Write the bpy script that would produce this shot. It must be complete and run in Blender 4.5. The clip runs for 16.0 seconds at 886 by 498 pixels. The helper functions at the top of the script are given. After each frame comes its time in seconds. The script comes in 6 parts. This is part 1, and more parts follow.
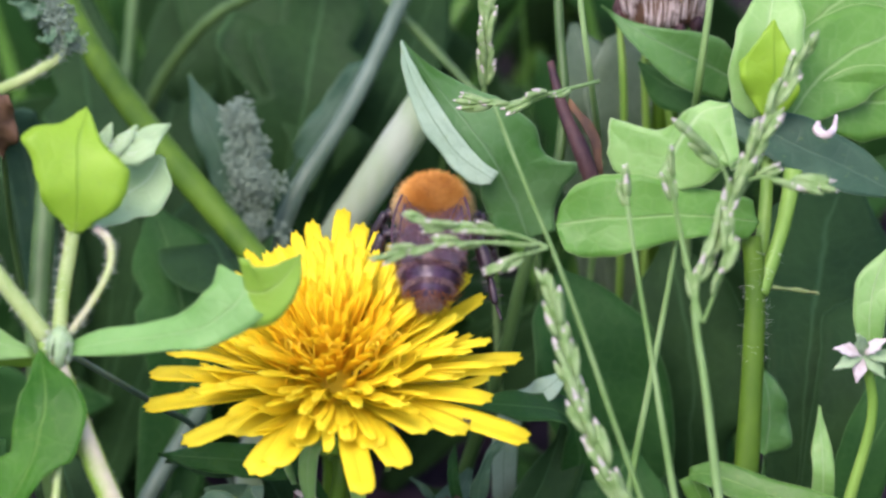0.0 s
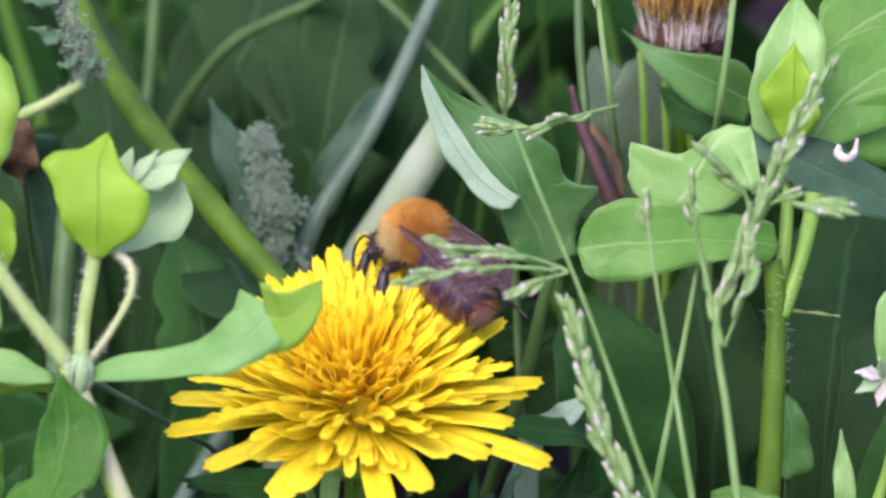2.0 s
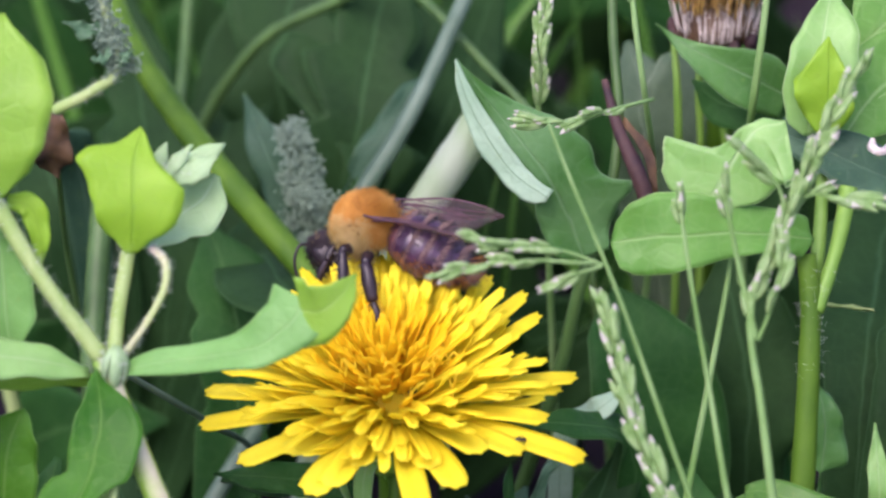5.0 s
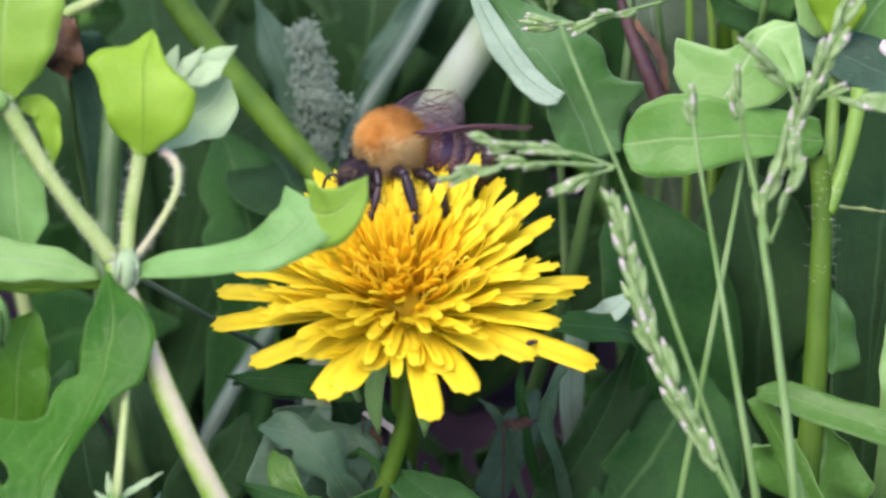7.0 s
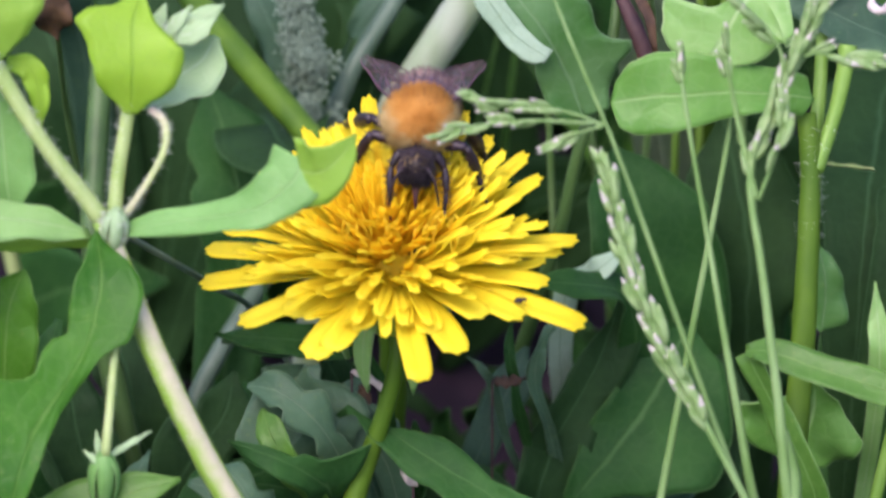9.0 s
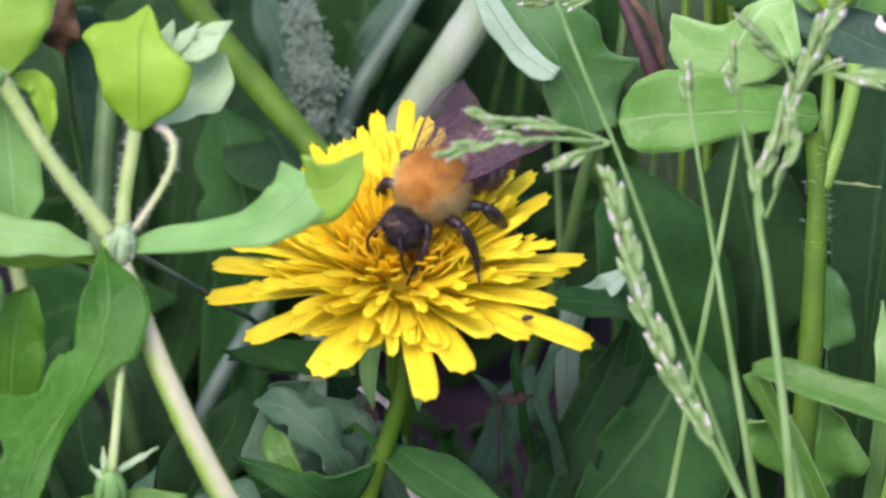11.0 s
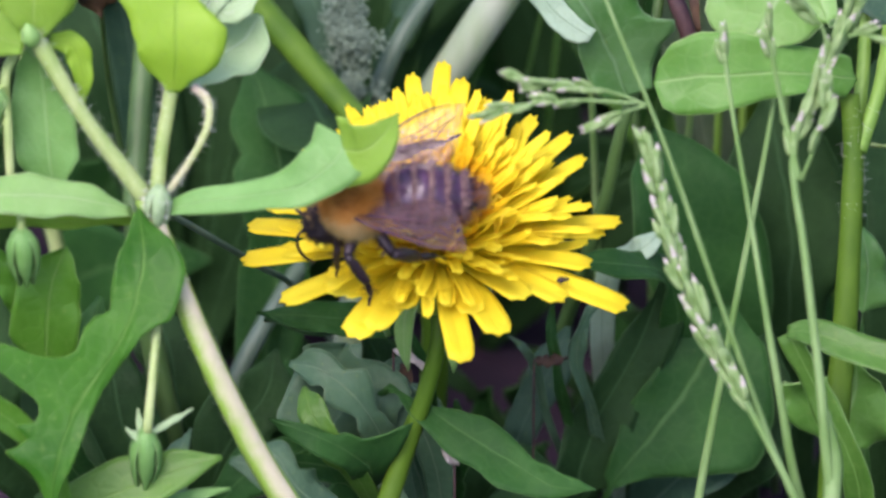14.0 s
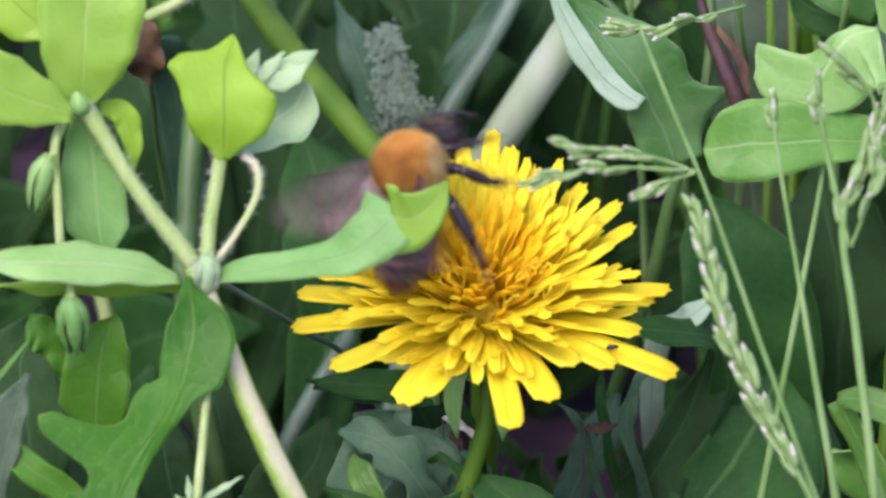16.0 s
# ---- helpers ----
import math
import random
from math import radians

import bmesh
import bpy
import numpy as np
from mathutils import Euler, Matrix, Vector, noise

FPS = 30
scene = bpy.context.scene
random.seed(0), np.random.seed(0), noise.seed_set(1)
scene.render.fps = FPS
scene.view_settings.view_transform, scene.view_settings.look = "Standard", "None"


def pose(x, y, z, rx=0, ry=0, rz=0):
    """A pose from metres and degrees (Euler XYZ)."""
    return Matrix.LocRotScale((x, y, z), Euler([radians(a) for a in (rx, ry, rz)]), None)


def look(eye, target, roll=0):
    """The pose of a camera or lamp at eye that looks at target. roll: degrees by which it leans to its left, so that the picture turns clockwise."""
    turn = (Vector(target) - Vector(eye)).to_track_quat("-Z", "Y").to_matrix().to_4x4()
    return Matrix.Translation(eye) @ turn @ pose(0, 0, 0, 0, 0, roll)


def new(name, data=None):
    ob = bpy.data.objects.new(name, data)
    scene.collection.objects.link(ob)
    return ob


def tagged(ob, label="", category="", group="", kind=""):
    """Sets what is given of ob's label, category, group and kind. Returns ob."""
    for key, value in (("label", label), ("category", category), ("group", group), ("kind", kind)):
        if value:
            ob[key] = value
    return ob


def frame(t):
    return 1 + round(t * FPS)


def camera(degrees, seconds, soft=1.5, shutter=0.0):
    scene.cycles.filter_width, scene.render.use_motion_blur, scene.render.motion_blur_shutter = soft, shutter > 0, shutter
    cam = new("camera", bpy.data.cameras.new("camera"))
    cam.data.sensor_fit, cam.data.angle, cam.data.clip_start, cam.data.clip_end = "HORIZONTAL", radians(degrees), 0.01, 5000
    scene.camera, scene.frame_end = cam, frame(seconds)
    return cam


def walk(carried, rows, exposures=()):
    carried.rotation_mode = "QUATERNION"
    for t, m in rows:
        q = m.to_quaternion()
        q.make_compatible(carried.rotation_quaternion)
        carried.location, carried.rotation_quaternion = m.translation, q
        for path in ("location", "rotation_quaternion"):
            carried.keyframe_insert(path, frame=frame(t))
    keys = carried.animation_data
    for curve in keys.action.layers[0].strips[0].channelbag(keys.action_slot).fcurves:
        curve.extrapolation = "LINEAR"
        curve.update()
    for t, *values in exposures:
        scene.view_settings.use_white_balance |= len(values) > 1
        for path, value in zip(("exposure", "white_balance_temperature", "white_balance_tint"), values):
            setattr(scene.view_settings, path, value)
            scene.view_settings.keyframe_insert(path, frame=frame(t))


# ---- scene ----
# A bumblebee on a dandelion in a weedy lawn. Places below are in millimetres unless said otherwise.
cam = camera(8, 16.0, soft=2.7, shutter=0.5)
TURNS = [
    (0, 60.7167, -0.5284, -0.3950),
    (0.5, 60.8697, -0.3965, -0.3255),
    (1, 61.1124, -0.2959, -0.2574),
    (1.5, 61.0682, -0.3371, -0.2767),
    (2, 60.9378, -0.3102, -0.2995),
    (2.5, 60.8408, -0.3083, -0.2329),
    (3, 61.0064, -0.2043, -0.1567),
    (5.5, 60.8351, -0.1086, -0.0572),
    (6, 60.7357, -0.1288, -0.1751),
    (6.5, 60.3903, -0.0989, -0.1038),
    (7, 60.0000, -0.0000, 0.0000),
    (7.5, 59.9489, 0.1299, 0.0893),
    (8, 60.4444, 0.1531, 0.0539),
    (8.5, 60.2233, 0.1143, -0.1242),
    (9, 59.6198, 0.0563, -0.1536),
    (9.2, 59.4965, 0.0215, -0.1523),
    (11.3, 59.7934, -0.0718, -0.0024),
    (11.5, 59.7458, -0.0344, -0.0403),
    (12, 59.8104, 0.0200, -0.0444),
    (12.5, 59.8384, -0.0917, -0.1795),
    (13, 59.8628, 0.0294, 0.0509),
    (13.5, 59.7761, 0.1202, 0.2157),
    (14, 59.4309, 0.0184, 0.3126),
    (14.5, 59.3079, 0.2360, 0.4153),
    (15, 59.6623, 0.2664, 0.4180),
    (15.5, 59.9917, 0.3188, 0.5878),
    (16, 60.0424, 0.2995, 0.6664),
]
cam.data.dof.use_dof, cam.data.dof.focus_distance, cam.data.dof.aperture_fstop = True, 0.606, 33.0
walk(cam, [(t, pose(0.00000, -0.51962, 0.36000, rx, ry, rz)) for t, rx, ry, rz in TURNS], [(0, 1.43, 6320, 28), (16, 1.43, 6320, 28)])

# ---- light ----
SUN_UP, SUN_ROUND = 58.0, 208.0   # degrees above the ground, and clockwise from +y
world = bpy.data.worlds.new("hazy_sky")
scene.world = world
world.use_nodes = True
sky = world.node_tree.nodes.new("ShaderNodeTexSky")
sky.sky_type, sky.sun_disc = "NISHITA", False
sky.sun_elevation, sky.sun_rotation = radians(SUN_UP), radians(SUN_ROUND)
sky.air_density, sky.dust_density = 1.0, 3.0
back = world.node_tree.nodes["Background"]
back.inputs["Strength"].default_value = 0.15
world.node_tree.links.new(sky.outputs[0], back.inputs[0])
sun = new("sun", bpy.data.lights.new("sun", "SUN"))
sun.data.energy, sun.data.angle, sun.data.color = 1.0, radians(40), (1.0, 0.96, 0.9)
toward = Vector((math.sin(radians(SUN_ROUND)) * math.cos(radians(SUN_UP)), math.cos(radians(SUN_ROUND)) * math.cos(radians(SUN_UP)), math.sin(radians(SUN_UP))))
sun.matrix_world = look(toward * 3, (0, 0, 0))

# ---- materials ----
def nodes_of(name):
    mat = bpy.data.materials.new(name)
    mat.use_nodes = True
    tree = mat.node_tree
    shader = tree.nodes["Principled BSDF"]

    def node(kind, **sets):
        made = tree.nodes.new("ShaderNode" + kind)
        for key, value in sets.items():
            if key == "op":
                made.operation = value
            elif key == "blend":
                made.data_type, made.blend_type = "RGBA", value
        return made

    def join(a, b):
        tree.links.new(a, b)
    return mat, tree, shader, node, join


def math_of(node, join, op, a, b=None):
    m = node("Math", op=op)
    for i, v in enumerate((a, b)):
        if v is None:
            continue
        if isinstance(v, (int, float)):
            m.inputs[i].default_value = v
        else:
            join(v, m.inputs[i])
    return m.outputs[0]


def mixed(node, join, fac, a, b):
    m = node("Mix", blend="MIX")
    for sock, v in ((m.inputs[0], fac), (m.inputs[6], a), (m.inputs[7], b)):
        if isinstance(v, (int, float)):
            sock.default_value = v
        elif isinstance(v, tuple):
            sock.default_value = (*v, 1)
        else:
            join(v, sock)
    return m.outputs[2]


def noise_of(node, join, scale, detail=3.0, stretch=None):
    co = node("TexCoord")
    n = node("TexNoise")
    n.inputs["Scale"].default_value, n.inputs["Detail"].default_value = scale, detail
    if stretch:
        m = node("Mapping")
        m.inputs["Scale"].default_value = stretch
        join(co.outputs["Object"], m.inputs[0])
        join(m.outputs[0], n.inputs["Vector"])
    else:
        join(co.outputs["Object"], n.inputs["Vector"])
    return n.outputs[0]


def ramp_of(node, join, value, lo, hi):
    r = node("MapRange")
    r.inputs[1].default_value, r.inputs[2].default_value = lo, hi
    join(value, r.inputs[0])
    return r.outputs[0]


def finish(mat, tree, shader, node, join, colour, rough, bump=None, depth=0.0001, through_light=0.0, spec=0.4, through_tint=None):
    join(colour, shader.inputs["Base Color"])
    shader.inputs["Roughness"].default_value = rough
    shader.inputs["Specular IOR Level"].default_value = spec
    if bump is not None:
        b = node("Bump")
        b.inputs["Strength"].default_value, b.inputs["Distance"].default_value = 0.6, depth
        join(bump, b.inputs["Height"])
        join(b.outputs[0], shader.inputs["Normal"])
    if through_light:
        lit = node("BsdfTranslucent")
        if through_tint:
            join(mixed(node, join, 0.6, colour, through_tint), lit.inputs[0])
        else:
            join(colour, lit.inputs[0])
        mix = node("MixShader")
        mix.inputs[0].default_value = through_light
        join(shader.outputs[0], mix.inputs[1])
        join(lit.outputs[0], mix.inputs[2])
        join(mix.outputs[0], tree.nodes["Material Output"].inputs[0])
    return mat


def leaf_material(name, dark, light, vein, rough=0.45, through_light=0.3, pairs=7.0, spec=0.3, blotch=(0.2, 0.3, 0.07)):
    """Leaf tissue with a paler midrib, bowed side veins, mottling and a pale rim; the leaf's own u runs across and v along."""
    mat, tree, shader, node, join = nodes_of(name)
    uv = node("UVMap")
    cut = node("SeparateXYZ")
    join(uv.outputs[0], cut.inputs[0])
    drift = math_of(node, join, "SUBTRACT", noise_of(node, join, 260.0, 2.0), 0.5)
    off = math_of(node, join, "ABSOLUTE", math_of(node, join, "SUBTRACT", cut.outputs[0], 0.5))
    bent = math_of(node, join, "ABSOLUTE", math_of(node, join, "ADD", math_of(node, join, "SUBTRACT", cut.outputs[0], 0.5), math_of(node, join, "MULTIPLY", drift, 0.08)))
    rib = ramp_of(node, join, bent, 0.03, 0.008)
    run = math_of(node, join, "SUBTRACT", math_of(node, join, "ADD", cut.outputs[1], math_of(node, join, "MULTIPLY", drift, 0.22)), math_of(node, join, "MULTIPLY", math_of(node, join, "POWER", off, 1.35), 0.9))
    lines = math_of(node, join, "PINGPONG", math_of(node, join, "MULTIPLY", run, pairs), 0.5)
    fade = ramp_of(node, join, off, 0.46, 0.12)
    side = math_of(node, join, "MULTIPLY", math_of(node, join, "MULTIPLY", ramp_of(node, join, lines, 0.09, 0.0), 0.13), fade)
    big, fine = noise_of(node, join, 150.0, 5.0), noise_of(node, join, 1400.0, 4.0)
    tone = mixed(node, join, ramp_of(node, join, big, 0.32, 0.68), dark, light)
    info = node("ObjectInfo")
    tone = mixed(node, join, math_of(node, join, "MULTIPLY", info.outputs["Random"], 0.35), tone, dark)
    tone = mixed(node, join, math_of(node, join, "MULTIPLY", ramp_of(node, join, fine, 0.62, 0.8), 0.35), tone, blotch)
    cells = node("TexVoronoi")
    cells.feature = "DISTANCE_TO_EDGE"
    cells.inputs["Scale"].default_value = 620.0
    join(node("TexCoord").outputs["Object"], cells.inputs["Vector"])
    net = ramp_of(node, join, cells.outputs["Distance"], 0.16, 0.0)
    tone = mixed(node, join, math_of(node, join, "MULTIPLY", net, 0.07), tone, vein)
    tone = mixed(node, join, math_of(node, join, "MULTIPLY", math_of(node, join, "MAXIMUM", rib, side), 0.5), tone, vein)
    edge = ramp_of(node, join, off, 0.482, 0.498)
    tone = mixed(node, join, math_of(node, join, "MULTIPLY", edge, 0.75), tone, vein)
    ridges = math_of(node, join, "MAXIMUM", math_of(node, join, "MAXIMUM", rib, side), math_of(node, join, "MULTIPLY", net, 0.3))
    relief = math_of(node, join, "SUBTRACT", math_of(node, join, "ADD", math_of(node, join, "MULTIPLY", fine, 0.6), math_of(node, join, "MULTIPLY", big, 0.9)), ridges)
    made = finish(mat, tree, shader, node, join, tone, rough, relief, 0.00016, through_light, spec)
    join(math_of(node, join, "ADD", math_of(node, join, "MULTIPLY", math_of(node, join, "SUBTRACT", big, 0.5), 0.3), rough), shader.inputs["Roughness"])
    return made


def skin_material(name, one, two, rough=0.5, scale=500.0, through_light=0.0, stretch=None, spec=0.4, lo=0.35, hi=0.65, depth=0.00008, hue=0.0):
    """Any living surface of two mixed tones with a fine grain."""
    mat, tree, shader, node, join = nodes_of(name)
    n = noise_of(node, join, scale, 4.0, stretch)
    tone = mixed(node, join, ramp_of(node, join, n, lo, hi), one, two)
    if hue:
        info = node("ObjectInfo")
        tone = mixed(node, join, math_of(node, join, "MULTIPLY", info.outputs["Random"], hue), tone, two)
    return finish(mat, tree, shader, node, join, tone, rough, n, depth, through_light, spec)


CHICK = leaf_material("chickweed_leaf", (0.18, 0.38, 0.09), (0.28, 0.5, 0.16), (0.45, 0.6, 0.32), 0.38, 0.36, 4, 0.4)
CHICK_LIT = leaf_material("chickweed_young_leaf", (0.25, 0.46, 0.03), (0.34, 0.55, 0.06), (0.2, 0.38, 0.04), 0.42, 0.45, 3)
CHICK_PALE = leaf_material("chickweed_underleaf", (0.27, 0.43, 0.2), (0.38, 0.54, 0.31), (0.46, 0.6, 0.38), 0.5, 0.3, 4)
# Dandelion green darkened to carry the shade low among the weeds.
DANDY_SHADED = leaf_material("dandelion_shaded_leaf", (0.015, 0.062, 0.015), (0.03, 0.106, 0.022), (0.085, 0.19, 0.06), 0.5, 0.24, 7, 0.09, (0.06, 0.13, 0.03))
DANDY_BRIGHT = leaf_material("dandelion_bright_leaf", (0.055, 0.155, 0.018), (0.1, 0.235, 0.034), (0.16, 0.29, 0.08), 0.42, 0.3, 8)
# Very dark green: the shade behind and under the weeds is in this colour.
LEAF_SHADED = leaf_material("shade_darkened_leaf", (0.011, 0.036, 0.010), (0.025, 0.068, 0.019), (0.048, 0.12, 0.045), 0.6, 0.2, 7, 0.1, (0.035, 0.07, 0.025))
DANDY_MID = leaf_material("dandelion_low_leaf", (0.02, 0.112, 0.005), (0.048, 0.185, 0.011), (0.14, 0.28, 0.06), 0.45, 0.32, 8, 0.2)
DANDY_FRESH = leaf_material("dandelion_fresh_leaf", (0.045, 0.165, 0.012), (0.088, 0.25, 0.025), (0.17, 0.32, 0.08), 0.4, 0.35, 8, 0.25)
BLUISH = leaf_material("waxy_leaf", (0.02, 0.06, 0.034), (0.048, 0.11, 0.062), (0.1, 0.17, 0.11), 0.5, 0.2, 6, 0.18)
CHICK_MID = leaf_material("chickweed_top_leaf", (0.2, 0.39, 0.04), (0.29, 0.5, 0.07), (0.34, 0.52, 0.14), 0.42, 0.42, 4)
CHICK_FAR = leaf_material("chickweed_older_leaf", (0.08, 0.24, 0.032), (0.145, 0.345, 0.065), (0.33, 0.5, 0.2), 0.4, 0.38, 4, 0.3)
CHICK_SOFT = leaf_material("chickweed_smooth_leaf", (0.13, 0.31, 0.075), (0.2, 0.42, 0.13), (0.27, 0.45, 0.18), 0.42, 0.32, 3)
MIST = leaf_material("pale_low_leaf", (0.05, 0.118, 0.06), (0.09, 0.19, 0.1), (0.2, 0.3, 0.18), 0.5, 0.25, 6)
ASHEN = leaf_material("ashen_leaf", (0.045, 0.085, 0.042), (0.09, 0.14, 0.082), (0.2, 0.26, 0.18), 0.6, 0.2, 5)
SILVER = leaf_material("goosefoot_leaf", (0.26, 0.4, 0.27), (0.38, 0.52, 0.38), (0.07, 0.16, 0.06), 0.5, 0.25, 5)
GOOSE = leaf_material("goosefoot_upper_leaf", (0.048, 0.15, 0.03), (0.09, 0.235, 0.055), (0.2, 0.32, 0.17), 0.42, 0.28, 5)
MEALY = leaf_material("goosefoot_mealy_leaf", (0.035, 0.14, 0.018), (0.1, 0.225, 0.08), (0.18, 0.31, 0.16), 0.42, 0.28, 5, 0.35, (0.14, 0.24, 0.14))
BLADE = leaf_material("grass_blade", (0.05, 0.145, 0.018), (0.095, 0.235, 0.036), (0.22, 0.4, 0.12), 0.4, 0.3, 1)
PETAL = leaf_material("ray_floret", (0.9, 0.75, 0.012), (0.95, 0.86, 0.05), (0.92, 0.78, 0.015), 0.5, 0.56, 2, 0.3, (0.93, 0.8, 0.03))
PETAL_CORE = leaf_material("inner_floret", (0.92, 0.66, 0.008), (0.95, 0.78, 0.018), (0.92, 0.66, 0.01), 0.5, 0.6, 2, 0.25, (0.92, 0.68, 0.012))
STYLE = skin_material("style", (0.86, 0.6, 0.01), (0.9, 0.7, 0.02), 0.6, 2000, 0.3)
STEM = skin_material("stem_green", (0.12, 0.26, 0.03), (0.2, 0.36, 0.06), 0.45, 300, 0.15, (1, 1, 0.2))
STEM_OLIVE = skin_material("stem_olive", (0.044, 0.108, 0.008), (0.078, 0.16, 0.012), 0.5, 250, 0.12, (1, 1, 0.2), 0.2)
STEM_PURPLE = skin_material("stem_purple", (0.27, 0.38, 0.12), (0.42, 0.36, 0.28), 0.4, 260, 0.1, (1, 1, 0.3))
STEM_PALE = skin_material("stem_pale", (0.28, 0.4, 0.2), (0.46, 0.54, 0.42), 0.4, 200, 0.3, (1, 1, 0.2))
# Grey-green, dimmed in the colour for stalks that stand in shade.
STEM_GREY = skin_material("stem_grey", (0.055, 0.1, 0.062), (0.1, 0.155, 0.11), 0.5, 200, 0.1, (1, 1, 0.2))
STEM_BROWN = skin_material("stem_withered", (0.02, 0.007, 0.012), (0.075, 0.035, 0.03), 0.7, 350, 0.0)
HAIR = skin_material("plant_hair", (0.6, 0.66, 0.55), (0.75, 0.78, 0.72), 0.5, 900, 0.3)
SPIKE = skin_material("spikelet_green", (0.16, 0.3, 0.08), (0.34, 0.48, 0.22), 0.5, 700, 0.35)
SPIKE_TIP = skin_material("spikelet_tip", (0.4, 0.38, 0.33), (0.62, 0.58, 0.54), 0.6, 900, 0.3)
FLUFF = skin_material("goosefoot_bloom", (0.11, 0.165, 0.115), (0.19, 0.265, 0.195), 0.85, 1500)
DRY = skin_material("dry_leaf", (0.03, 0.014, 0.009), (0.14, 0.078, 0.035), 0.7, 300, 0.1)
WHITE = skin_material("white_petal", (0.58, 0.5, 0.47), (0.78, 0.74, 0.73), 0.5, 900, 0.3)
PAPPUS = skin_material("pappus", (0.48, 0.42, 0.38), (0.66, 0.6, 0.55), 0.6, 900, 0.3)
SPENT = skin_material("spent_floret", (0.19, 0.1, 0.03), (0.4, 0.26, 0.06), 0.6, 800, 0.2)


def soil_material():
    """Damp dark soil with mossy patches, under lawn a stride away."""
    mat, tree, shader, node, join = nodes_of("soil")
    n, wide = noise_of(node, join, 90.0, 4.0), noise_of(node, join, 9.0, 5.0)
    bare = mixed(node, join, ramp_of(node, join, n, 0.35, 0.65), (0.011, 0.005, 0.013), (0.028, 0.014, 0.026))
    turf = mixed(node, join, ramp_of(node, join, noise_of(node, join, 45.0, 6.0), 0.35, 0.65), (0.03, 0.07, 0.014), (0.08, 0.15, 0.03))
    reach = node("VectorMath", op="LENGTH")
    join(node("TexCoord").outputs["Object"], reach.inputs[0])
    far = ramp_of(node, join, math_of(node, join, "ADD", reach.outputs["Value"], math_of(node, join, "MULTIPLY", wide, 0.3)), 0.33, 0.55)
    return finish(mat, tree, shader, node, join, mixed(node, join, far, bare, turf), 0.95, n, 0.002)


SOIL = soil_material()
FUR_ORANGE = skin_material("fur_orange", (0.52, 0.22, 0.025), (0.76, 0.41, 0.1), 0.75, 380, 0.3)
FUR_RUST = skin_material("fur_rust", (0.24, 0.085, 0.02), (0.42, 0.17, 0.04), 0.75, 900, 0.2)
FUR_PALE = skin_material("fur_pale", (0.6, 0.42, 0.15), (0.78, 0.6, 0.28), 0.75, 500, 0.3)
FUR_BLACK = skin_material("fur_black", (0.012, 0.008, 0.012), (0.03, 0.02, 0.028), 0.7, 900)
FUR_GREY = skin_material("fur_brown_grey", (0.19, 0.12, 0.12), (0.32, 0.22, 0.19), 0.8, 900, 0.2)
SKIN = skin_material("abdomen_cuticle", (0.026, 0.008, 0.028), (0.06, 0.022, 0.056), 0.32, 700, spec=0.6)
CUTICLE = skin_material("cuticle", (0.010, 0.006, 0.010), (0.026, 0.015, 0.022), 0.42, 700, spec=0.4)
CUTICLE_BROWN = skin_material("cuticle_brown", (0.05, 0.022, 0.036), (0.1, 0.048, 0.06), 0.45, 700, spec=0.3)


def wing_material():
    mat, tree, shader, node, join = nodes_of("wing_membrane")
    uv = node("UVMap")
    v = node("TexVoronoi")
    v.feature = "DISTANCE_TO_EDGE"
    m = node("Mapping")
    m.inputs["Scale"].default_value = (4.0, 3.0, 1.0)
    join(uv.outputs[0], m.inputs[0])
    join(m.outputs[0], v.inputs["Vector"])
    vein = ramp_of(node, join, v.outputs["Distance"], 0.06, 0.02)
    tone = mixed(node, join, vein, (0.22, 0.15, 0.155), (0.06, 0.03, 0.035))
    join(tone, shader.inputs["Base Color"])
    shader.inputs["Roughness"].default_value = 0.22
    shader.inputs["Specular IOR Level"].default_value = 0.7
    n = noise_of(node, join, 500, 2)
    b = node("Bump")
    b.inputs["Strength"].default_value, b.inputs["Distance"].default_value = 0.5, 0.0002
    join(n, b.inputs["Height"])
    join(b.outputs[0], shader.inputs["Normal"])
    clear = node("BsdfTransparent")
    clear.inputs[0].default_value = (0.95, 0.9, 0.86, 1)
    mix = node("MixShader")
    join(math_of(node, join, "ADD", math_of(node, join, "MULTIPLY", vein, 0.4), 0.16), mix.inputs[0])
    join(clear.outputs[0], mix.inputs[1])
    join(shader.outputs[0], mix.inputs[2])
    join(mix.outputs[0], tree.nodes["Material Output"].inputs[0])
    return mat


WING = wing_material()


def highlit_stem(name, green, red):
    """A stem green on one flank; the other's pink flush includes a painted highlight."""
    mat, tree, shader, node, join = nodes_of(name)
    uv = node("UVMap")
    cut = node("SeparateXYZ")
    join(uv.outputs[0], cut.inputs[0])
    round_ = math_of(node, join, "SINE", math_of(node, join, "MULTIPLY", math_of(node, join, "ADD", cut.outputs[0], 0.2), 6.2832))
    n = noise_of(node, join, 700, 4.0)
    flush_highlight = ramp_of(node, join, math_of(node, join, "ADD", round_, math_of(node, join, "MULTIPLY", n, 0.8)), 0.6, 1.5)
    tone = mixed(node, join, flush_highlight, green, red)
    tone = mixed(node, join, math_of(node, join, "MULTIPLY", ramp_of(node, join, n, 0.5, 0.75), 0.3), tone, (0.42, 0.46, 0.26))
    return finish(mat, tree, shader, node, join, tone, 0.4, n, 0.00008, 0.1)


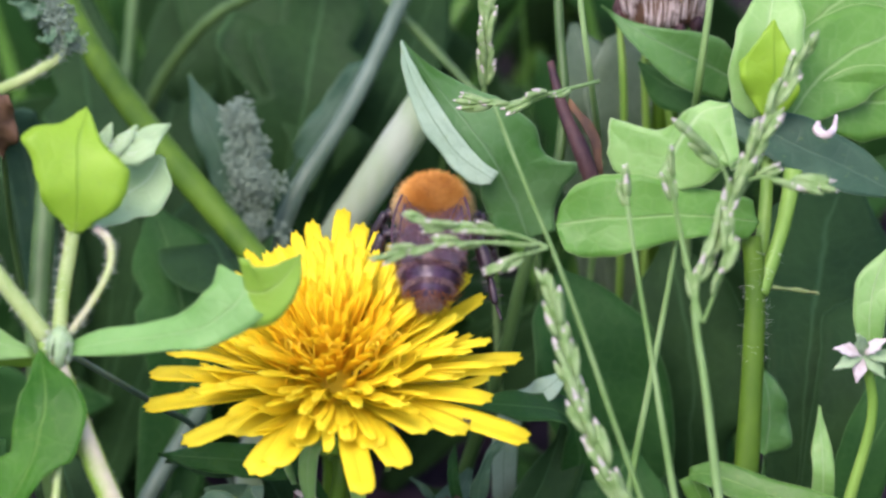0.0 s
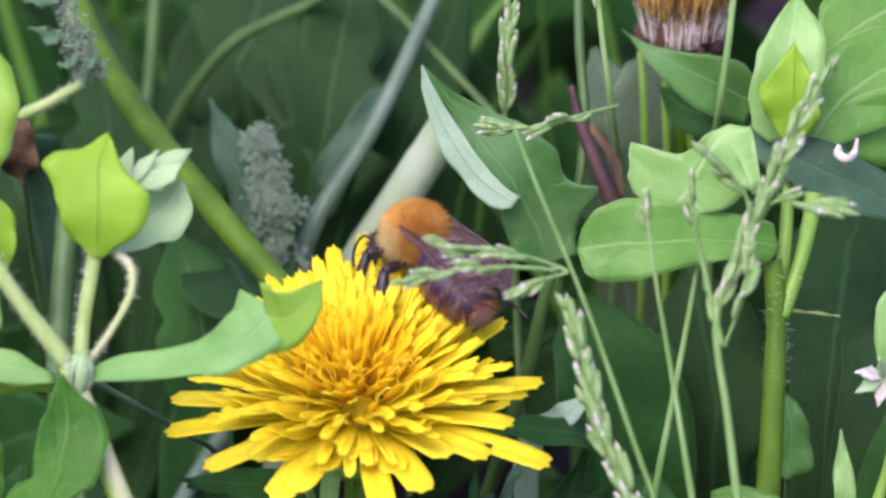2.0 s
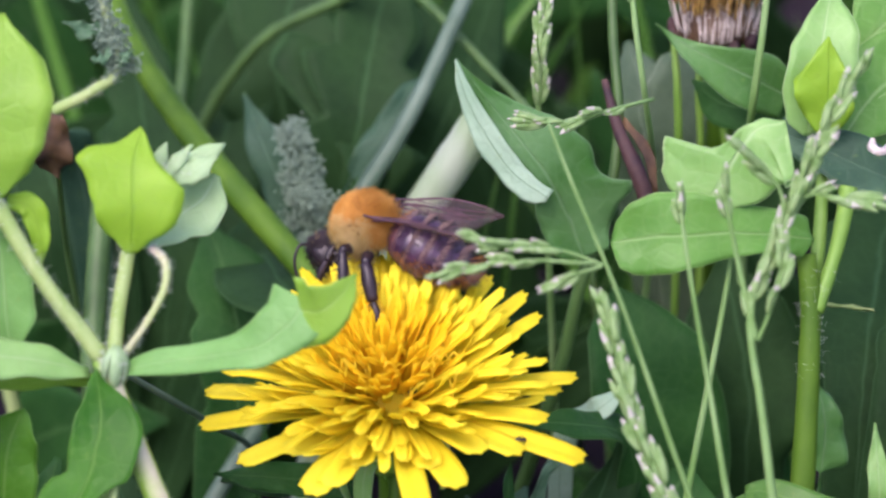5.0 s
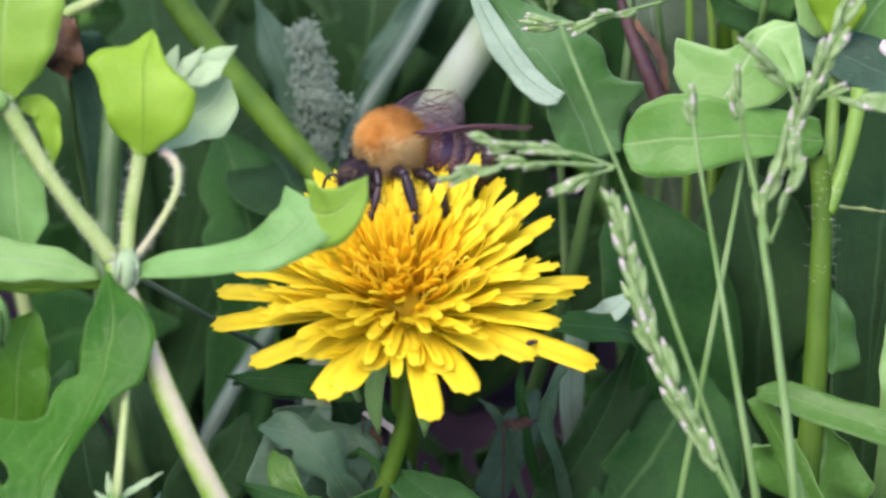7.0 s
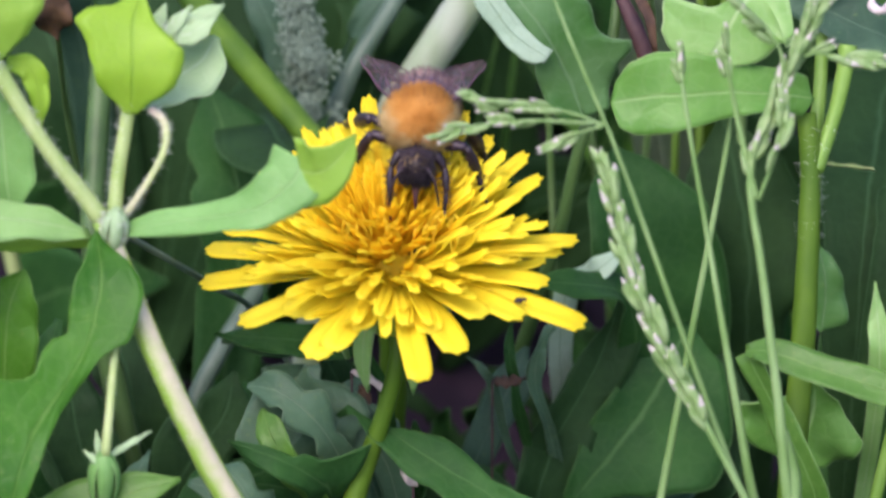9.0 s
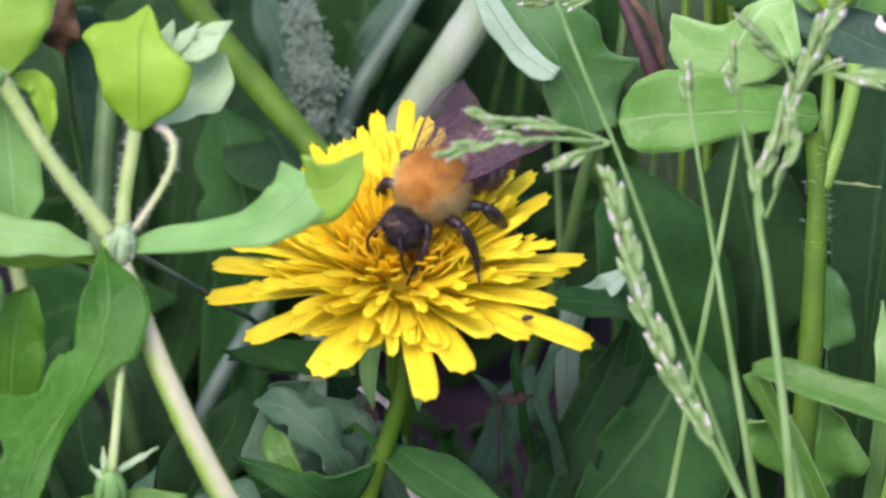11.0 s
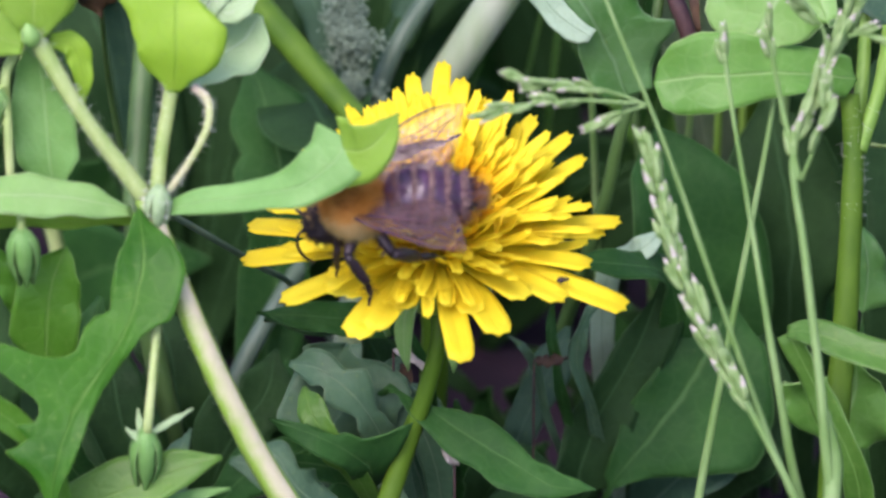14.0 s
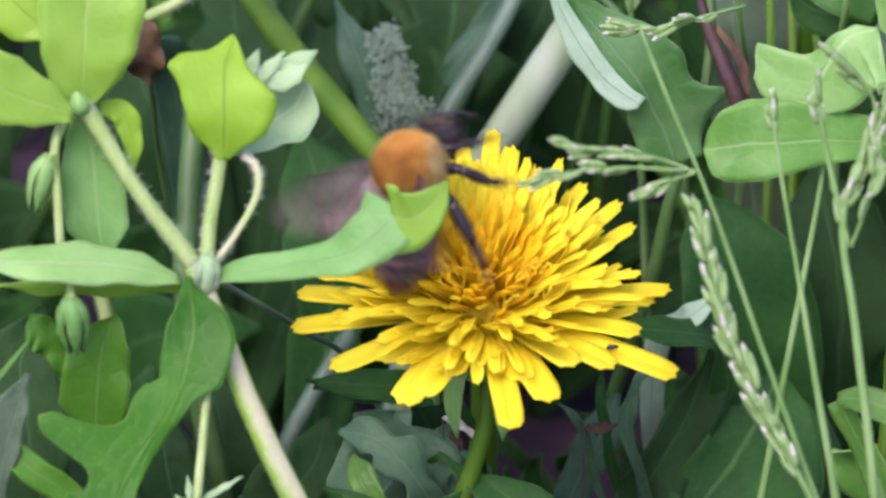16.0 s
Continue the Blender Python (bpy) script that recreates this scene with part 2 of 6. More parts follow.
STEM_HIGHLIT = highlit_stem("flushed_highlit_stem", (0.2, 0.36, 0.05), (0.44, 0.41, 0.29))
STEM_GRASS = skin_material("grass_culm", (0.12, 0.24, 0.06), (0.21, 0.34, 0.13), 0.5, 300, 0.2, (1, 1, 0.2), 0.25)
# Stem green lowered so the stalks behind look shaded.
STEM_SHADED = skin_material("stem_shade_darkened", (0.036, 0.085, 0.018), (0.065, 0.135, 0.034), 0.5, 250, 0.1, (1, 1, 0.2))
STEM_LIGHT = skin_material("stem_light", (0.24, 0.36, 0.1), (0.38, 0.48, 0.2), 0.42, 320, 0.2, (1, 1, 0.3))

# ---- shapes ----
MM = 0.001
CAMWARD = Vector((0, -0.866, 0.5))


def mesh_of(name, verts, faces, mats, uvs=None, slots=None):
    me = bpy.data.meshes.new(name)
    me.from_pydata([(x * MM, y * MM, z * MM) for x, y, z in verts], [], faces)
    for m in mats if isinstance(mats, (list, tuple)) else [mats]:
        me.materials.append(m)
    me.polygons.foreach_set("use_smooth", [True] * len(me.polygons))
    if slots:
        me.polygons.foreach_set("material_index", slots)
    if uvs:
        layer = me.uv_layers.new(name="UVMap")
        flat = [c for poly in faces for i in poly for c in uvs[i]]
        layer.data.foreach_set("uv", flat)
    me.update()
    return me


def empty(name, place):
    ob = new(name)
    ob.empty_display_size = 0.01
    ob.matrix_world = pose(place[0] * MM, place[1] * MM, place[2] * MM)
    return ob


def part(name, me, parent, label="", kind=""):
    """A mesh in world places, put under its thing."""
    ob = new(name, me)
    ob.parent = parent
    ob.matrix_parent_inverse = parent.matrix_world.inverted()
    return tagged(ob, label, kind=kind)


def spline(points, n):
    """n+1 places on a smooth line through the points."""
    p = [Vector(q) for q in points]
    if len(p) == 2:
        return [p[0].lerp(p[1], i / n) for i in range(n + 1)]
    knot = [0.0]
    for a, b in zip(p, p[1:]):
        knot.append(knot[-1] + max((b - a).length, 1e-3) ** 0.7)
    slope = []
    for i in range(len(p)):
        a, b = max(i - 1, 0), min(i + 1, len(p) - 1)
        if 0 < i < len(p) - 1:
            h0, h1 = knot[i] - knot[i - 1], knot[i + 1] - knot[i]
            slope.append(((p[i] - p[i - 1]) / h0 * h1 + (p[i + 1] - p[i]) / h1 * h0) / (h0 + h1))
        else:
            slope.append((p[b] - p[a]) / (knot[b] - knot[a]))
    out, spans = [], len(p) - 1
    for i in range(n + 1):
        s = min(i / n * spans, spans - 1e-6)
        k, u = int(s), s - int(s)
        h = knot[k + 1] - knot[k]
        out.append(p[k] * (2 * u ** 3 - 3 * u * u + 1) + slope[k] * h * (u ** 3 - 2 * u * u + u) + p[k + 1] * (3 * u * u - 2 * u ** 3) + slope[k + 1] * h * (u ** 3 - u * u))
    return out


def curve_value(values, s):
    x = s * (len(values) - 1)
    k = min(int(x), len(values) - 2)
    u = x - k
    u = u * u * (3 - 2 * u) * 0.5 + u * 0.5
    return values[k] * (1 - u) + values[k + 1] * u


def tube(points, radii, sides=9, n=20, wobble=0.04, seed=0):
    rnd = random.Random(seed)
    line = spline(points, n)
    verts, faces, uvs = [], [], []
    side = None
    for i, c in enumerate(line):
        d = (line[min(i + 1, n)] - line[max(i - 1, 0)]).normalized()
        if side is None:
            side = d.cross(Vector((0.3, 1, 0.2))).normalized()
        side = (side - d * side.dot(d)).normalized()
        other = d.cross(side)
        r = curve_value(radii, i / n)
        for k in range(sides):
            a = 2 * math.pi * k / sides
            q = r * (1 + wobble * rnd.uniform(-1, 1))
            verts.append(c + (side * math.cos(a) + other * math.sin(a)) * q)
            uvs.append((k / sides, i / n))
    for i in range(n):
        for k in range(sides):
            a, b = i * sides + k, i * sides + (k + 1) % sides
            faces.append((a, b, b + sides, a + sides))
    faces.append(tuple(reversed(range(sides))))
    faces.append(tuple(n * sides + k for k in range(sides)))
    return verts, faces, uvs


def merged(*shapes):
    verts, faces, uvs = [], [], []
    for v, f, u in shapes:
        base = len(verts)
        verts += v
        faces += [tuple(i + base for i in q) for q in f]
        uvs += u
    return verts, faces, uvs


def sheet(spine, half, face=None, fold=0.15, wave=0.25, thick=0.22, n=22, lobes=0, depth=0.55, seed=0, twist=0.0, cols=8, right=None, sweep=0.0):
    """A leaf: a midrib, its half widths along it, and the way that its upper side looks."""
    rnd = random.Random(seed)
    line = spline(spine, n)
    face = Vector(face) if face else CAMWARD * 0.8 + Vector((0, 0, 0.5))
    ph, ph2 = rnd.uniform(0, 6.3), rnd.uniform(0, 6.3)
    wavy = rnd.uniform(2.0, 3.4)
    edge = [[rnd.uniform(0, 6.3) for _ in range(3)] for _ in range(2)]
    tops, lows, uvs = [], [], []
    for i, c in enumerate(line):
        s = i / n
        d = (line[min(i + 1, n)] - line[max(i - 1, 0)]).normalized()
        side = d.cross(face)
        side = side.normalized() if side.length > 1e-4 else Vector((1, 0, 0))
        up = side.cross(d).normalized()
        if twist:
            q = Matrix.Rotation(radians(twist) * (s - 0.5), 3, d)
            side, up = q @ side, q @ up
        for k in range(cols + 1):
            u = 2 * k / cols - 1
            w = curve_value(right if right and u > 0 else half, s)
            if lobes:
                saw = (s * lobes + (0.15 if u > 0 else 0)) % 1.0
                cut = saw * 1.25 if saw < 0.8 else (1 - saw) / 0.2
                w *= 1 - depth * (1 - min(cut, 1)) * (0.35 + 0.65 * min(1, (1 - s) * 3))
            e = edge[1 if u > 0 else 0]
            w *= 1 + 0.03 * (math.sin(s * 11 + e[0]) + 0.6 * math.sin(s * 23 + e[1]) + 0.35 * math.sin(s * 41 + e[2]))
            a = abs(u)
            lift = fold * a * w + wave * a * a * math.sin(s * 6.28 * wavy + ph + (2.1 if u > 0 else 0)) + 0.08 * wave * math.sin(s * 40 + k * 1.7 + ph2)
            p = c + side * (u * w) + up * lift - d * (sweep * a * max(0.0, w - 2.5))
            t = thick * (1 + 0.8 * max(0, 1 - a * 5)) * (0.6 + 0.4 * (1 - a))
            tops.append(p + up * t * 0.5)
            lows.append(p - up * t * 0.5 * (1 + 1.2 * max(0, 1 - a * 4)))
            uvs.append((0.5 + 0.5 * u, s))
    verts, w, m = tops + lows, cols + 1, len(tops)
    faces = []
    for i in range(n):
        for k in range(cols):
            a = i * w + k
            faces.append((a, a + 1, a + 1 + w, a + w))
            faces.append((m + a, m + a + w, m + a + 1 + w, m + a + 1))
        a, b = i * w, i * w + cols
        faces.append((a, a + w, m + a + w, m + a))
        faces.append((b, m + b, m + b + w, b + w))
    for k in range(cols):
        a, b = k, n * w + k
        faces.append((a, m + a, m + a + 1, a + 1))
        faces.append((b, b + 1, m + b + 1, m + b))
    return verts, faces, uvs + uvs


COUNT = [0]


def leaf(parent, spine, half, mat, name="leaf", label="", **more):
    COUNT[0] += 1
    more.setdefault("seed", COUNT[0])
    v, f, u = sheet(spine, half, **more)
    return part(name, mesh_of(name, v, f, mat, u), parent, label)


def stem(parent, points, radii, mat, name="stem", label="", sides=10, n=24):
    COUNT[0] += 1
    v, f, u = tube(points, radii, sides, n, seed=COUNT[0])
    return part(name, mesh_of(name, v, f, mat, u), parent, label)


def spikes(bases, length, thick, mat, name, parent, label="", jitter=0.35, seed=1, bend=None):
    """Hairs: a thin three-sided cone at each (place, direction)."""
    rnd = random.Random(seed)
    verts, faces = [], []
    for p, d in bases:
        d = Vector(d) + Vector((rnd.uniform(-1, 1), rnd.uniform(-1, 1), rnd.uniform(-1, 1))) * jitter
        d.normalize()
        a = d.orthogonal().normalized()
        b = d.cross(a)
        k, q = len(verts), length * rnd.uniform(0.55, 1.15)
        for j in range(3):
            g = 2.094 * j
            verts.append(Vector(p) + (a * math.cos(g) + b * math.sin(g)) * thick)
        tip = Vector(p) + d * q
        if bend is not None:
            tip += Vector(bend) * q
        verts.append(tip)
        faces += [(k, k + 1, k + 3), (k + 1, k + 2, k + 3), (k + 2, k, k + 3)]
    ob = part(name, mesh_of(name, verts, faces, mat), parent, label, "stuff")
    return ob


def stem_hairs(parent, points, radius, count, length, seed=1, only=None):
    rnd = random.Random(seed)
    line = spline(points, 40)
    bases = []
    for _ in range(count):
        s = rnd.uniform(0, 39.9)
        k = int(s)
        c = line[k].lerp(line[k + 1], s - k)
        d = (line[k + 1] - line[k]).normalized()
        a = d.orthogonal().normalized()
        a = Matrix.Rotation(rnd.uniform(0, 6.28), 3, d) @ a
        if only is not None and a.dot(Vector(only)) < 0.1:
            continue
        bases.append((c + a * radius * 0.9, a))
    return spikes(bases, length, 0.024, HAIR, "stem_hair", parent, "fine white hairs", 0.3, seed)


def ovoid(centre, axis, length, width, n=8, sides=8, blunt=0.8):
    """A bud or grain: pointed at the far end of its axis."""
    axis = Vector(axis).normalized()
    a = axis.orthogonal().normalized()
    b = axis.cross(a)
    verts, faces, uvs = [], [], []
    for i in range(n + 1):
        s = i / n
        r = width * max(0.02, math.sin(math.pi * s ** blunt)) ** 0.75
        for k in range(sides):
            g = 2 * math.pi * k / sides
            verts.append(Vector(centre) + axis * (s * length) + (a * math.cos(g) + b * math.sin(g)) * r)
            uvs.append((k / sides, s))
    for i in range(n):
        for k in range(sides):
            p, q = i * sides + k, i * sides + (k + 1) % sides
            faces.append((p, q, q + sides, p + sides))
    faces.append(tuple(reversed(range(sides))))
    faces.append(tuple(n * sides + k for k in range(sides)))
    return verts, faces, uvs


# ---- ground ----
def ground():
    """Soil, uneven near the flower, flat to the horizon."""
    steps = [0, 15, 30, 45, 60, 80, 100, 130, 160, 200, 260, 340, 450, 700, 1200, 3000, 10000, 60000, 400000]
    verts, faces, seg = [(0, 60, 0)], [], 48
    for r in steps[1:]:
        for k in range(seg):
            a = 2 * math.pi * k / seg
            x, y = r * math.cos(a), 60 + r * math.sin(a)
            z = min(0.0, noise.noise(Vector((x, y, 0)) * 0.05) * 2.5 - 1.0) if r < 700 else -1.0
            verts.append((x, y, z))
    for k in range(seg):
        faces.append((0, 1 + k, 1 + (k + 1) % seg))
    for i in range(len(steps) - 2):
        for k in range(seg):
            a, b = 1 + i * seg + k, 1 + i * seg + (k + 1) % seg
            faces.append((a, a + seg, b + seg, b))
    return tagged(new("ground", mesh_of("ground", verts, faces, SOIL)), "dark damp soil under the weeds", "ground", kind="structure")


ground()

# ---- the dandelion ----
def petal_mesh(name, length, width, arch, mat, seed):
    """A strap-shaped floret along +x with a five-toothed end, its upper side +z."""
    rnd = random.Random(seed)
    n, cols = 7, 5
    tops, lows, uvs = [], [], []
    sway = rnd.uniform(-0.6, 0.6)
    for i in range(n + 1):
        s = i / n
        w = width * (0.42 + 0.58 * min(1, s * 1.9)) * (1 - 0.1 * max(0, (s - 0.75) / 0.25) ** 2)
        for k in range(cols + 1):
            u = 2 * k / cols - 1
            tooth = (0.35 * (k % 2) + rnd.uniform(0, 0.15)) if i == n else 0
            x = length * s - (abs(u) ** 2.5 * 0.7 + tooth) * (1 if i == n else 0.3 if i == n - 1 else 0)
            z = arch * math.sin(s * 2.6) + 0.28 * width * (abs(u) ** 1.5) * (1 - s * 0.5) + 0.07 * math.cos(u * 9)
            y = u * w + sway * s * s
            tops.append((x, y, z + 0.05))
            lows.append((x, y, z - 0.06))
            uvs.append((0.5 + 0.5 * u, s))
    w, m = cols + 1, len(tops)
    faces = []
    for i in range(n):
        for k in range(cols):
            a = i * w + k
            faces += [(a, a + w, a + w + 1, a + 1), (m + a, m + a + 1, m + a + 1 + w, m + a + w)]
        a, b = i * w, i * w + cols
        faces += [(a, m + a, m + a + w, a + w), (b, b + w, m + b + w, m + b)]
    for k in range(cols):
        b = n * w + k
        faces.append((b, m + b, m + b + 1, b + 1))
    return mesh_of(name, tops + lows, faces, mat, uvs + uvs)


HEAD = Vector((-3.9, -2.0, 54.5))
HEAD_POSE = Matrix.Translation(HEAD * MM) @ pose(0, 0, 0, 5, -3, 0)


def dandelion():
    """The open flower: scape, green cup with bracts, and rings of florets."""
    plant = tagged(empty("dandelion", (-10.0, -6.5, 0.0)), "open yellow dandelion in full bloom on a green stalk", "flower")
    stem(plant, [HEAD + Vector((0, 1, -4)), (-3.2, -4.1, 46.9), (-4.3, -5.1, 41.2), (-7.0, -6.3, 33.0), (-8.9, -8.7, 26.9), (-10.0, -6.5, 0.0)], [1.2, 0.8, 0.85, 1.05, 1.15, 1.2], STEM_OLIVE)
    v, f, u = ovoid((0, 0, -6.5), (0, 0, 1), 9.0, 4.2, 10, 14, 0.55)
    head = new("flower_head", mesh_of("flower_head", v, f, STEM, u))
    head.matrix_world = HEAD_POSE
    head.parent = plant
    head.matrix_parent_inverse = plant.matrix_world.inverted()
    tagged(head, "green cup under the florets")
    rnd = random.Random(5)

    def put(me, name, m):
        ob = new(name, me)
        ob.parent = head
        ob.matrix_basis = m

    # the close-packed bases in the middle
    v, f, u = ovoid((0, 0, -1.8), (0, 0, 1), 6.6, 5.0, 18, 36, 0.6)
    v = [p * (1 + 0.16 * noise.noise(p * 1.9)) for p in v]
    own_disc = new("floret_disc", mesh_of("floret_disc", v, f, PETAL_CORE, u))
    own_disc.parent = head
    # the outermost rays, one by one: bearing, length, elevation
    for k, (az, length, lift) in enumerate((
            (-175.5, 15.7, -2.2), (172.7, 15.4, 3.0), (163.0, 13.0, 11.1), (-150.1, 13.7, -2.5), (-142.8, 9.7, 0.0), (-120.1, 12.7, -3.6), (-112.4, 11.3, -2.5),
            (-106.6, 8.4, 2.0), (-80.1, 15.4, -2.2), (-70.4, 9.7, 1.8), (-64.5, 12.8, -1.8), (-47.9, 10.7, 3.2), (-36.5, 13.1, -0.0), (-25.6, 18.0, -3.8),
            (-19.0, 13.4, 3.4), (3.4, 15.6, 6.6), (17.6, 14.6, 24.2), (28.0, 14.9, 27.3), (46.1, 14.2, 32.2), (63.7, 13.8, 36.7), (76.7, 15.6, 35.2),
            (86.4, 17.6, 31.5), (94.8, 16.2, 33.7), (109.3, 13.6, 38.7), (129.0, 12.1, 35.4), (153.7, 12.4, 18.8))):
        me = petal_mesh("petal", length, rnd.uniform(1.35, 1.65) * (0.62 if k >= 15 else 1.0), 0.5, PETAL, 200 + k)
        put(me, "petal", pose(0, 0, 0, 0, 0, az) @ pose(2.6 * MM, 0, 0, rnd.uniform(-8, 8), -lift, 0))
    # the florets within them, wound in a spiral from the knot in the middle outwards
    shapes = {}
    total = 560
    for i in range(total):
        r = math.sqrt((i + 0.5) / total)
        az = (i * 137.508 + rnd.uniform(-6, 6)) % 360
        behind = math.sin(radians(az))
        edge = 6 + 42 * max(0, behind) ** 0.8 - 3 * max(0, -behind)
        lift = edge + (86 - edge) * (1 - r) ** (0.75 if behind > 0 else 0.9) + rnd.uniform(-7, 7)
        reach = 6.6 + (6.4 if behind > 0.1 else 3.4 + 3.2 * max(0, 1 + behind / 0.55)) * r ** 1.4 + rnd.uniform(-1.3, 0.7)
        if behind < -0.15 and r > 0.45 and i % 9 in (0, 2, 3, 5, 7):
            continue
        key = (round(reach * 1.25), round(r * 6), rnd.randrange(3))
        if key not in shapes:
            shapes[key] = petal_mesh("petal", key[0] / 1.25 * (0.95, 1.0, 1.06)[key[2]], 0.38 + 0.28 * key[1] / 6, (-1.0, 0.3, 1.0)[key[2]] * (0.4 + 0.1 * key[1]), PETAL_CORE if key[1] < 4 else PETAL, sum(key) + 31 * key[2])
        m = pose(0, 0, (2.6 - 2.2 * r) * MM, 0, 0, az) @ pose(3.0 * r * MM, 0, 0, rnd.uniform(-26, 26), -lift, rnd.uniform(-9, 9))
        put(shapes[key], "petal", m)
    curl = mesh_of("style", *tube([(0, 0, 0), (0, 0, 3), (0.2, 0, 5), (0.9, 0.1, 5.8), (1.2, 0.2, 5.1), (0.8, 0.2, 4.7)], [0.1, 0.1, 0.09, 0.09, 0.08, 0.05], 5, 14)[:2], STYLE)
    for i in range(34):
        az, rr = rnd.uniform(0, 6.283), rnd.uniform(2.5, 8.5)
        front = max(0.0, -math.sin(az))
        put(curl, "style", pose(rr * math.cos(az) * MM, rr * math.sin(az) * (1 - 0.4 * front) * MM, (2.4 - 0.12 * rr) * MM, rnd.uniform(-20, 20), rnd.uniform(-20, 20), rnd.uniform(0, 360)))
    for i in range(11):
        az = 360 * i / 11 + rnd.uniform(-8, 8)
        a = Vector((math.cos(radians(az)), math.sin(radians(az)), 0))
        if i % 2:
            pts = [a * 3 + Vector((0, 0, -3.5)), a * 4.6 + Vector((0, 0, -4.5)), a * 5.4 + Vector((0, 0, -8)), a * 5.0 + Vector((0, 0, -11.5))]
        else:
            pts = [a * 3.4 + Vector((0, 0, -4)), a * 4.4 + Vector((0, 0, -2)), a * 6.5 + Vector((0, 0, -0.9)), a * 9 + Vector((0, 0, -0.6))]
        v, f, u = sheet(pts, [0.9, 1.1, 0.9, 0.1], face=a, fold=0.2, wave=0.1, n=9, cols=4, seed=i)
        me = mesh_of("bract", v, f, CHICK, u)
        ob = new("bract", me)
        ob.parent = head
    return head


FLOWER = dandelion()


def beetle_mesh():
    """A pollen beetle: domed wing cases with a seam, a smaller collar and six stub legs."""
    shapes = [ovoid((-0.75, 0, 0.25), (1, 0, 0), 1.5, 0.42, 8, 10, 0.9), ovoid((0.55, 0, 0.22), (1, 0, 0), 0.55, 0.3, 6, 8, 0.8)]
    for side in (1, -1):
        for x in (-0.3, 0.15, 0.6):
            shapes.append(tube([(x, 0.25 * side, 0.15), (x + 0.05, 0.5 * side, 0.2), (x + 0.1, 0.7 * side, -0.1)], [0.06, 0.05, 0.03], 5, 4))
    v, f, _ = merged(*shapes)
    return mesh_of("pollen_beetle", v, f, CUTICLE)


BEETLE = beetle_mesh()


def beetle(place, turn, size, support):
    ob = tagged(new("pollen_beetle", BEETLE), "tiny black pollen beetle on the " + support, "beetle", "pollen beetles")
    ob.matrix_world = Matrix.Translation(Vector(place) * MM) @ pose(0, 0, 0, 50, 0, turn) @ Matrix.Scale(size, 4)


beetle((-0.5, 1.5, 59.0), 70, 0.5, "yellow florets")
beetle((-1.6, -5.0, 57.9), 200, 0.6, "yellow florets")
beetle((8.2, -9.0, 55.0), 20, 0.7, "yellow florets")
beetle((-12.5, -14.0, 68.2), 150, 0.6, "folded leaf tip")

# ---- hairy chickweed beside the flower ----
def seed_cup(parent, top, axis, length, width, mat, label):
    """A closed bud: a ribbed body clasped by five sepals."""
    axis = Vector(axis).normalized()
    a = axis.orthogonal().normalized()
    b = axis.cross(a)
    v, f, u = ovoid(Vector(top), axis, length * 0.96, width * 0.86, 9, 10, 0.6)
    bud = part("bud", mesh_of("bud", v, f, mat, u), parent, label)
    for k in range(5):
        g = 2 * math.pi * k / 5 + 0.3
        d = a * math.cos(g) + b * math.sin(g)
        c = Vector(top)
        line = [c + d * width * 0.25, c + axis * length * 0.25 + d * width * 0.92, c + axis * length * 0.6 + d * width * 0.95, c + axis * length + d * width * 0.42]
        v, f, u = sheet(line, [0.25 * width, 0.52 * width, 0.46 * width, 0.08], face=d, fold=-0.25, wave=0.05, thick=0.15, n=9, cols=4, seed=k)
        sepal = new("sepal", mesh_of("sepal", v, f, mat, u))
        sepal.parent = bud
        sepal.matrix_parent_inverse = parent.matrix_world.inverted() @ parent.matrix_world
    return bud


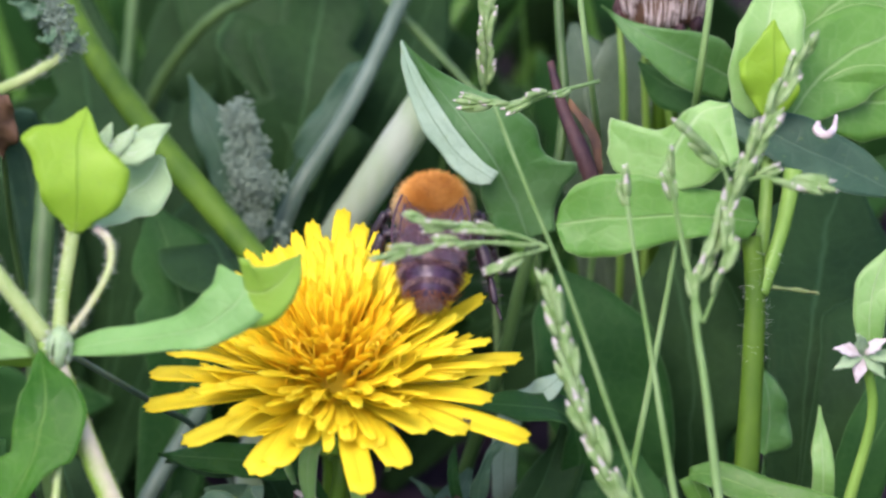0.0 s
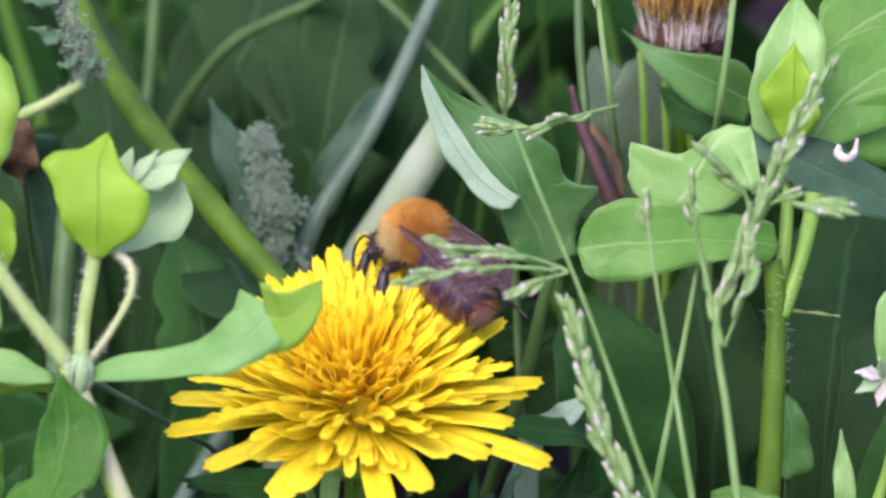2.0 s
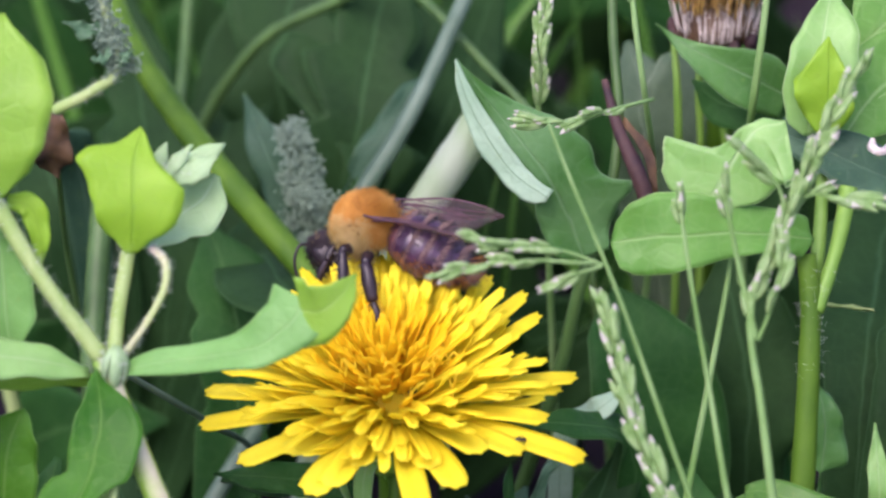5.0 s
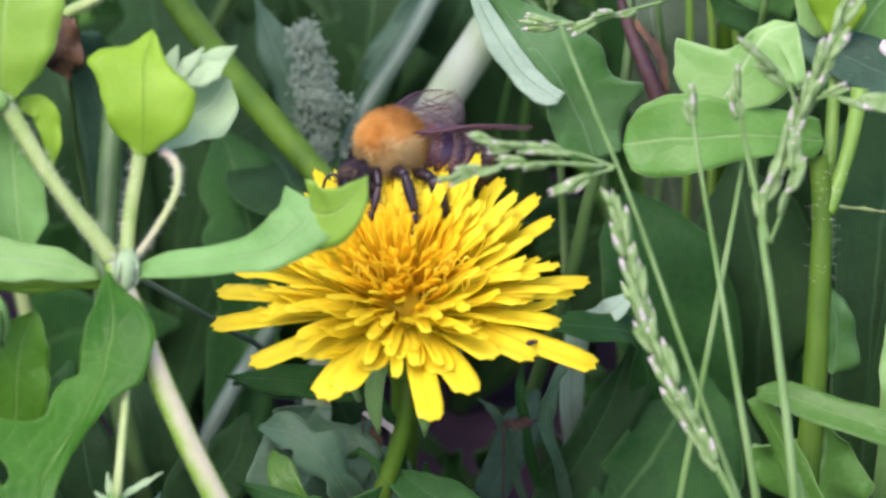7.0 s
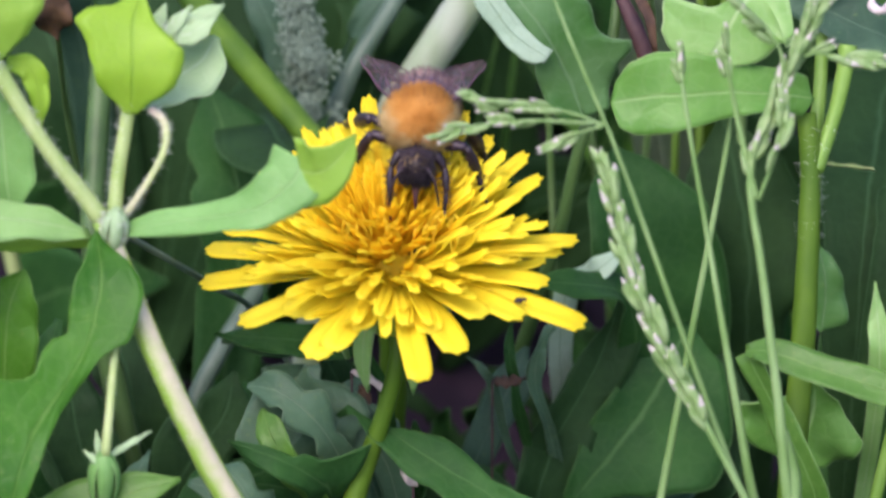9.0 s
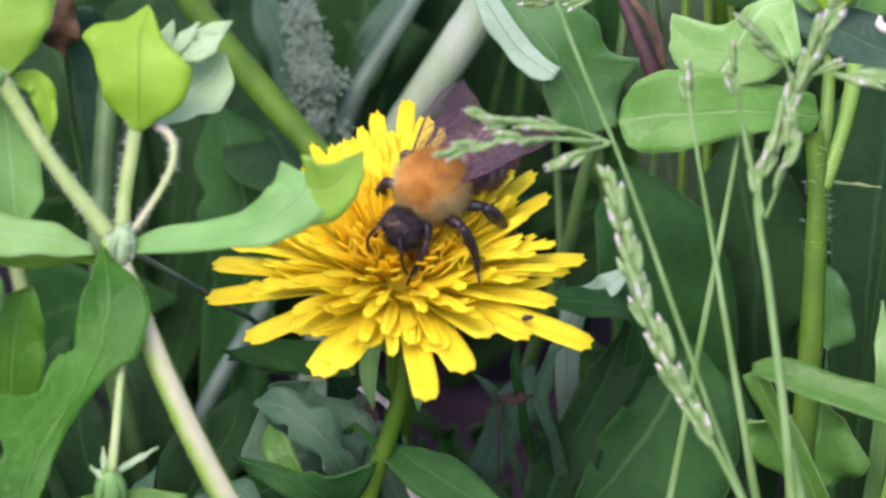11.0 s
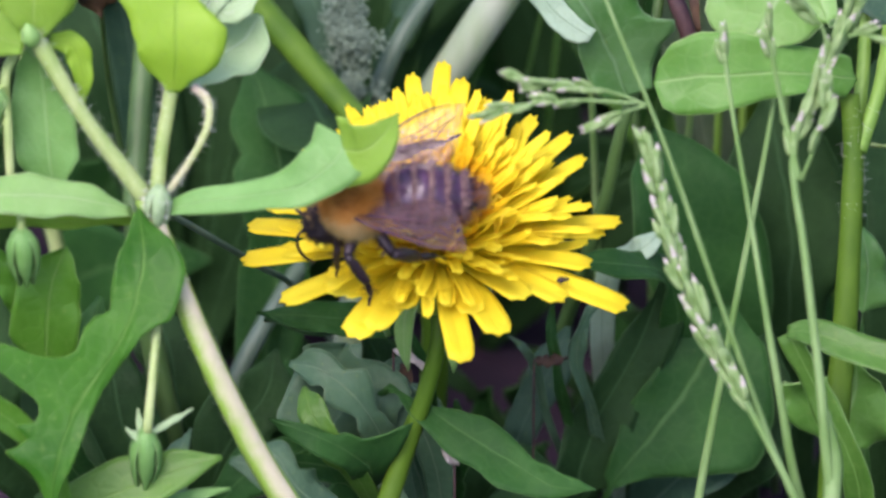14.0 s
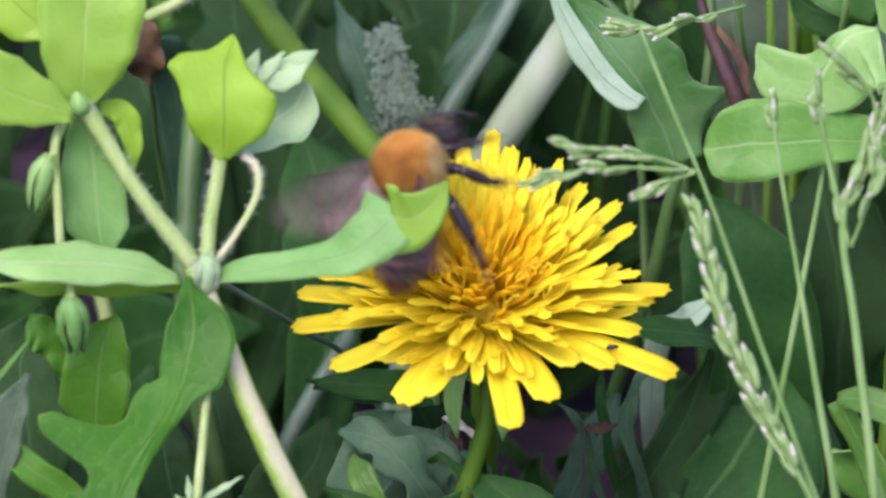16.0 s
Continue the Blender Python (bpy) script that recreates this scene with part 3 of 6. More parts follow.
def chickweed_near():
    plant = tagged(empty("chickweed", (-1.3, -21.6, 0.0)), "hairy chickweed with bright leaves, a purplish stem and hanging buds", "weed")
    j1, j2 = (-30.4, -12.7, 66.0), (-40.8, -7.6, 80.9)
    main = [j2, (-36.0, -10.7, 73.5), j1, (-24.7, -19.0, 53.0), (-18.2, -22.8, 40.5), (-7.6, -26.6, 25.9), (-1.3, -21.6, 0.0)]
    stem(plant, main[:3], [0.85, 0.75, 0.9], STEM_LIGHT)
    stem(plant, main[2:], [1.0, 1.15, 1.25, 1.2, 1.2], STEM_HIGHLIT, label="stout stem, one side flushed pink with a highlight in the colour")
    stem_hairs(plant, main[:3], 0.76, 300, 0.85, 3)
    stem_hairs(plant, main[2:6], 1.15, 520, 0.5, 4)
    stem(plant, [(-40.8, -7.7, 80.7), (-41.9, -5.4, 84.6), (-43.5, 0.0, 94.1)], [0.9, 0.7, 0.6], STEM_LIGHT)
    v, f, u = ovoid(Vector((-40.6, -8.8, 79.7)), Vector((-0.2, 0, 1)), 2.6, 1.0, blunt=0.8)
    part("node", mesh_of("node", v, f, CHICK, u), plant, "pale swollen joint")
    stem_hairs(plant, [(-40.4, -8.4, 79.4), (-40.9, -7.0, 81.9)], 0.9, 160, 0.8, 31)
    # the lower joint and the shoot that bears the brightest leaf
    seed_cup(plant, (-29.0, -13.5, 67.7), (-0.12, -0.1, -1), 4.6, 1.25, CHICK_PALE, "pale hairy bud in the joint")
    stem_hairs(plant, [(-29.2, -13.6, 67.5), (-29.5, -14.9, 65.2)], 1.2, 160, 0.7, 32)
    shoot = [(-29.3, -12.6, 66.2), (-29.0, -10.7, 69.4), (-28.1, -8.4, 74.4), (-27.8, -7.9, 76.2)]
    stem(plant, shoot, [0.75, 0.7, 0.68, 0.5], STEM_LIGHT)
    stem_hairs(plant, shoot, 0.66, 300, 1.0, 5, (-1, -0.3, 0))
    loop = [(-28.2, -13.3, 67.0), (-26.2, -11.9, 69.5), (-24.5, -10.0, 72.6), (-24.7, -8.6, 74.2), (-26.0, -7.5, 74.9)]
    stem(plant, loop, [0.33, 0.34, 0.38, 0.4, 0.4], STEM_PURPLE, "flower_stalk")
    stem_hairs(plant, loop, 0.38, 260, 0.7, 6)
    leaf(plant, [(-27.7, -8.7, 75.0), (-27.5, -8.4, 79.5), (-27.3, -6.4, 82.8), (-26.8, -2.9, 85.0)], [0.6, 1.4, 2.5, 3.3, 3.7, 4.0, 4.2, 4.6, 5.5, 4.4, 2.0, 1.0, 0.1], CHICK_LIT, right=[0.6, 1.6, 3.0, 4.1, 4.7, 4.9, 4.6, 3.7, 2.6, 1.7, 1.2, 0.7, 0.1], fold=0.08, n=44, wave=0.15, face=(0.05, -0.9, 0.45), label="bright yellow-green young leaf with a horned edge")
    leaf(plant, [(-27.3, -6.5, 74.8), (-24.0, -2.8, 75.2), (-21.4, -1.0, 76.3), (-20.0, 0.2, 78.3)], [0.8, 2.6, 3.6, 3.2, 0.3], CHICK_PALE, right=[0.8, 2.4, 3.2, 2.4, 0.3], fold=0.1)
    for a, b, w in ((((-25.0, -1.7, 79.1)), ((-19.2, 0.8, 81.4)), 1.4), (((-25.5, -2.6, 79.5)), ((-22.2, -1.0, 82.2)), 0.8), (((-26.0, -2.3, 80.0)), ((-24.6, -0.9, 82.4)), 0.8), (((-23.9, -2.6, 79.5)), ((-19.9, -1.6, 81.3)), 1.3)):
        leaf(plant, [a, Vector(a).lerp(Vector(b), 0.5) + Vector((0, 0, -0.3)), b], [0.7, w, w * 0.8, 0.1], CHICK_PALE, "sepal", n=10, cols=4)
    stem_hairs(plant, [(-24.7, -2.6, 79.5), (-21.9, -1.6, 81.3)], 1.0, 90, 0.7, 33)
    # the leaf that folds over at its tip before the flower
    v, f, u = sheet([(-29.1, -13.3, 64.9), (-24.8, -14.6, 66.7), (-19.5, -16.4, 68.5), (-15.6, -17.3, 70.1), (-12.7, -16.6, 72.3), (-11.6, -15.6, 74.0)], [0.5, 1.3, 1.7, 2.3, 2.9, 3.2], right=[0.5, 1.2, 1.5, 2.1, 2.6, 2.9], fold=0.05, wave=0.3, face=(0.05, -0.7, 0.75), seed=2, n=34)
    part("leaf", mesh_of("leaf", v, f, CHICK_SOFT, u), plant, "long pale leaf whose tip is folded over")
    # Brighter green than the blade, to paint the light through the tip.
    v, f, u = sheet([(-11.9, -16.0, 73.2), (-10.2, -17.0, 73.6), (-8.5, -16.4, 74.6), (-6.9, -14.4, 76.0)], [3.4, 3.2, 2.4, 1.4, 0.1], fold=0.2, wave=0.0, face=(0.1, -0.95, 0.2), seed=3)
    part("leaf_tip", mesh_of("leaf_tip", v, f, CHICK_MID, u), plant, "folded-over leaf tip, its backlit glow put in a brighter green")
    leaf(plant, [(-31.7, -13.4, 64.9), (-37.0, -15.3, 67.4), (-42.7, -17.8, 69.1), (-50.9, -18.6, 69.9)], [0.6, 1.7, 2.3, 1.9, 0.2], CHICK, face=(0, -0.55, 0.85), fold=0.05)
    leaf(plant, [(-31.2, -12.7, 63.9), (-36.4, -13.7, 64.2), (-43.1, -14.6, 64.7), (-49.4, -14.5, 64.9)], [0.6, 0.9, 1.0, 0.8, 0.1], CHICK_MID, face=(0, -0.9, -0.2), fold=0.05)
    # leaves round the upper joint
    leaf(plant, [(-40.4, -8.0, 80.2), (-40.5, -7.4, 85.1), (-40.1, -5.3, 89.8), (-39.6, 0.6, 95.0)], [0.9, 3.2, 4.0, 4.3, 3.4, 0.2], CHICK_MID, right=[0.9, 3.6, 5.0, 5.6, 4.5, 0.2], face=(0.1, -0.9, 0.4), label="broad bright leaf")
    leaf(plant, [(-41.4, -9.6, 80.2), (-45.5, -10.2, 82.2), (-49.5, -10.4, 84.2), (-55.0, -9.5, 87.0)], [0.8, 2.4, 3.2, 3.0, 0.2], CHICK_MID, face=(0, -0.8, 0.6), n=30)
    leaf(plant, [(-42.2, -8.8, 79.7), (-45.5, -9.0, 81.4), (-48.0, -9.1, 82.2), (-52.2, -8.9, 82.6)], [0.6, 1.5, 1.7, 1.4, 0.2], CHICK, face=(0, -0.8, 0.3))
    leaf(plant, [(-43.7, -2.0, 84.6), (-46.4, -0.9, 86.4), (-48.4, 0.1, 88.2), (-51.6, 1.7, 90.9)], [1.0, 2.8, 3.4, 2.4, 0.2], CHICK_LIT, face=(0, -0.85, 0.5))
    leaf(plant, [(-40.5, -7.3, 79.4), (-39.8, -7.5, 75.1), (-39.5, -9.0, 70.5), (-39.0, -10.6, 65.7)], [0.8, 2.4, 3.0, 3.2, 3.0, 1.0], CHICK_SOFT, fold=0.25, face=(-0.2, -0.95, 0.2))
    leaf(plant, [(-39.2, -6.7, 79.4), (-37.1, -6.5, 78.7), (-36.3, -7.1, 76.7), (-36.1, -8.5, 73.2)], [0.6, 1.1, 1.3, 0.9, 0.1], CHICK_LIT, face=(0.2, -0.9, 0.4))
    drop = [(-42.1, -7.5, 79.0), (-43.1, -9.6, 77.4), (-42.9, -12.2, 72.9), (-42.7, -13.8, 68.1)]
    stem(plant, drop, [0.5, 0.48, 0.45, 0.42], STEM_LIGHT, "flower_stalk")
    seed_cup(plant, (-43.7, -11.1, 76.8), (-0.25, 0, -1), 5.8, 1.35, CHICK, "closed hairy green bud")
    stem(plant, [(-43.0, -10.9, 75.2), (-43.1, -11.0, 77.0), (-43.7, -11.2, 76.5)], [0.3, 0.3, 0.3], STEM_LIGHT, "flower_stalk")
    # hanging buds below
    hang = [(-30.4, -13.0, 65.6), (-29.2, -18.6, 57.8), (-29.5, -22.1, 53.8), (-30.1, -25.3, 48.2)]
    stem(plant, hang, [0.38, 0.38, 0.4, 0.45], STEM_LIGHT, "flower_stalk")
    stem_hairs(plant, hang, 0.4, 200, 0.35, 7)
    seed_cup(plant, (-30.2, -25.1, 48.5), (-0.05, 0, -1), 6.4, 1.45, CHICK_SOFT, "hanging green bud with clasping sepals")
    for a, b in (((-30.6, -25.7, 47.5), (-32.1, -25.0, 48.6)), ((-29.9, -24.5, 47.6), (-25.9, -22.4, 49.1)), ((-30.7, -24.5, 47.6), (-31.0, -23.3, 49.7))):
        leaf(plant, [a, Vector(a).lerp(Vector(b), 0.5), b], [0.3, 0.35, 0.08], CHICK_PALE, "sepal", n=8, cols=4)
    stem(plant, [(-42.7, -13.8, 68.1), (-41.7, -16.4, 67.6), (-41.5, -18.6, 65.8)], [0.4, 0.38, 0.4], STEM_LIGHT, "flower_stalk")
    seed_cup(plant, (-41.6, -18.4, 66.1), (0.06, 0, -1), 6.0, 1.5, CHICK_SOFT, "hanging green bud with clasping sepals")


chickweed_near()


def dandelion_leaves_near():
    plant = tagged(empty("dandelion_rosette", (-36.7, -35.4, 0.0)), "fresh lobed dandelion leaves rising from the ground", "weed", "dandelion rosettes")
    root = (-36.7, -35.4, 0.0)
    blade = sheet([(-36.7, -35.4, 0.0), (-38.4, -30.0, 46.5), (-37.1, -27.5, 50.4), (-34.6, -24.3, 53.6), (-32.2, -21.5, 56.5), (-30.9, -19.0, 59.8), (-30.5, -16.7, 62.7), (-30.8, -15.0, 66.2)], [0.5, 0.5, 0.5, 0.5, 0.5, 0.5, 0.5, 3.2, 4.8, 3.7, 3.1, 4.5, 3.0, 2.9, 3.5, 9.4, 10.1, 9.1, 5.5, 4.2, 3.4, 3.0, 3.2, 3.4, 3.5, 3.5, 3.4, 3.3, 2.6, 2.1, 2.2, 2.3, 2.4, 2.4, 2.4, 2.4, 2.4, 2.4, 2.3, 2.2, 1.9, 1.7, 1.4, 1.2, 1.0, 0.7, 0.1], right=[0.5, 0.5, 0.5, 0.5, 0.5, 0.5, 0.5, 1.3, 1.4, 1.5, 1.5, 1.6, 1.6, 1.6, 1.5, 1.4, 1.3, 1.2, 1.1, 1.0, 1.1, 1.1, 1.1, 1.1, 1.2, 1.3, 1.4, 1.6, 2.1, 2.8, 3.7, 3.9, 3.9, 4.0, 4.0, 4.1, 4.1, 4.0, 3.8, 3.5, 3.0, 2.6, 1.9, 1.2, 0.6, 0.3, 0.1], fold=0.06, n=130, cols=16, wave=0.35, face=(0, -0.866, 0.5), seed=41)
    v, f, u = blade
    part("leaf", mesh_of("leaf", v, f, DANDY_MID, u), plant, "deeply lobed fresh green leaf")
    blade = sheet([(-36.7, -35.4, 0.0), (-39.9, -16.0, 50.0), (-39.6, -15.3, 55.2), (-39.0, -14.7, 58.5), (-37.8, -14.0, 61.5)], [0.5, 0.5, 0.5, 0.5, 0.5, 0.5, 0.1, 2.1, 3.1, 3.4, 3.3, 3.3, 3.2, 3.2, 3.3, 3.3, 3.3, 3.1, 2.9, 2.7, 2.2, 1.7, 1.2, 0.6, 0.1], right=[0.5, 0.5, 0.5, 0.5, 0.5, 0.5, 0.1, 2.6, 2.9, 3.0, 3.0, 3.0, 3.0, 3.0, 2.9, 2.9, 2.9, 2.8, 2.7, 2.6, 2.2, 1.8, 1.4, 0.9, 0.1], fold=0.12, n=60, cols=12, wave=0.4, face=(0, -0.866, 0.5), seed=43)
    wing = sheet([(-41.4, -15.0, 54.1), (-43.1, -15.0, 58.1), (-44.6, -15.0, 60.2), (-46.1, -15.0, 60.8)], [0.1, 1.3, 1.3, 1.4, 1.3, 1.4, 1.6, 1.8, 1.8, 1.9, 1.8, 1.8, 1.7, 1.3, 0.1], right=[0.1, 0.6, 0.8, 0.9, 0.9, 1.0, 1.1, 1.2, 1.3, 1.5, 1.6, 1.5, 1.4, 1.4, 1.4], fold=0.12, n=36, cols=10, wave=0.4, face=(0, -0.866, 0.5), seed=44)
    v, f, u = merged(blade, (wing[0], wing[1], [(0.22 + 0.12 * q, 0.3 + 0.2 * w) for q, w in wing[2]]))
    part("leaf", mesh_of("leaf", v, f, DANDY_FRESH, u), plant, "deeply lobed fresh green leaf")
    leaf(plant, [root, (-39.6, -26.2, 46.7), (-42.4, -25.6, 49.6), (-45.2, -25.5, 51.8), (-48.6, -24.0, 54.5)], [0.6, 1.0, 1.3, 1.4, 1.0], DANDY_FRESH, face=(0.2, -0.9, 0.4), fold=0.3)
    leaf(plant, [root, (-48.3, -26.8, 49.6), (-47.4, -25.1, 54.6), (-46.5, -23.9, 57.5), (-45.4, -22.0, 59.9)], [0.5, 1.2, 2.2, 2.0, 0.2], ASHEN, right=[0.5, 0.8, 1.4, 1.2, 0.2], face=(0.3, -0.9, 0.3))
    leaf(plant, [root, (-37.1, -26.0, 39.0), (-31.8, -25.3, 42.3), (-27.6, -24.5, 43.6), (-23.3, -23.8, 44.7)], [0.8, 2.6, 3.0, 2.0, 0.2], DANDY_BRIGHT, face=(0, -0.7, 0.7))
    leaf(plant, [root, (-32.0, -24.3, 37.9), (-27.7, -24.2, 40.0), (-22.6, -23.6, 41.1)], [0.6, 1.0, 0.9, 0.1], CHICK_SOFT, face=(0, -0.6, 0.8))


dandelion_leaves_near()

# ---- annual meadow grass in front ----
def spikelet_mesh(seed, size, pale=False):
    """Overlapping narrow scales, the lower ends green, the papery tips pale."""
    rnd = random.Random(seed)
    verts, faces, slots = [], [], []
    for i in range(7):
        s = 1 if i % 2 else -1
        v, f, _ = ovoid((s * 0.13 * size, rnd.uniform(-0.12, 0.12), i * 0.34 * size), (s * 0.22 + rnd.uniform(-0.14, 0.14), rnd.uniform(-0.16, 0.16), 1), (2.6 - i * 0.17) * size * rnd.uniform(0.85, 1.1), 0.3 * size, 7, 6, 0.7)
        base = len(verts)
        verts += v
        faces += [tuple(q + base for q in poly) for poly in f]
        cap = rnd.choice((4, 5, 6)) if pale or i > 3 else 7
        slots += [1 if min(poly) >= cap * 6 else 0 for poly in f]
    return mesh_of("spikelet", verts, faces, [SPIKE, SPIKE_TIP], None, slots)


SPIKELETS = [spikelet_mesh(i, s) for i, s in enumerate((0.9, 1.05, 0.8))] + [spikelet_mesh(7, 0.95, True)]


def place_spikelet(parent, place, way, pick, size=1.0):
    ob = new("spikelet", SPIKELETS[3 if pick % 5 == 1 else pick % 3])
    ob.parent = parent
    ob.matrix_parent_inverse = parent.matrix_world.inverted()
    q = Vector(way).normalized().to_track_quat("Z", "Y").to_matrix().to_4x4()
    ob.matrix_basis = Matrix.Translation(Vector(place) * MM) @ q @ pose(0, 0, 0, 0, 0, 67 * pick) @ Matrix.Scale(size, 4)
    return ob


def grass_stalk(label, base, culms, heads):
    """culms: (points, radii); heads: (points of a branch, number of spikelets, from, to)."""
    plant = tagged(empty("grass_stalk", base), label, "grass", "flowering grasses")
    for pts, radii in culms:
        stem(plant, pts, radii, STEM_GRASS, sides=7)
    k = 0
    for pts, count, lo, hi, size in heads:
        line = spline(pts, 60)
        if pts not in [c[0] for c in culms]:
            stem(plant, pts, [0.2, 0.17, 0.13], STEM_GRASS, "branch", sides=6)
        for i in range(count):
            s = int(60 * (lo + (hi - lo) * i / max(1, count - 1)))
            s = min(s, 59)
            d = (line[s + 1] - line[s]).normalized()
            side = d.cross(CAMWARD).normalized() * (0.17 if i % 2 else -0.17)
            place_spikelet(plant, line[s] + side * 0.7, d + side * 0.55, k, size * (0.9 + 0.25 * ((k * 7) % 5) / 4))
            k += 1
    return plant


def grasses_near():
    """Flowering stalks between the eye and the flower."""
    up = [(48.5, -33.2, 0.0), (32.1, -32.7, 39.4), (28.3, -30.3, 47.4), (24.0, -27.2, 54.9), (19.0, -23.1, 63.9), (15.9, -17.1, 74.4)]
    bow = [(15.7, -15.3, 77.4), (12.7, -14.8, 78.4), (9.2, -15.3, 79.5), (5.3, -16.1, 80.0), (3.0, -15.6, 80.9)]
    twig = [(14.7, -15.7, 77.8), (9.2, -16.4, 78.5), (4.7, -17.1, 78.4), (2.1, -17.4, 77.9), (0.6, -17.6, 77.4)]
    lean = [(51.4, -31.6, 0.0), (29.6, -29.2, 43.4), (21.7, -21.4, 62.9), (17.1, -14.9, 74.1), (12.4, -9.2, 84.0), (10.6, -6.9, 88.0)]
    grass_stalk("flowering meadow grass with a bent green seed head", up[0],
                [(up, [0.45, 0.42, 0.36, 0.3, 0.26, 0.18]), (lean, [0.38, 0.34, 0.26, 0.22, 0.18, 0.12])],
                [(up, 19, 0.54, 0.97, 1.28), (bow, 6, 0.3, 0.78, 0.9), (twig, 6, 0.22, 0.8, 0.85), ([(15.6, -15.4, 77.4), (13.5, -15.7, 76.8), (11.4, -16.3, 75.8)], 2, 0.45, 0.75, 0.95)])
    tall = [(48.4, -33.6, 0.0), (32.9, -29.6, 44.8), (31.8, -26.6, 53.9), (30.2, -21.0, 65.6), (29.2, -16.3, 73.7), (31.8, -13.2, 79.1), (34.3, -10.8, 85.3), (38.9, -6.4, 92.9)]
    grass_stalk("flowering meadow grass with pink-tipped spikelets", tall[0],
                [(tall, [0.62, 0.58, 0.45, 0.4, 0.35, 0.25, 0.2, 0.12]),
                 ([(29.7, -17.9, 71.0), (27.9, -14.0, 77.7), (26.9, -12.4, 82.5)], [0.35, 0.25, 0.18]),
                 ([(32.9, -30.1, 43.9), (33.1, -28.3, 47.0), (32.3, -26.8, 51.6)], [0.85, 0.9, 0.45])],
                [(tall, 16, 0.56, 0.99, 1.2), ([(27.9, -14.0, 77.7), (27.3, -12.9, 80.7), (26.8, -12.1, 83.1)], 2, 0.5, 0.95, 1.0),
                 ([(32.3, -12.2, 80.9), (31.7, -11.8, 83.6), (29.9, -11.8, 85.6)], 2, 0.6, 0.9, 1.25), ([(32.4, -11.7, 81.7), (35.1, -12.1, 83.1), (37.6, -12.3, 82.7)], 3, 0.4, 0.95, 1.1),
                 ([(29.9, -17.9, 71.0), (31.2, -17.0, 74.6), (32.0, -15.4, 77.3)], 3, 0.3, 0.95, 1.2)])
    thin = [(46.0, -29.0, 0.0), (30.2, -27.6, 42.3), (28.0, -23.8, 52.8), (25.4, -17.1, 66.4), (23.6, -12.8, 75.9), (22.8, -10.1, 80.6)]
    grass_stalk("slender grass stalk ending in a pink spikelet", thin[0], [(thin, [0.6, 0.52, 0.38, 0.26, 0.22, 0.18])], [(thin, 2, 0.94, 0.98, 1.0)])
    straw = [(18.3, -13.1, 0.0), (21.6, -8.2, 29.8), (24.5, -2.6, 45.4), (28.2, 5.0, 64.7), (28.9, 6.8, 69.8)]
    grass_stalk("thin straw-coloured grass stalk", straw[0], [(straw, [0.5, 0.45, 0.36, 0.28, 0.22])], [])


grasses_near()

# ---- the leafy plant beyond the grasses ----
def chickweed_far():
    plant = tagged(empty("broadleaf_weed", (35.7, -14.7, 0.0)), "broad-leaved weed with smooth light green leaves on an upright stem", "weed")
    base = (35.7, -14.7, 0.0)
    stem(plant, [base, (34.2, -9.1, 30.3), (35.4, -2.3, 44.1), (36.0, 2.8, 54.9), (36.2, 6.6, 61.4), (35.8, 8.8, 65.2)], [1.3, 1.3, 1.25, 1.1, 1.0, 1.0], STEM_OLIVE)
    stem(plant, [(36.6, 6.1, 60.5), (38.3, 9.1, 63.8), (39.5, 11.5, 68.0), (39.9, 12.9, 70.3)], [0.9, 0.7, 0.8, 0.9], STEM)
    stem(plant, [(36.3, 7.5, 60.9), (37.2, 11.9, 64.7), (37.6, 16.1, 69.8), (37.7, 19.9, 74.5)], [0.8, 0.7, 0.6, 0.6], STEM)
    stem_hairs(plant, [(36.3, 2.8, 54.9), (36.4, 6.6, 61.4), (37.7, 8.2, 64.2)], 1.0, 130, 1.0, 9)
    leaf(plant, [(33.4, 9.0, 79.4), (30.8, 8.4, 78.9), (29.0, 7.8, 77.0), (27.5, 7.1, 73.9), (25.8, 6.5, 71.1)], [0.4, 5.9, 5.9, 6.0, 6.0, 6.0, 6.0, 6.1, 6.1, 6.1, 6.0, 5.8, 5.6, 5.6, 5.4, 5.1, 4.8, 4.5, 3.9, 3.2, 2.6, 2.0, 1.4, 0.9, 0.3], CHICK, right=[0.1, 0.2, 0.4, 0.6, 0.8, 0.8, 0.8, 0.9, 1.1, 1.2, 1.2, 1.3, 1.3, 1.7, 2.4, 6.5, 6.4, 6.3, 6.3, 6.1, 6.0, 5.8, 5.5, 4.8, 4.1], n=64, cols=14, fold=0.02, face=(0, -0.8, 0.6), label="light green leaf with a notched edge", wave=0.35)
    leaf(plant, [(36.4, 8.0, 67.2), (31.5, 5.8, 69.0), (26.1, 4.8, 69.5), (20.8, 4.6, 69.3), (17.0, 4.9, 68.6)], [0.1, 1.7, 1.8, 1.8, 1.9, 1.9, 1.9, 2.0, 2.2, 2.3, 2.4, 2.5, 2.7, 3.0, 3.2, 3.4, 3.6, 3.6, 3.6, 3.6, 3.6, 3.6, 3.1, 2.6, 0.1], CHICK_FAR, right=[0.1, 1.9, 2.1, 2.2, 2.2, 2.4, 2.5, 2.7, 3.0, 3.2, 3.4, 3.6, 3.7, 3.9, 4.0, 4.2, 4.1, 4.1, 3.9, 3.6, 3.4, 3.1, 2.5, 1.9, 0.1], n=44, cols=10, face=(0, -0.8, 0.5), wave=0.5)
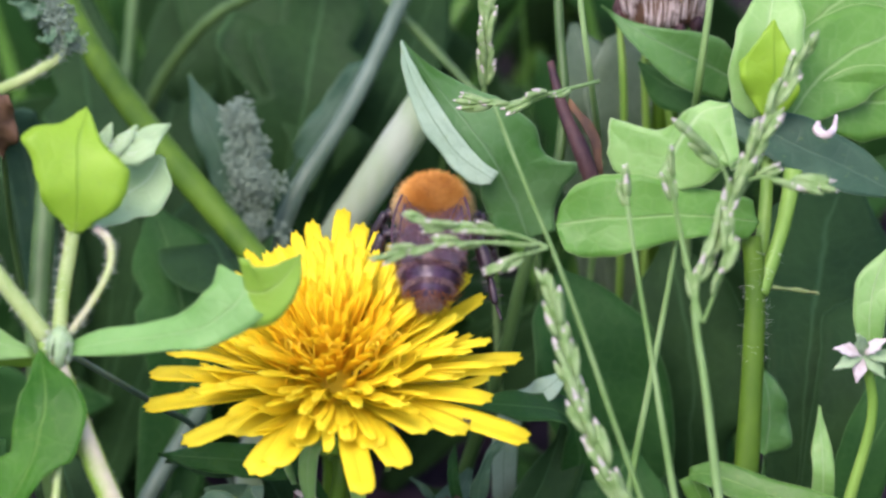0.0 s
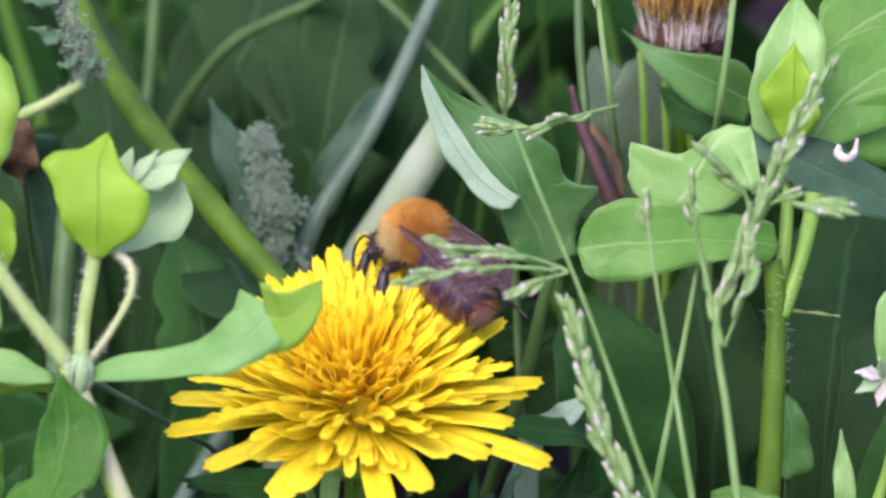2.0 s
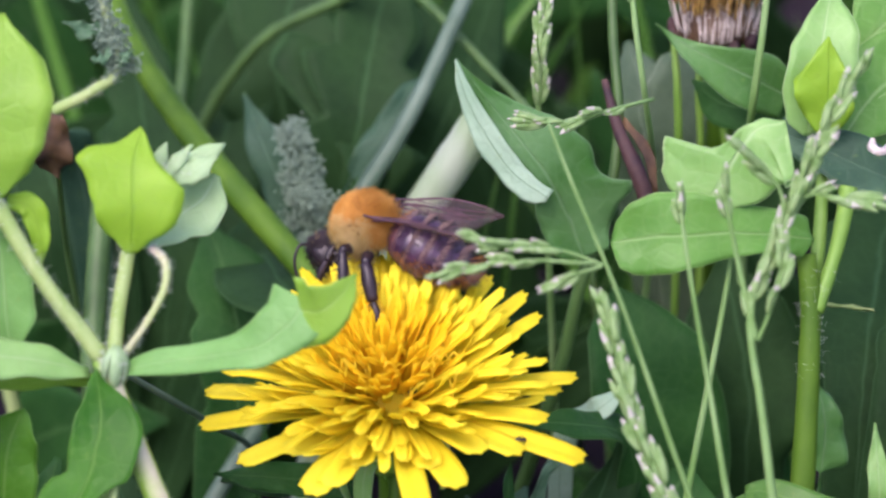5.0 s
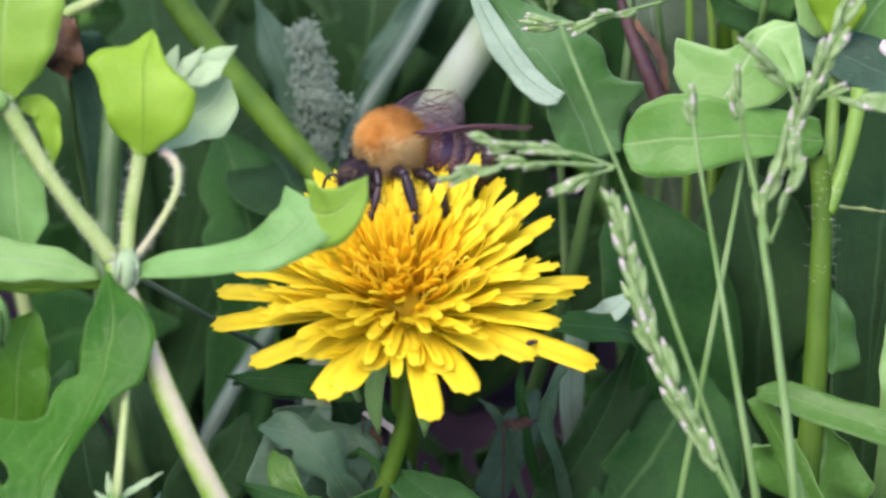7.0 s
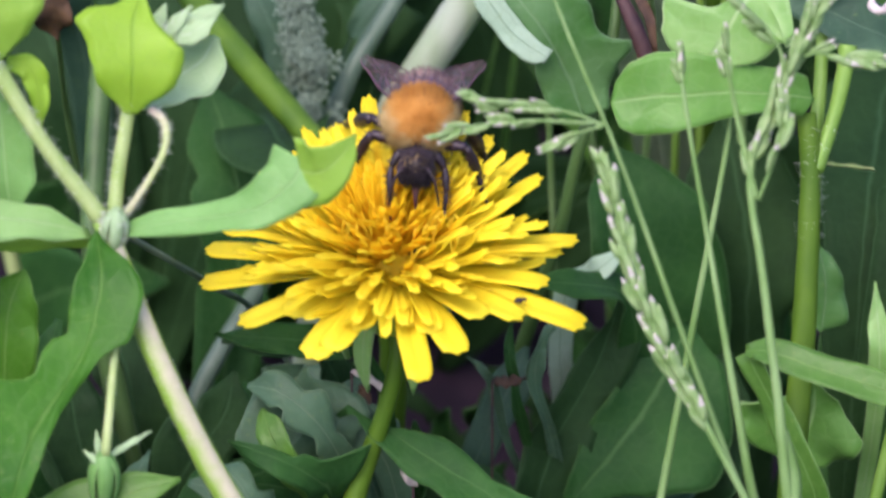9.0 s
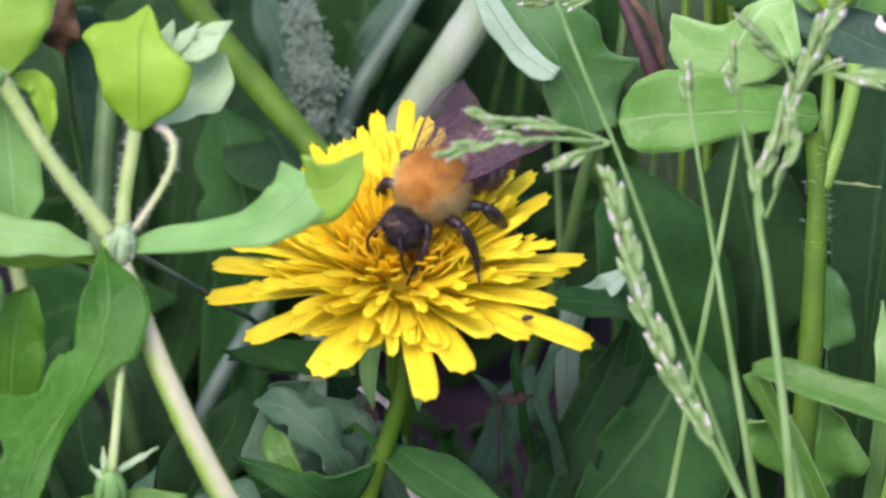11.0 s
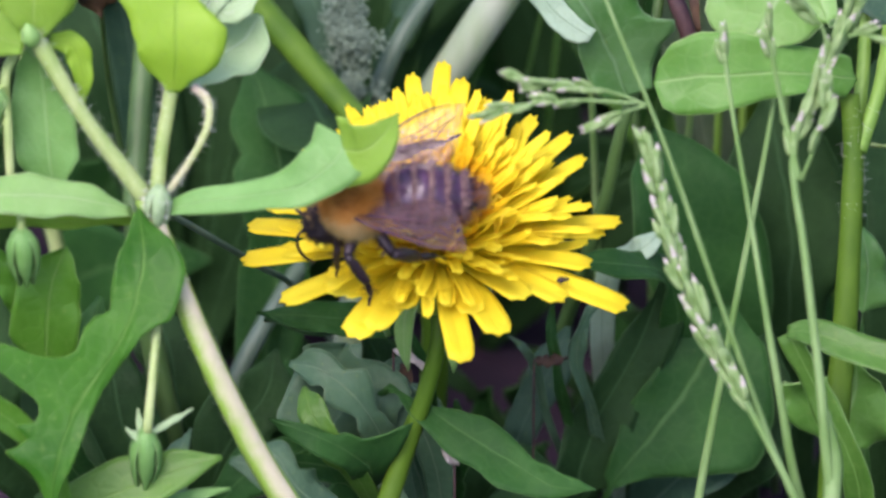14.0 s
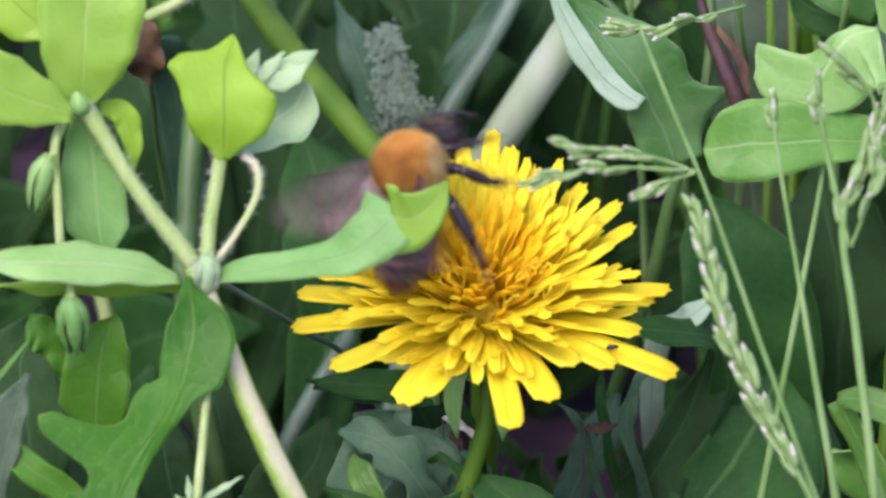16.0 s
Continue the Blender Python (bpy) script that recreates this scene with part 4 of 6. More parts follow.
    leaf(plant, [(36.1, 16.5, 73.9), (36.6, 17.5, 78.6), (37.5, 20.0, 82.8), (38.4, 24.0, 86.1)], [0.4, 1.5, 2.3, 2.4, 2.6, 2.7, 2.9, 3.0, 3.0, 3.0, 3.0, 3.0, 2.8, 2.5, 2.2, 1.9, 1.6, 1.2, 0.9, 0.5, 0.1], CHICK, right=[0.1, 1.4, 1.9, 2.5, 3.0, 3.5, 3.6, 3.6, 3.7, 3.8, 3.9, 3.8, 3.6, 3.4, 3.3, 2.9, 2.4, 2.0, 1.4, 0.8, 0.1], n=36, face=(0, -0.95, 0.25), fold=0.2)
    leaf(plant, [(37.7, 15.0, 74.4), (37.9, 15.5, 79.7), (37.8, 17.0, 84.3)], [0.3, 1.0, 1.6, 2.3, 2.7, 2.9, 3.2, 3.4, 3.4, 2.9, 2.4, 1.8, 1.2, 0.6, 0.1], CHICK_LIT, right=[0.1, 0.9, 1.7, 2.0, 2.3, 2.5, 2.3, 2.1, 2.0, 1.7, 1.4, 1.0, 0.7, 0.3, 0.1], n=30, face=(0, -0.95, 0.3))
    leaf(plant, [(39.0, 18.2, 71.5), (42.1, 22.3, 74.5), (46.6, 25.7, 76.5), (53.4, 28.8, 78.0)], [0.8, 3.4, 4.8, 4.2, 0.3], CHICK_FAR, face=(0.1, -0.75, 0.65))
    leaf(plant, [(40.0, 20.1, 70.8), (44.4, 22.1, 72.2), (50.0, 23.2, 72.2), (55.5, 23.6, 70.8)], [0.8, 2.6, 3.8, 3.2, 0.3], CHICK_FAR, face=(0, -0.9, 0.3))
    leaf(plant, [(41.3, 28.3, 77.0), (44.7, 30.5, 78.9), (48.6, 32.5, 80.4), (53.5, 33.4, 81.8)], [0.8, 4.0, 5.0, 4.0, 0.3], CHICK_FAR, face=(0, -0.75, 0.65))
    leaf(plant, [(33.3, 18.2, 73.6), (38.1, 16.3, 72.2), (43.5, 15.1, 70.1), (50.7, 14.2, 66.6)], [1.4, 2.2, 2.8, 2.6, 0.4], BLUISH, face=(0, -0.7, 0.7))
    v, f, u = tube([(42.2, 14.3, 74.8), (42.1, 13.9, 74.1), (42.8, 12.8, 74.1), (43.6, 13.8, 74.0), (44.0, 15.5, 74.8)], [0.2, 0.5, 0.45, 0.35, 0.15], 6, 14)
    part("sepal", mesh_of("sepal", v, f, WHITE), plant, "curled white sepal")
    leaf(plant, [(47.3, 3.7, 54.4), (47.2, 5.0, 58.7), (47.7, 6.6, 61.5), (49.0, 8.2, 64.3)], [0.8, 1.6, 1.8, 0.2], CHICK, face=(-0.2, -0.9, 0.3))
    # a faded white flower at the side
    for i in range(7):
        a = i * 0.9
        c = Vector((46.4, 0.7, 57.1))
        w = Vector((math.cos(a) * 1.0, -0.35, math.sin(a) * 0.85))
        leaf(plant, [c, c + w * 1.7, c + w * 3.2], [0.4, 0.7, 0.1], WHITE if i % 2 else CHICK_PALE, "sepal", n=8, cols=4)
    stem(plant, [(46.5, 1.5, 56.6), (47.5, 0.7, 51.2), (45.3, -1.6, 41.2), base], [0.5, 0.5, 0.6, 0.7], STEM, "flower_stalk")
    leaf(plant, [(42.9, 13.9, 56.1), (40.2, 15.0, 55.9), (37.5, 15.1, 56.1)], [0.1, 0.18, 0.1], STEM_LIGHT, "tendril", n=8, cols=4)


chickweed_far()


def goosefoot():
    plant = tagged(empty("goosefoot", (0.9, 27.2, 0.0)), "goosefoot with a waxy arrow-shaped leaf and a mealy flower spike", "weed")
    base = (0.9, 27.2, 0.0)
    root = (14.6, 20.4, 55.4)
    stem(plant, [base, (13.0, 20.3, 47.1), root, (17.3, 23.4, 62.6), (18.3, 27.6, 69.8), (17.8, 32.3, 76.0), (17.5, 38.5, 84.6)], [0.8, 0.7, 0.6, 0.55, 0.5, 0.5, 0.45], STEM_SHADED)
    # Silver paints the sky light on this half; the other half is darker.
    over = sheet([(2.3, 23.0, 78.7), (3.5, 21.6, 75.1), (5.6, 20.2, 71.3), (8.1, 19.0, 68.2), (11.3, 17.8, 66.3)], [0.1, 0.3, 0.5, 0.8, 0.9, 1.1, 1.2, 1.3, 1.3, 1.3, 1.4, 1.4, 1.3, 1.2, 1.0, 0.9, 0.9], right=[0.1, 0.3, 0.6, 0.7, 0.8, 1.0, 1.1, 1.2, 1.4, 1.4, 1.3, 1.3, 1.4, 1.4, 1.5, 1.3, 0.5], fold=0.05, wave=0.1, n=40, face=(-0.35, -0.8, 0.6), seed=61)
    part("leaf_half", mesh_of("leaf_half", over[0], over[1], SILVER, over[2]), plant, "silvery half of the folded arrow-shaped leaf, sky light put in its colour")
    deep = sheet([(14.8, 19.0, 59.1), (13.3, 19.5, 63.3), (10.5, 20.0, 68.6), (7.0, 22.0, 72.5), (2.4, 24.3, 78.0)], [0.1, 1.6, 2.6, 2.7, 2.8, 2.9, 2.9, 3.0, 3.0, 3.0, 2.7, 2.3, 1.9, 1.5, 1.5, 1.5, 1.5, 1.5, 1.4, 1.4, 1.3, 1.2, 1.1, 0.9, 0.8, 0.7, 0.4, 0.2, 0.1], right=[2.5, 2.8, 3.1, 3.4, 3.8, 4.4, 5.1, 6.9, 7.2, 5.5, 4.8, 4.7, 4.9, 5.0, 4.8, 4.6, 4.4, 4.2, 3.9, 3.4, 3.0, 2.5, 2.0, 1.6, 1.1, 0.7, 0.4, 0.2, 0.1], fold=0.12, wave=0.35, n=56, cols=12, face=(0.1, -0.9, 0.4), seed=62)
    part("leaf_half", mesh_of("leaf_half", deep[0], deep[1], MEALY, deep[2]), plant, "green half of the folded arrow-shaped leaf, darker as turned from the sky")
    leaf(plant, [(11.2, 23.4, 64.5), (12.3, 20.6, 61.6), (12.8, 18.9, 58.8)], [0.6, 1.1, 0.2], CHICK, face=(-0.3, -0.9, 0))
    leaf(plant, [(35.0, 32.0, 70.1), (30.9, 31.6, 72.5), (26.4, 32.1, 74.7), (22.0, 34.4, 76.8)], [2.4, 2.7, 2.9, 3.0, 3.0, 3.0, 3.0, 3.0, 3.0, 2.8, 2.5, 2.3, 2.1, 1.9, 1.5, 1.3, 1.0, 0.7, 0.5, 0.2, 0.1], GOOSE, right=[0.4, 1.8, 2.2, 2.5, 2.9, 2.9, 2.7, 2.6, 2.4, 2.2, 2.0, 1.7, 1.4, 1.1, 0.9, 0.6, 0.4, 0.2, 0.1, 0.1, 0.1], fold=0.3, n=36, face=(-0.1, -0.85, 0.5))
    leaf(plant, [(37.0, 33.8, 66.5), (32.5, 34.2, 67.3), (28.6, 35.5, 67.5), (25.8, 36.6, 69.4)], [1.4, 2.6, 2.2, 0.1], DANDY_SHADED, face=(-0.1, -0.85, 0.5))
    # withered brown branch
    stem(plant, [(16.9, 29.5, 73.1), (18.3, 26.1, 69.3), (20.0, 23.3, 66.4), (21.1, 21.7, 63.6)], [0.35, 0.6, 0.85, 0.8], STEM_BROWN, "withered_branch", "withered brown branch")
    leaf(plant, [(18.6, 27.6, 69.8), (21.1, 25.0, 67.4), (21.8, 23.1, 64.0)], [0.3, 0.55, 0.3], DRY, n=10)


goosefoot()


def flower_clusters(parent, line, count, reach, seed):
    """Tiny mealy buds in loose knots round a stalk."""
    rnd = random.Random(seed)
    path = spline(line, 60)
    shapes = []
    for i in range(count):
        s = rnd.random()
        d = Vector((rnd.gauss(0, 1), rnd.gauss(0, 1), rnd.gauss(0, 0.6))).normalized()
        c = path[int(s * 59)] + d * reach * rnd.uniform(0.2, 1.0) * (1.1 - 0.55 * s)
        for _ in range(34):
            e = Vector((rnd.gauss(0, 1), rnd.gauss(0, 1), rnd.gauss(0, 1)))
            shapes.append(ovoid(c + e * 0.38, e, rnd.uniform(0.25, 0.6), rnd.uniform(0.1, 0.22), 3, 4))
    v, f, u = merged(*shapes)
    return part("flower_spike", mesh_of("flower_spike", v, f, FLUFF), parent, "grey-green mealy clusters", "stuff")


def mealy_spike():
    plant = tagged(empty("goosefoot_spike", (-10.8, 48.5, 0.0)), "grey-green mealy flower spike beside its leaf", "weed")
    line = [(-10.8, 48.5, 0.0), (-9.6, 42.2, 33.0), (-12.1, 41.0, 46.9), (-13.0, 42.6, 53.8), (-14.3, 45.5, 58.8)]
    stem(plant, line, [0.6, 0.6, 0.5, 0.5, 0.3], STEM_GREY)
    flower_clusters(plant, [(-11.5, 40.4, 46.0), (-12.4, 41.8, 52.4), (-13.0, 43.2, 54.8), (-14.4, 45.7, 59.2)], 95, 3.1, 11)
    leaf(plant, [(-14.2, 42.7, 46.0), (-15.3, 45.3, 52.4), (-17.1, 47.6, 56.4), (-19.1, 51.0, 60.3)], [0.8, 1.9, 1.8, 0.2], BLUISH, face=(-0.2, -0.9, 0.4))


mealy_spike()


def upper_left():
    plant = tagged(empty("hairy_weed", (-39.1, 44.3, 0.0)), "hairy grey-green weed with a slanting shoot", "weed")
    base = (-39.1, 44.3, 0.0)
    shoot = [base, (-44.8, 45.7, 55.2), (-38.2, 39.3, 64.1), (-33.9, 38.6, 66.9), (-31.0, 38.8, 69.3), (-32.0, 40.1, 73.5), (-33.3, 42.7, 77.9), (-34.7, 46.9, 85.2)]
    stem(plant, shoot, [0.8, 0.7, 0.6, 0.55, 0.5, 0.45, 0.42, 0.4], STEM_LIGHT)
    stem_hairs(plant, shoot[2:], 0.5, 300, 0.8, 12)
    flower_clusters(plant, shoot[4:], 46, 1.5, 13)
    for a, b, c, w in (((-32.1, 40.0, 73.3), (-34.3, 39.0, 73.6), (-36.4, 38.6, 74.8), 1.2), ((-33.1, 41.8, 76.4), (-35.4, 40.0, 77.3), (-37.7, 40.1, 77.4), 1.4), ((-31.1, 38.2, 70.1), (-30.3, 37.7, 71.3), (-29.5, 38.1, 71.9), 0.7), ((-33.7, 43.8, 79.8), (-36.5, 42.8, 82.2), (-39.2, 42.2, 83.1), 2.0), ((-33.7, 43.2, 78.9), (-31.5, 42.8, 82.2), (-28.6, 42.8, 84.1), 1.8), ((-31.5, 39.0, 71.6), (-32.7, 37.6, 71.1), (-33.8, 37.6, 71.1), 0.7)):
        leaf(plant, [a, b, c], [0.4, w, 0.1], MIST, n=14, cols=6, wave=0.5, lobes=3, depth=0.4)

    leaf(plant, [(-30.2, 40.0, 81.7), (-26.9, 39.0, 79.7), (-23.0, 38.0, 79.6), (-18.2, 38.0, 80.6)], [0.4, 1.3, 1.6, 1.2, 0.1], BLUISH, n=24, wave=0.4, face=(0, -0.7, 0.7))

upper_left()


def dry_leaf():
    plant = tagged(empty("dry_leaf", (-28.1, 37.5, 0.0)), "withered brown leaf hanging on its thin stalk", "leaf")
    stem(plant, [(-28.1, 37.5, 0.0), (-35.7, 24.9, 55.1), (-36.0, 15.8, 71.4), (-36.4, 13.0, 76.6), (-36.3, 11.1, 79.2)], [0.3, 0.3, 0.28, 0.25, 0.2], STEM_SHADED)
    leaf(plant, [(-36.5, 11.2, 79.5), (-36.4, 9.5, 78.5), (-36.0, 8.7, 77.1), (-35.7, 8.8, 75.3), (-35.3, 9.0, 73.5)], [0.6, 1.7, 2.0, 1.8, 1.4, 0.2], DRY, right=[0.6, 1.5, 1.9, 1.9, 1.6, 0.2], wave=0.9, n=30, fold=0.3)


dry_leaf()


def thick_stalks():
    one = tagged(empty("dandelion_stalk", (-4.8, 22.7, 0.0)), "thick olive-green dandelion stalk leaning over", "stalk", "leaning stalks")
    stem(one, [(-37.1, 74.9, 69.7), (-31.2, 59.2, 62.6), (-22.7, 44.3, 56.8), (-12.8, 30.8, 51.3), (-5.9, 22.0, 46.1), (-4.8, 22.7, 0.0)], [1.3, 1.35, 1.45, 1.4, 1.4, 1.4], STEM_OLIVE)
    two = tagged(empty("dandelion_stalk", (-15.5, 41.4, 0.0)), "pale hollow dandelion stalk", "stalk", "leaning stalks")
    stem(two, [(6.2, 46.1, 61.8), (5.4, 46.4, 60.3), (3.6, 46.7, 56.9), (-0.4, 47.2, 49.8), (-3.9, 48.1, 43.3), (-8.5, 47.9, 35.0), (-15.5, 41.4, 0.0)], [1.1, 1.9, 2.0, 2.0, 1.9, 1.8, 1.7], STEM_PALE)
    three = tagged(empty("dandelion_stalk", (-34.5, 17.0, 0.0)), "long grey-green stalk, dimmed for shade", "stalk", "leaning stalks")
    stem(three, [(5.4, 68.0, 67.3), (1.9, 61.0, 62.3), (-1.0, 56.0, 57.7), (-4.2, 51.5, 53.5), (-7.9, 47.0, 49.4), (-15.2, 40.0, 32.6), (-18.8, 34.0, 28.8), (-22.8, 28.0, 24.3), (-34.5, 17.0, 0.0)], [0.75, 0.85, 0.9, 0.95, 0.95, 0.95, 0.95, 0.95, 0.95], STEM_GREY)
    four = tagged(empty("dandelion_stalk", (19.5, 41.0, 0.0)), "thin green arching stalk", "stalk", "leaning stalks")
    stem(four, [(-31.8, 63.2, 0.0), (-25.6, 77.5, 38.2), (-23.7, 78.4, 43.8), (-20.6, 78.0, 49.1), (-17.2, 77.1, 53.6), (-10.3, 75.2, 58.3), (-4.3, 72.8, 62.2), (-0.8, 68.2, 62.2), (3.9, 62.2, 59.7), (9.1, 55.9, 56.8), (14.3, 49.0, 52.9), (19.5, 39.9, 0.0)], [0.7, 0.7, 0.7, 0.65, 0.6, 0.6, 0.55, 0.5, 0.45, 0.45, 0.45, 0.45], STEM_SHADED)
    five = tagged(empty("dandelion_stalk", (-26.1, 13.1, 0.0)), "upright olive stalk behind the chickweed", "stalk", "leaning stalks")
    stem(five, [(-32.6, 39.3, 60.0), (-33.0, 33.9, 54.6), (-33.4, 27.9, 48.3), (-33.6, 22.8, 43.5), (-26.1, 13.1, 0.0)], [1.1, 1.15, 1.2, 1.2, 1.2], STEM_SHADED)
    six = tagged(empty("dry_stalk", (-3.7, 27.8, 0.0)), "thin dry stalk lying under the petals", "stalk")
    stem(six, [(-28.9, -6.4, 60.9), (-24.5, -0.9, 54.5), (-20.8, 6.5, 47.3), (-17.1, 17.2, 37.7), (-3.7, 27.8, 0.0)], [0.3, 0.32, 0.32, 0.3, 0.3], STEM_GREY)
    seven = tagged(empty("dandelion_stalk", (-30.7, 64.2, 0.0)), "thin upright green stalk, its shade put in the colour", "stalk", "leaning stalks")
    stem(seven, [(-26.1, 101.3, 55.4), (-26.5, 89.8, 47.5), (-27.1, 79.6, 41.8), (-30.7, 64.2, 0.0)], [0.55, 0.6, 0.6, 0.7], STEM_SHADED)


thick_stalks()


def spent_head():
    plant = tagged(empty("spent_dandelion", (29.0, 58.9, 0.0)), "withered dandelion head with brown florets and white down", "flower")
    c = Vector((28.2, 41.8, 72.5))
    stem(plant, [c + Vector((0, 2, -3)), (29.0, 43.2, 62.8), (28.3, 45.4, 50.6), (29.0, 58.9, 0.0)], [1.6, 1.4, 1.3, 1.3], STEM_OLIVE)
    v, f, u = ovoid(c + Vector((0, 0.5, -2.5)), (0, 0.1, 1), 8, 4.0, 8, 12, 0.6)
    part("cup", mesh_of("cup", v, f, DRY, u), plant, "dark shrivelled bracts")
    rnd = random.Random(21)

    def brush(count, low, high, length, thick, mat, name, label, seed):
        bases = []
        for _ in range(count):
            a, q = rnd.uniform(0, 6.28), math.sqrt(rnd.random())
            d = Vector((math.cos(a) * q, math.sin(a) * q, 0))
            bases.append((c + d * 4.4 + Vector((0, 0, rnd.uniform(low, high))), d * 0.25 + Vector((0, 0, 1))))
        spikes(bases, length, thick, mat, name, plant, label, 0.12, seed)

    brush(200, -0.5, 1.0, 5.0, 0.09, PAPPUS, "down", "white silky down", 22)
    brush(520, 3.0, 5.5, 8.0, 0.16, SPENT, "withered_tuft", "brownish yellow withered florets", 23)
    for i in range(11):
        a = i * 0.571
        d = Vector((math.cos(a), math.sin(a), 0))
        b = c + d * 3.9
        v, f, u = ovoid(b + Vector((0, 0, -1.4)), d * 0.3 + Vector((0, 0, 1)), 2.2, 0.75, 6, 6)
        part("bract", mesh_of("bract", v, f, STEM_BROWN, u), plant)


spent_head()


def grass_upper():
    a = [(13.7, 39.9, 0.0), (11.4, 33.1, 57.3), (10.5, 30.8, 69.3), (10.7, 31.8, 75.0), (10.9, 38.9, 87.5)]
    grass_stalk("flowering grass with white-flecked spikelets", a[0], [(a, [0.4, 0.35, 0.3, 0.3, 0.2])], [(a, 18, 0.5, 0.98, 1.0)])
    b = [(17.2, 39.9, 0.0), (22.1, 33.1, 57.3), (20.5, 21.0, 76.3), (19.6, 22.2, 82.4), (18.5, 28.2, 92.8)]
    grass_stalk("thin green grass stalk", b[0], [(b, [0.4, 0.35, 0.3, 0.3, 0.2])], [([(21.3, 18.8, 76.6), (16.8, 14.7, 77.5), (12.5, 12.4, 77.5), (9.8, 12.5, 77.7)], 6, 0.2, 0.95, 1.0), (b, 5, 0.8, 0.98, 0.9)])
    c = [(31.7, 39.9, 0.0), (31.3, 35.1, 60.8), (31.4, 27.5, 71.7), (32.4, 29.9, 79.8), (33.5, 35.4, 89.3)]
    grass_stalk("thin green grass stalk", c[0], [(c, [0.5, 0.45, 0.4, 0.35, 0.25])], [])


grass_upper()

# ---- leaves beyond and below the flower ----
def rosette(label, base, leaves):
    plant = tagged(empty("dandelion_rosette", base), label, "weed", "dandelion rosettes")
    for spine, half, mat, more in leaves:
        leaf(plant, [base, *spine], half, mat, **more)
    return plant


rosette("dandelion leaves behind the flower, shade put in their dark green", (-13.4, 57.1, 0.0), [
    ([(-8.7, 64.6, 39.9), (-7.6, 67.3, 48.5), (-6.4, 72.6, 53.8), (-4.1, 81.6, 61.3)], [1.2, 4.5, 7.5, 8.0, 6, 0.4], LEAF_SHADED, dict(lobes=4, depth=0.5, n=36, face=(0.1, -0.8, 0.6))),
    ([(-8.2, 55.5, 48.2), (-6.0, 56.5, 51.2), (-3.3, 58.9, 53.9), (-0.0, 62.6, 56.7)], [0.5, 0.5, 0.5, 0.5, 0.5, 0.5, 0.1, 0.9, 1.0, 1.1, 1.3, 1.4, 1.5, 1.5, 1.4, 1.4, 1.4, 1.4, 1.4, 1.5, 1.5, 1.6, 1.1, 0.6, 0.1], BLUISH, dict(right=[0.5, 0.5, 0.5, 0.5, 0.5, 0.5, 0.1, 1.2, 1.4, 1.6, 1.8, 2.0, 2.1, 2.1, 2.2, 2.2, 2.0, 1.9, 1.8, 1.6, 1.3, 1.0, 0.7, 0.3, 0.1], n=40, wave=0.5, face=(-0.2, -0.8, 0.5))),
    ([(-9.0, 62.0, 39.8), (-7.2, 65.0, 44.9), (-5.8, 70.0, 48.3), (-2.8, 76.0, 51.2), (0.1, 82.0, 54.8)], [0.5, 0.5, 0.5, 0.5, 0.5, 0.5, 2.1, 1.7, 1.4, 1.6, 1.7, 2.1, 2.9, 3.8, 5.8, 7.6, 9.5, 12.0, 11.9, 12.0, 2.4, 1.8, 1.2, 0.9, 0.5, 0.4, 0.8, 1.1, 0.1], LEAF_SHADED, dict(right=[0.5, 0.5, 0.5, 0.5, 0.5, 0.5, 0.4, 2.2, 2.3, 2.4, 2.5, 2.6, 2.7, 2.9, 3.0, 3.2, 3.3, 3.3, 3.3, 3.2, 3.1, 3.0, 2.8, 2.7, 2.6, 2.5, 2.4, 2.1, 0.3], n=70, cols=12, wave=0.5, fold=0.08, face=(0, -0.866, 0.5))),
    ([(-15.1, 81.4, 36.9), (-16.3, 83.8, 45.2), (-15.1, 89.9, 51.7), (-14.0, 95.3, 57.1)], [1.2, 5.0, 7.5, 7.0, 0.4], LEAF_SHADED, dict(lobes=4, depth=0.5, n=36)),
    ([(-1.6, 72.5, 37.6), (1.3, 74.4, 44.8), (4.3, 79.8, 50.1), (7.9, 87.0, 58.6)], [1.2, 3.5, 4.0, 3.5, 0.4], LEAF_SHADED, dict(face=(0.3, -0.8, 0.5))),
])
rosette("lobed leaves at the foot of the stalks, shade put in their colour", (-31.9, 52.3, 0.0), [
    ([(-27.6, 59.6, 39.2), (-29.4, 63.4, 45.8), (-30.8, 70.8, 50.6), (-32.2, 79.7, 58.1)], [1.0, 4.0, 5.5, 4.5, 0.4], LEAF_SHADED, dict(lobes=3, depth=0.4, n=30)),
    ([(-35.7, 56.6, 38.1), (-39.3, 60.1, 44.2), (-41.9, 67.2, 48.4)], [1.0, 4.5, 5.0, 0.4], LEAF_SHADED, {}),
    ([(-23.3, 70.7, 34.4), (-22.2, 78.4, 39.8), (-20.6, 88.6, 45.5), (-20.1, 94.7, 52.0)], [1.0, 3.5, 4.5, 4.0, 0.4], LEAF_SHADED, {}),
    ([(-17.8, 47.9, 43.0), (-15.2, 37.8, 45.4), (-11.1, 29.4, 46.9)], [1.0, 5.0, 6.0, 1.0], LEAF_SHADED, dict(face=(0, -0.6, 0.8))),
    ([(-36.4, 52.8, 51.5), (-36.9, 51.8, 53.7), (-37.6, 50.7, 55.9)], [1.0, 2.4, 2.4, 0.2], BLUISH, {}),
])
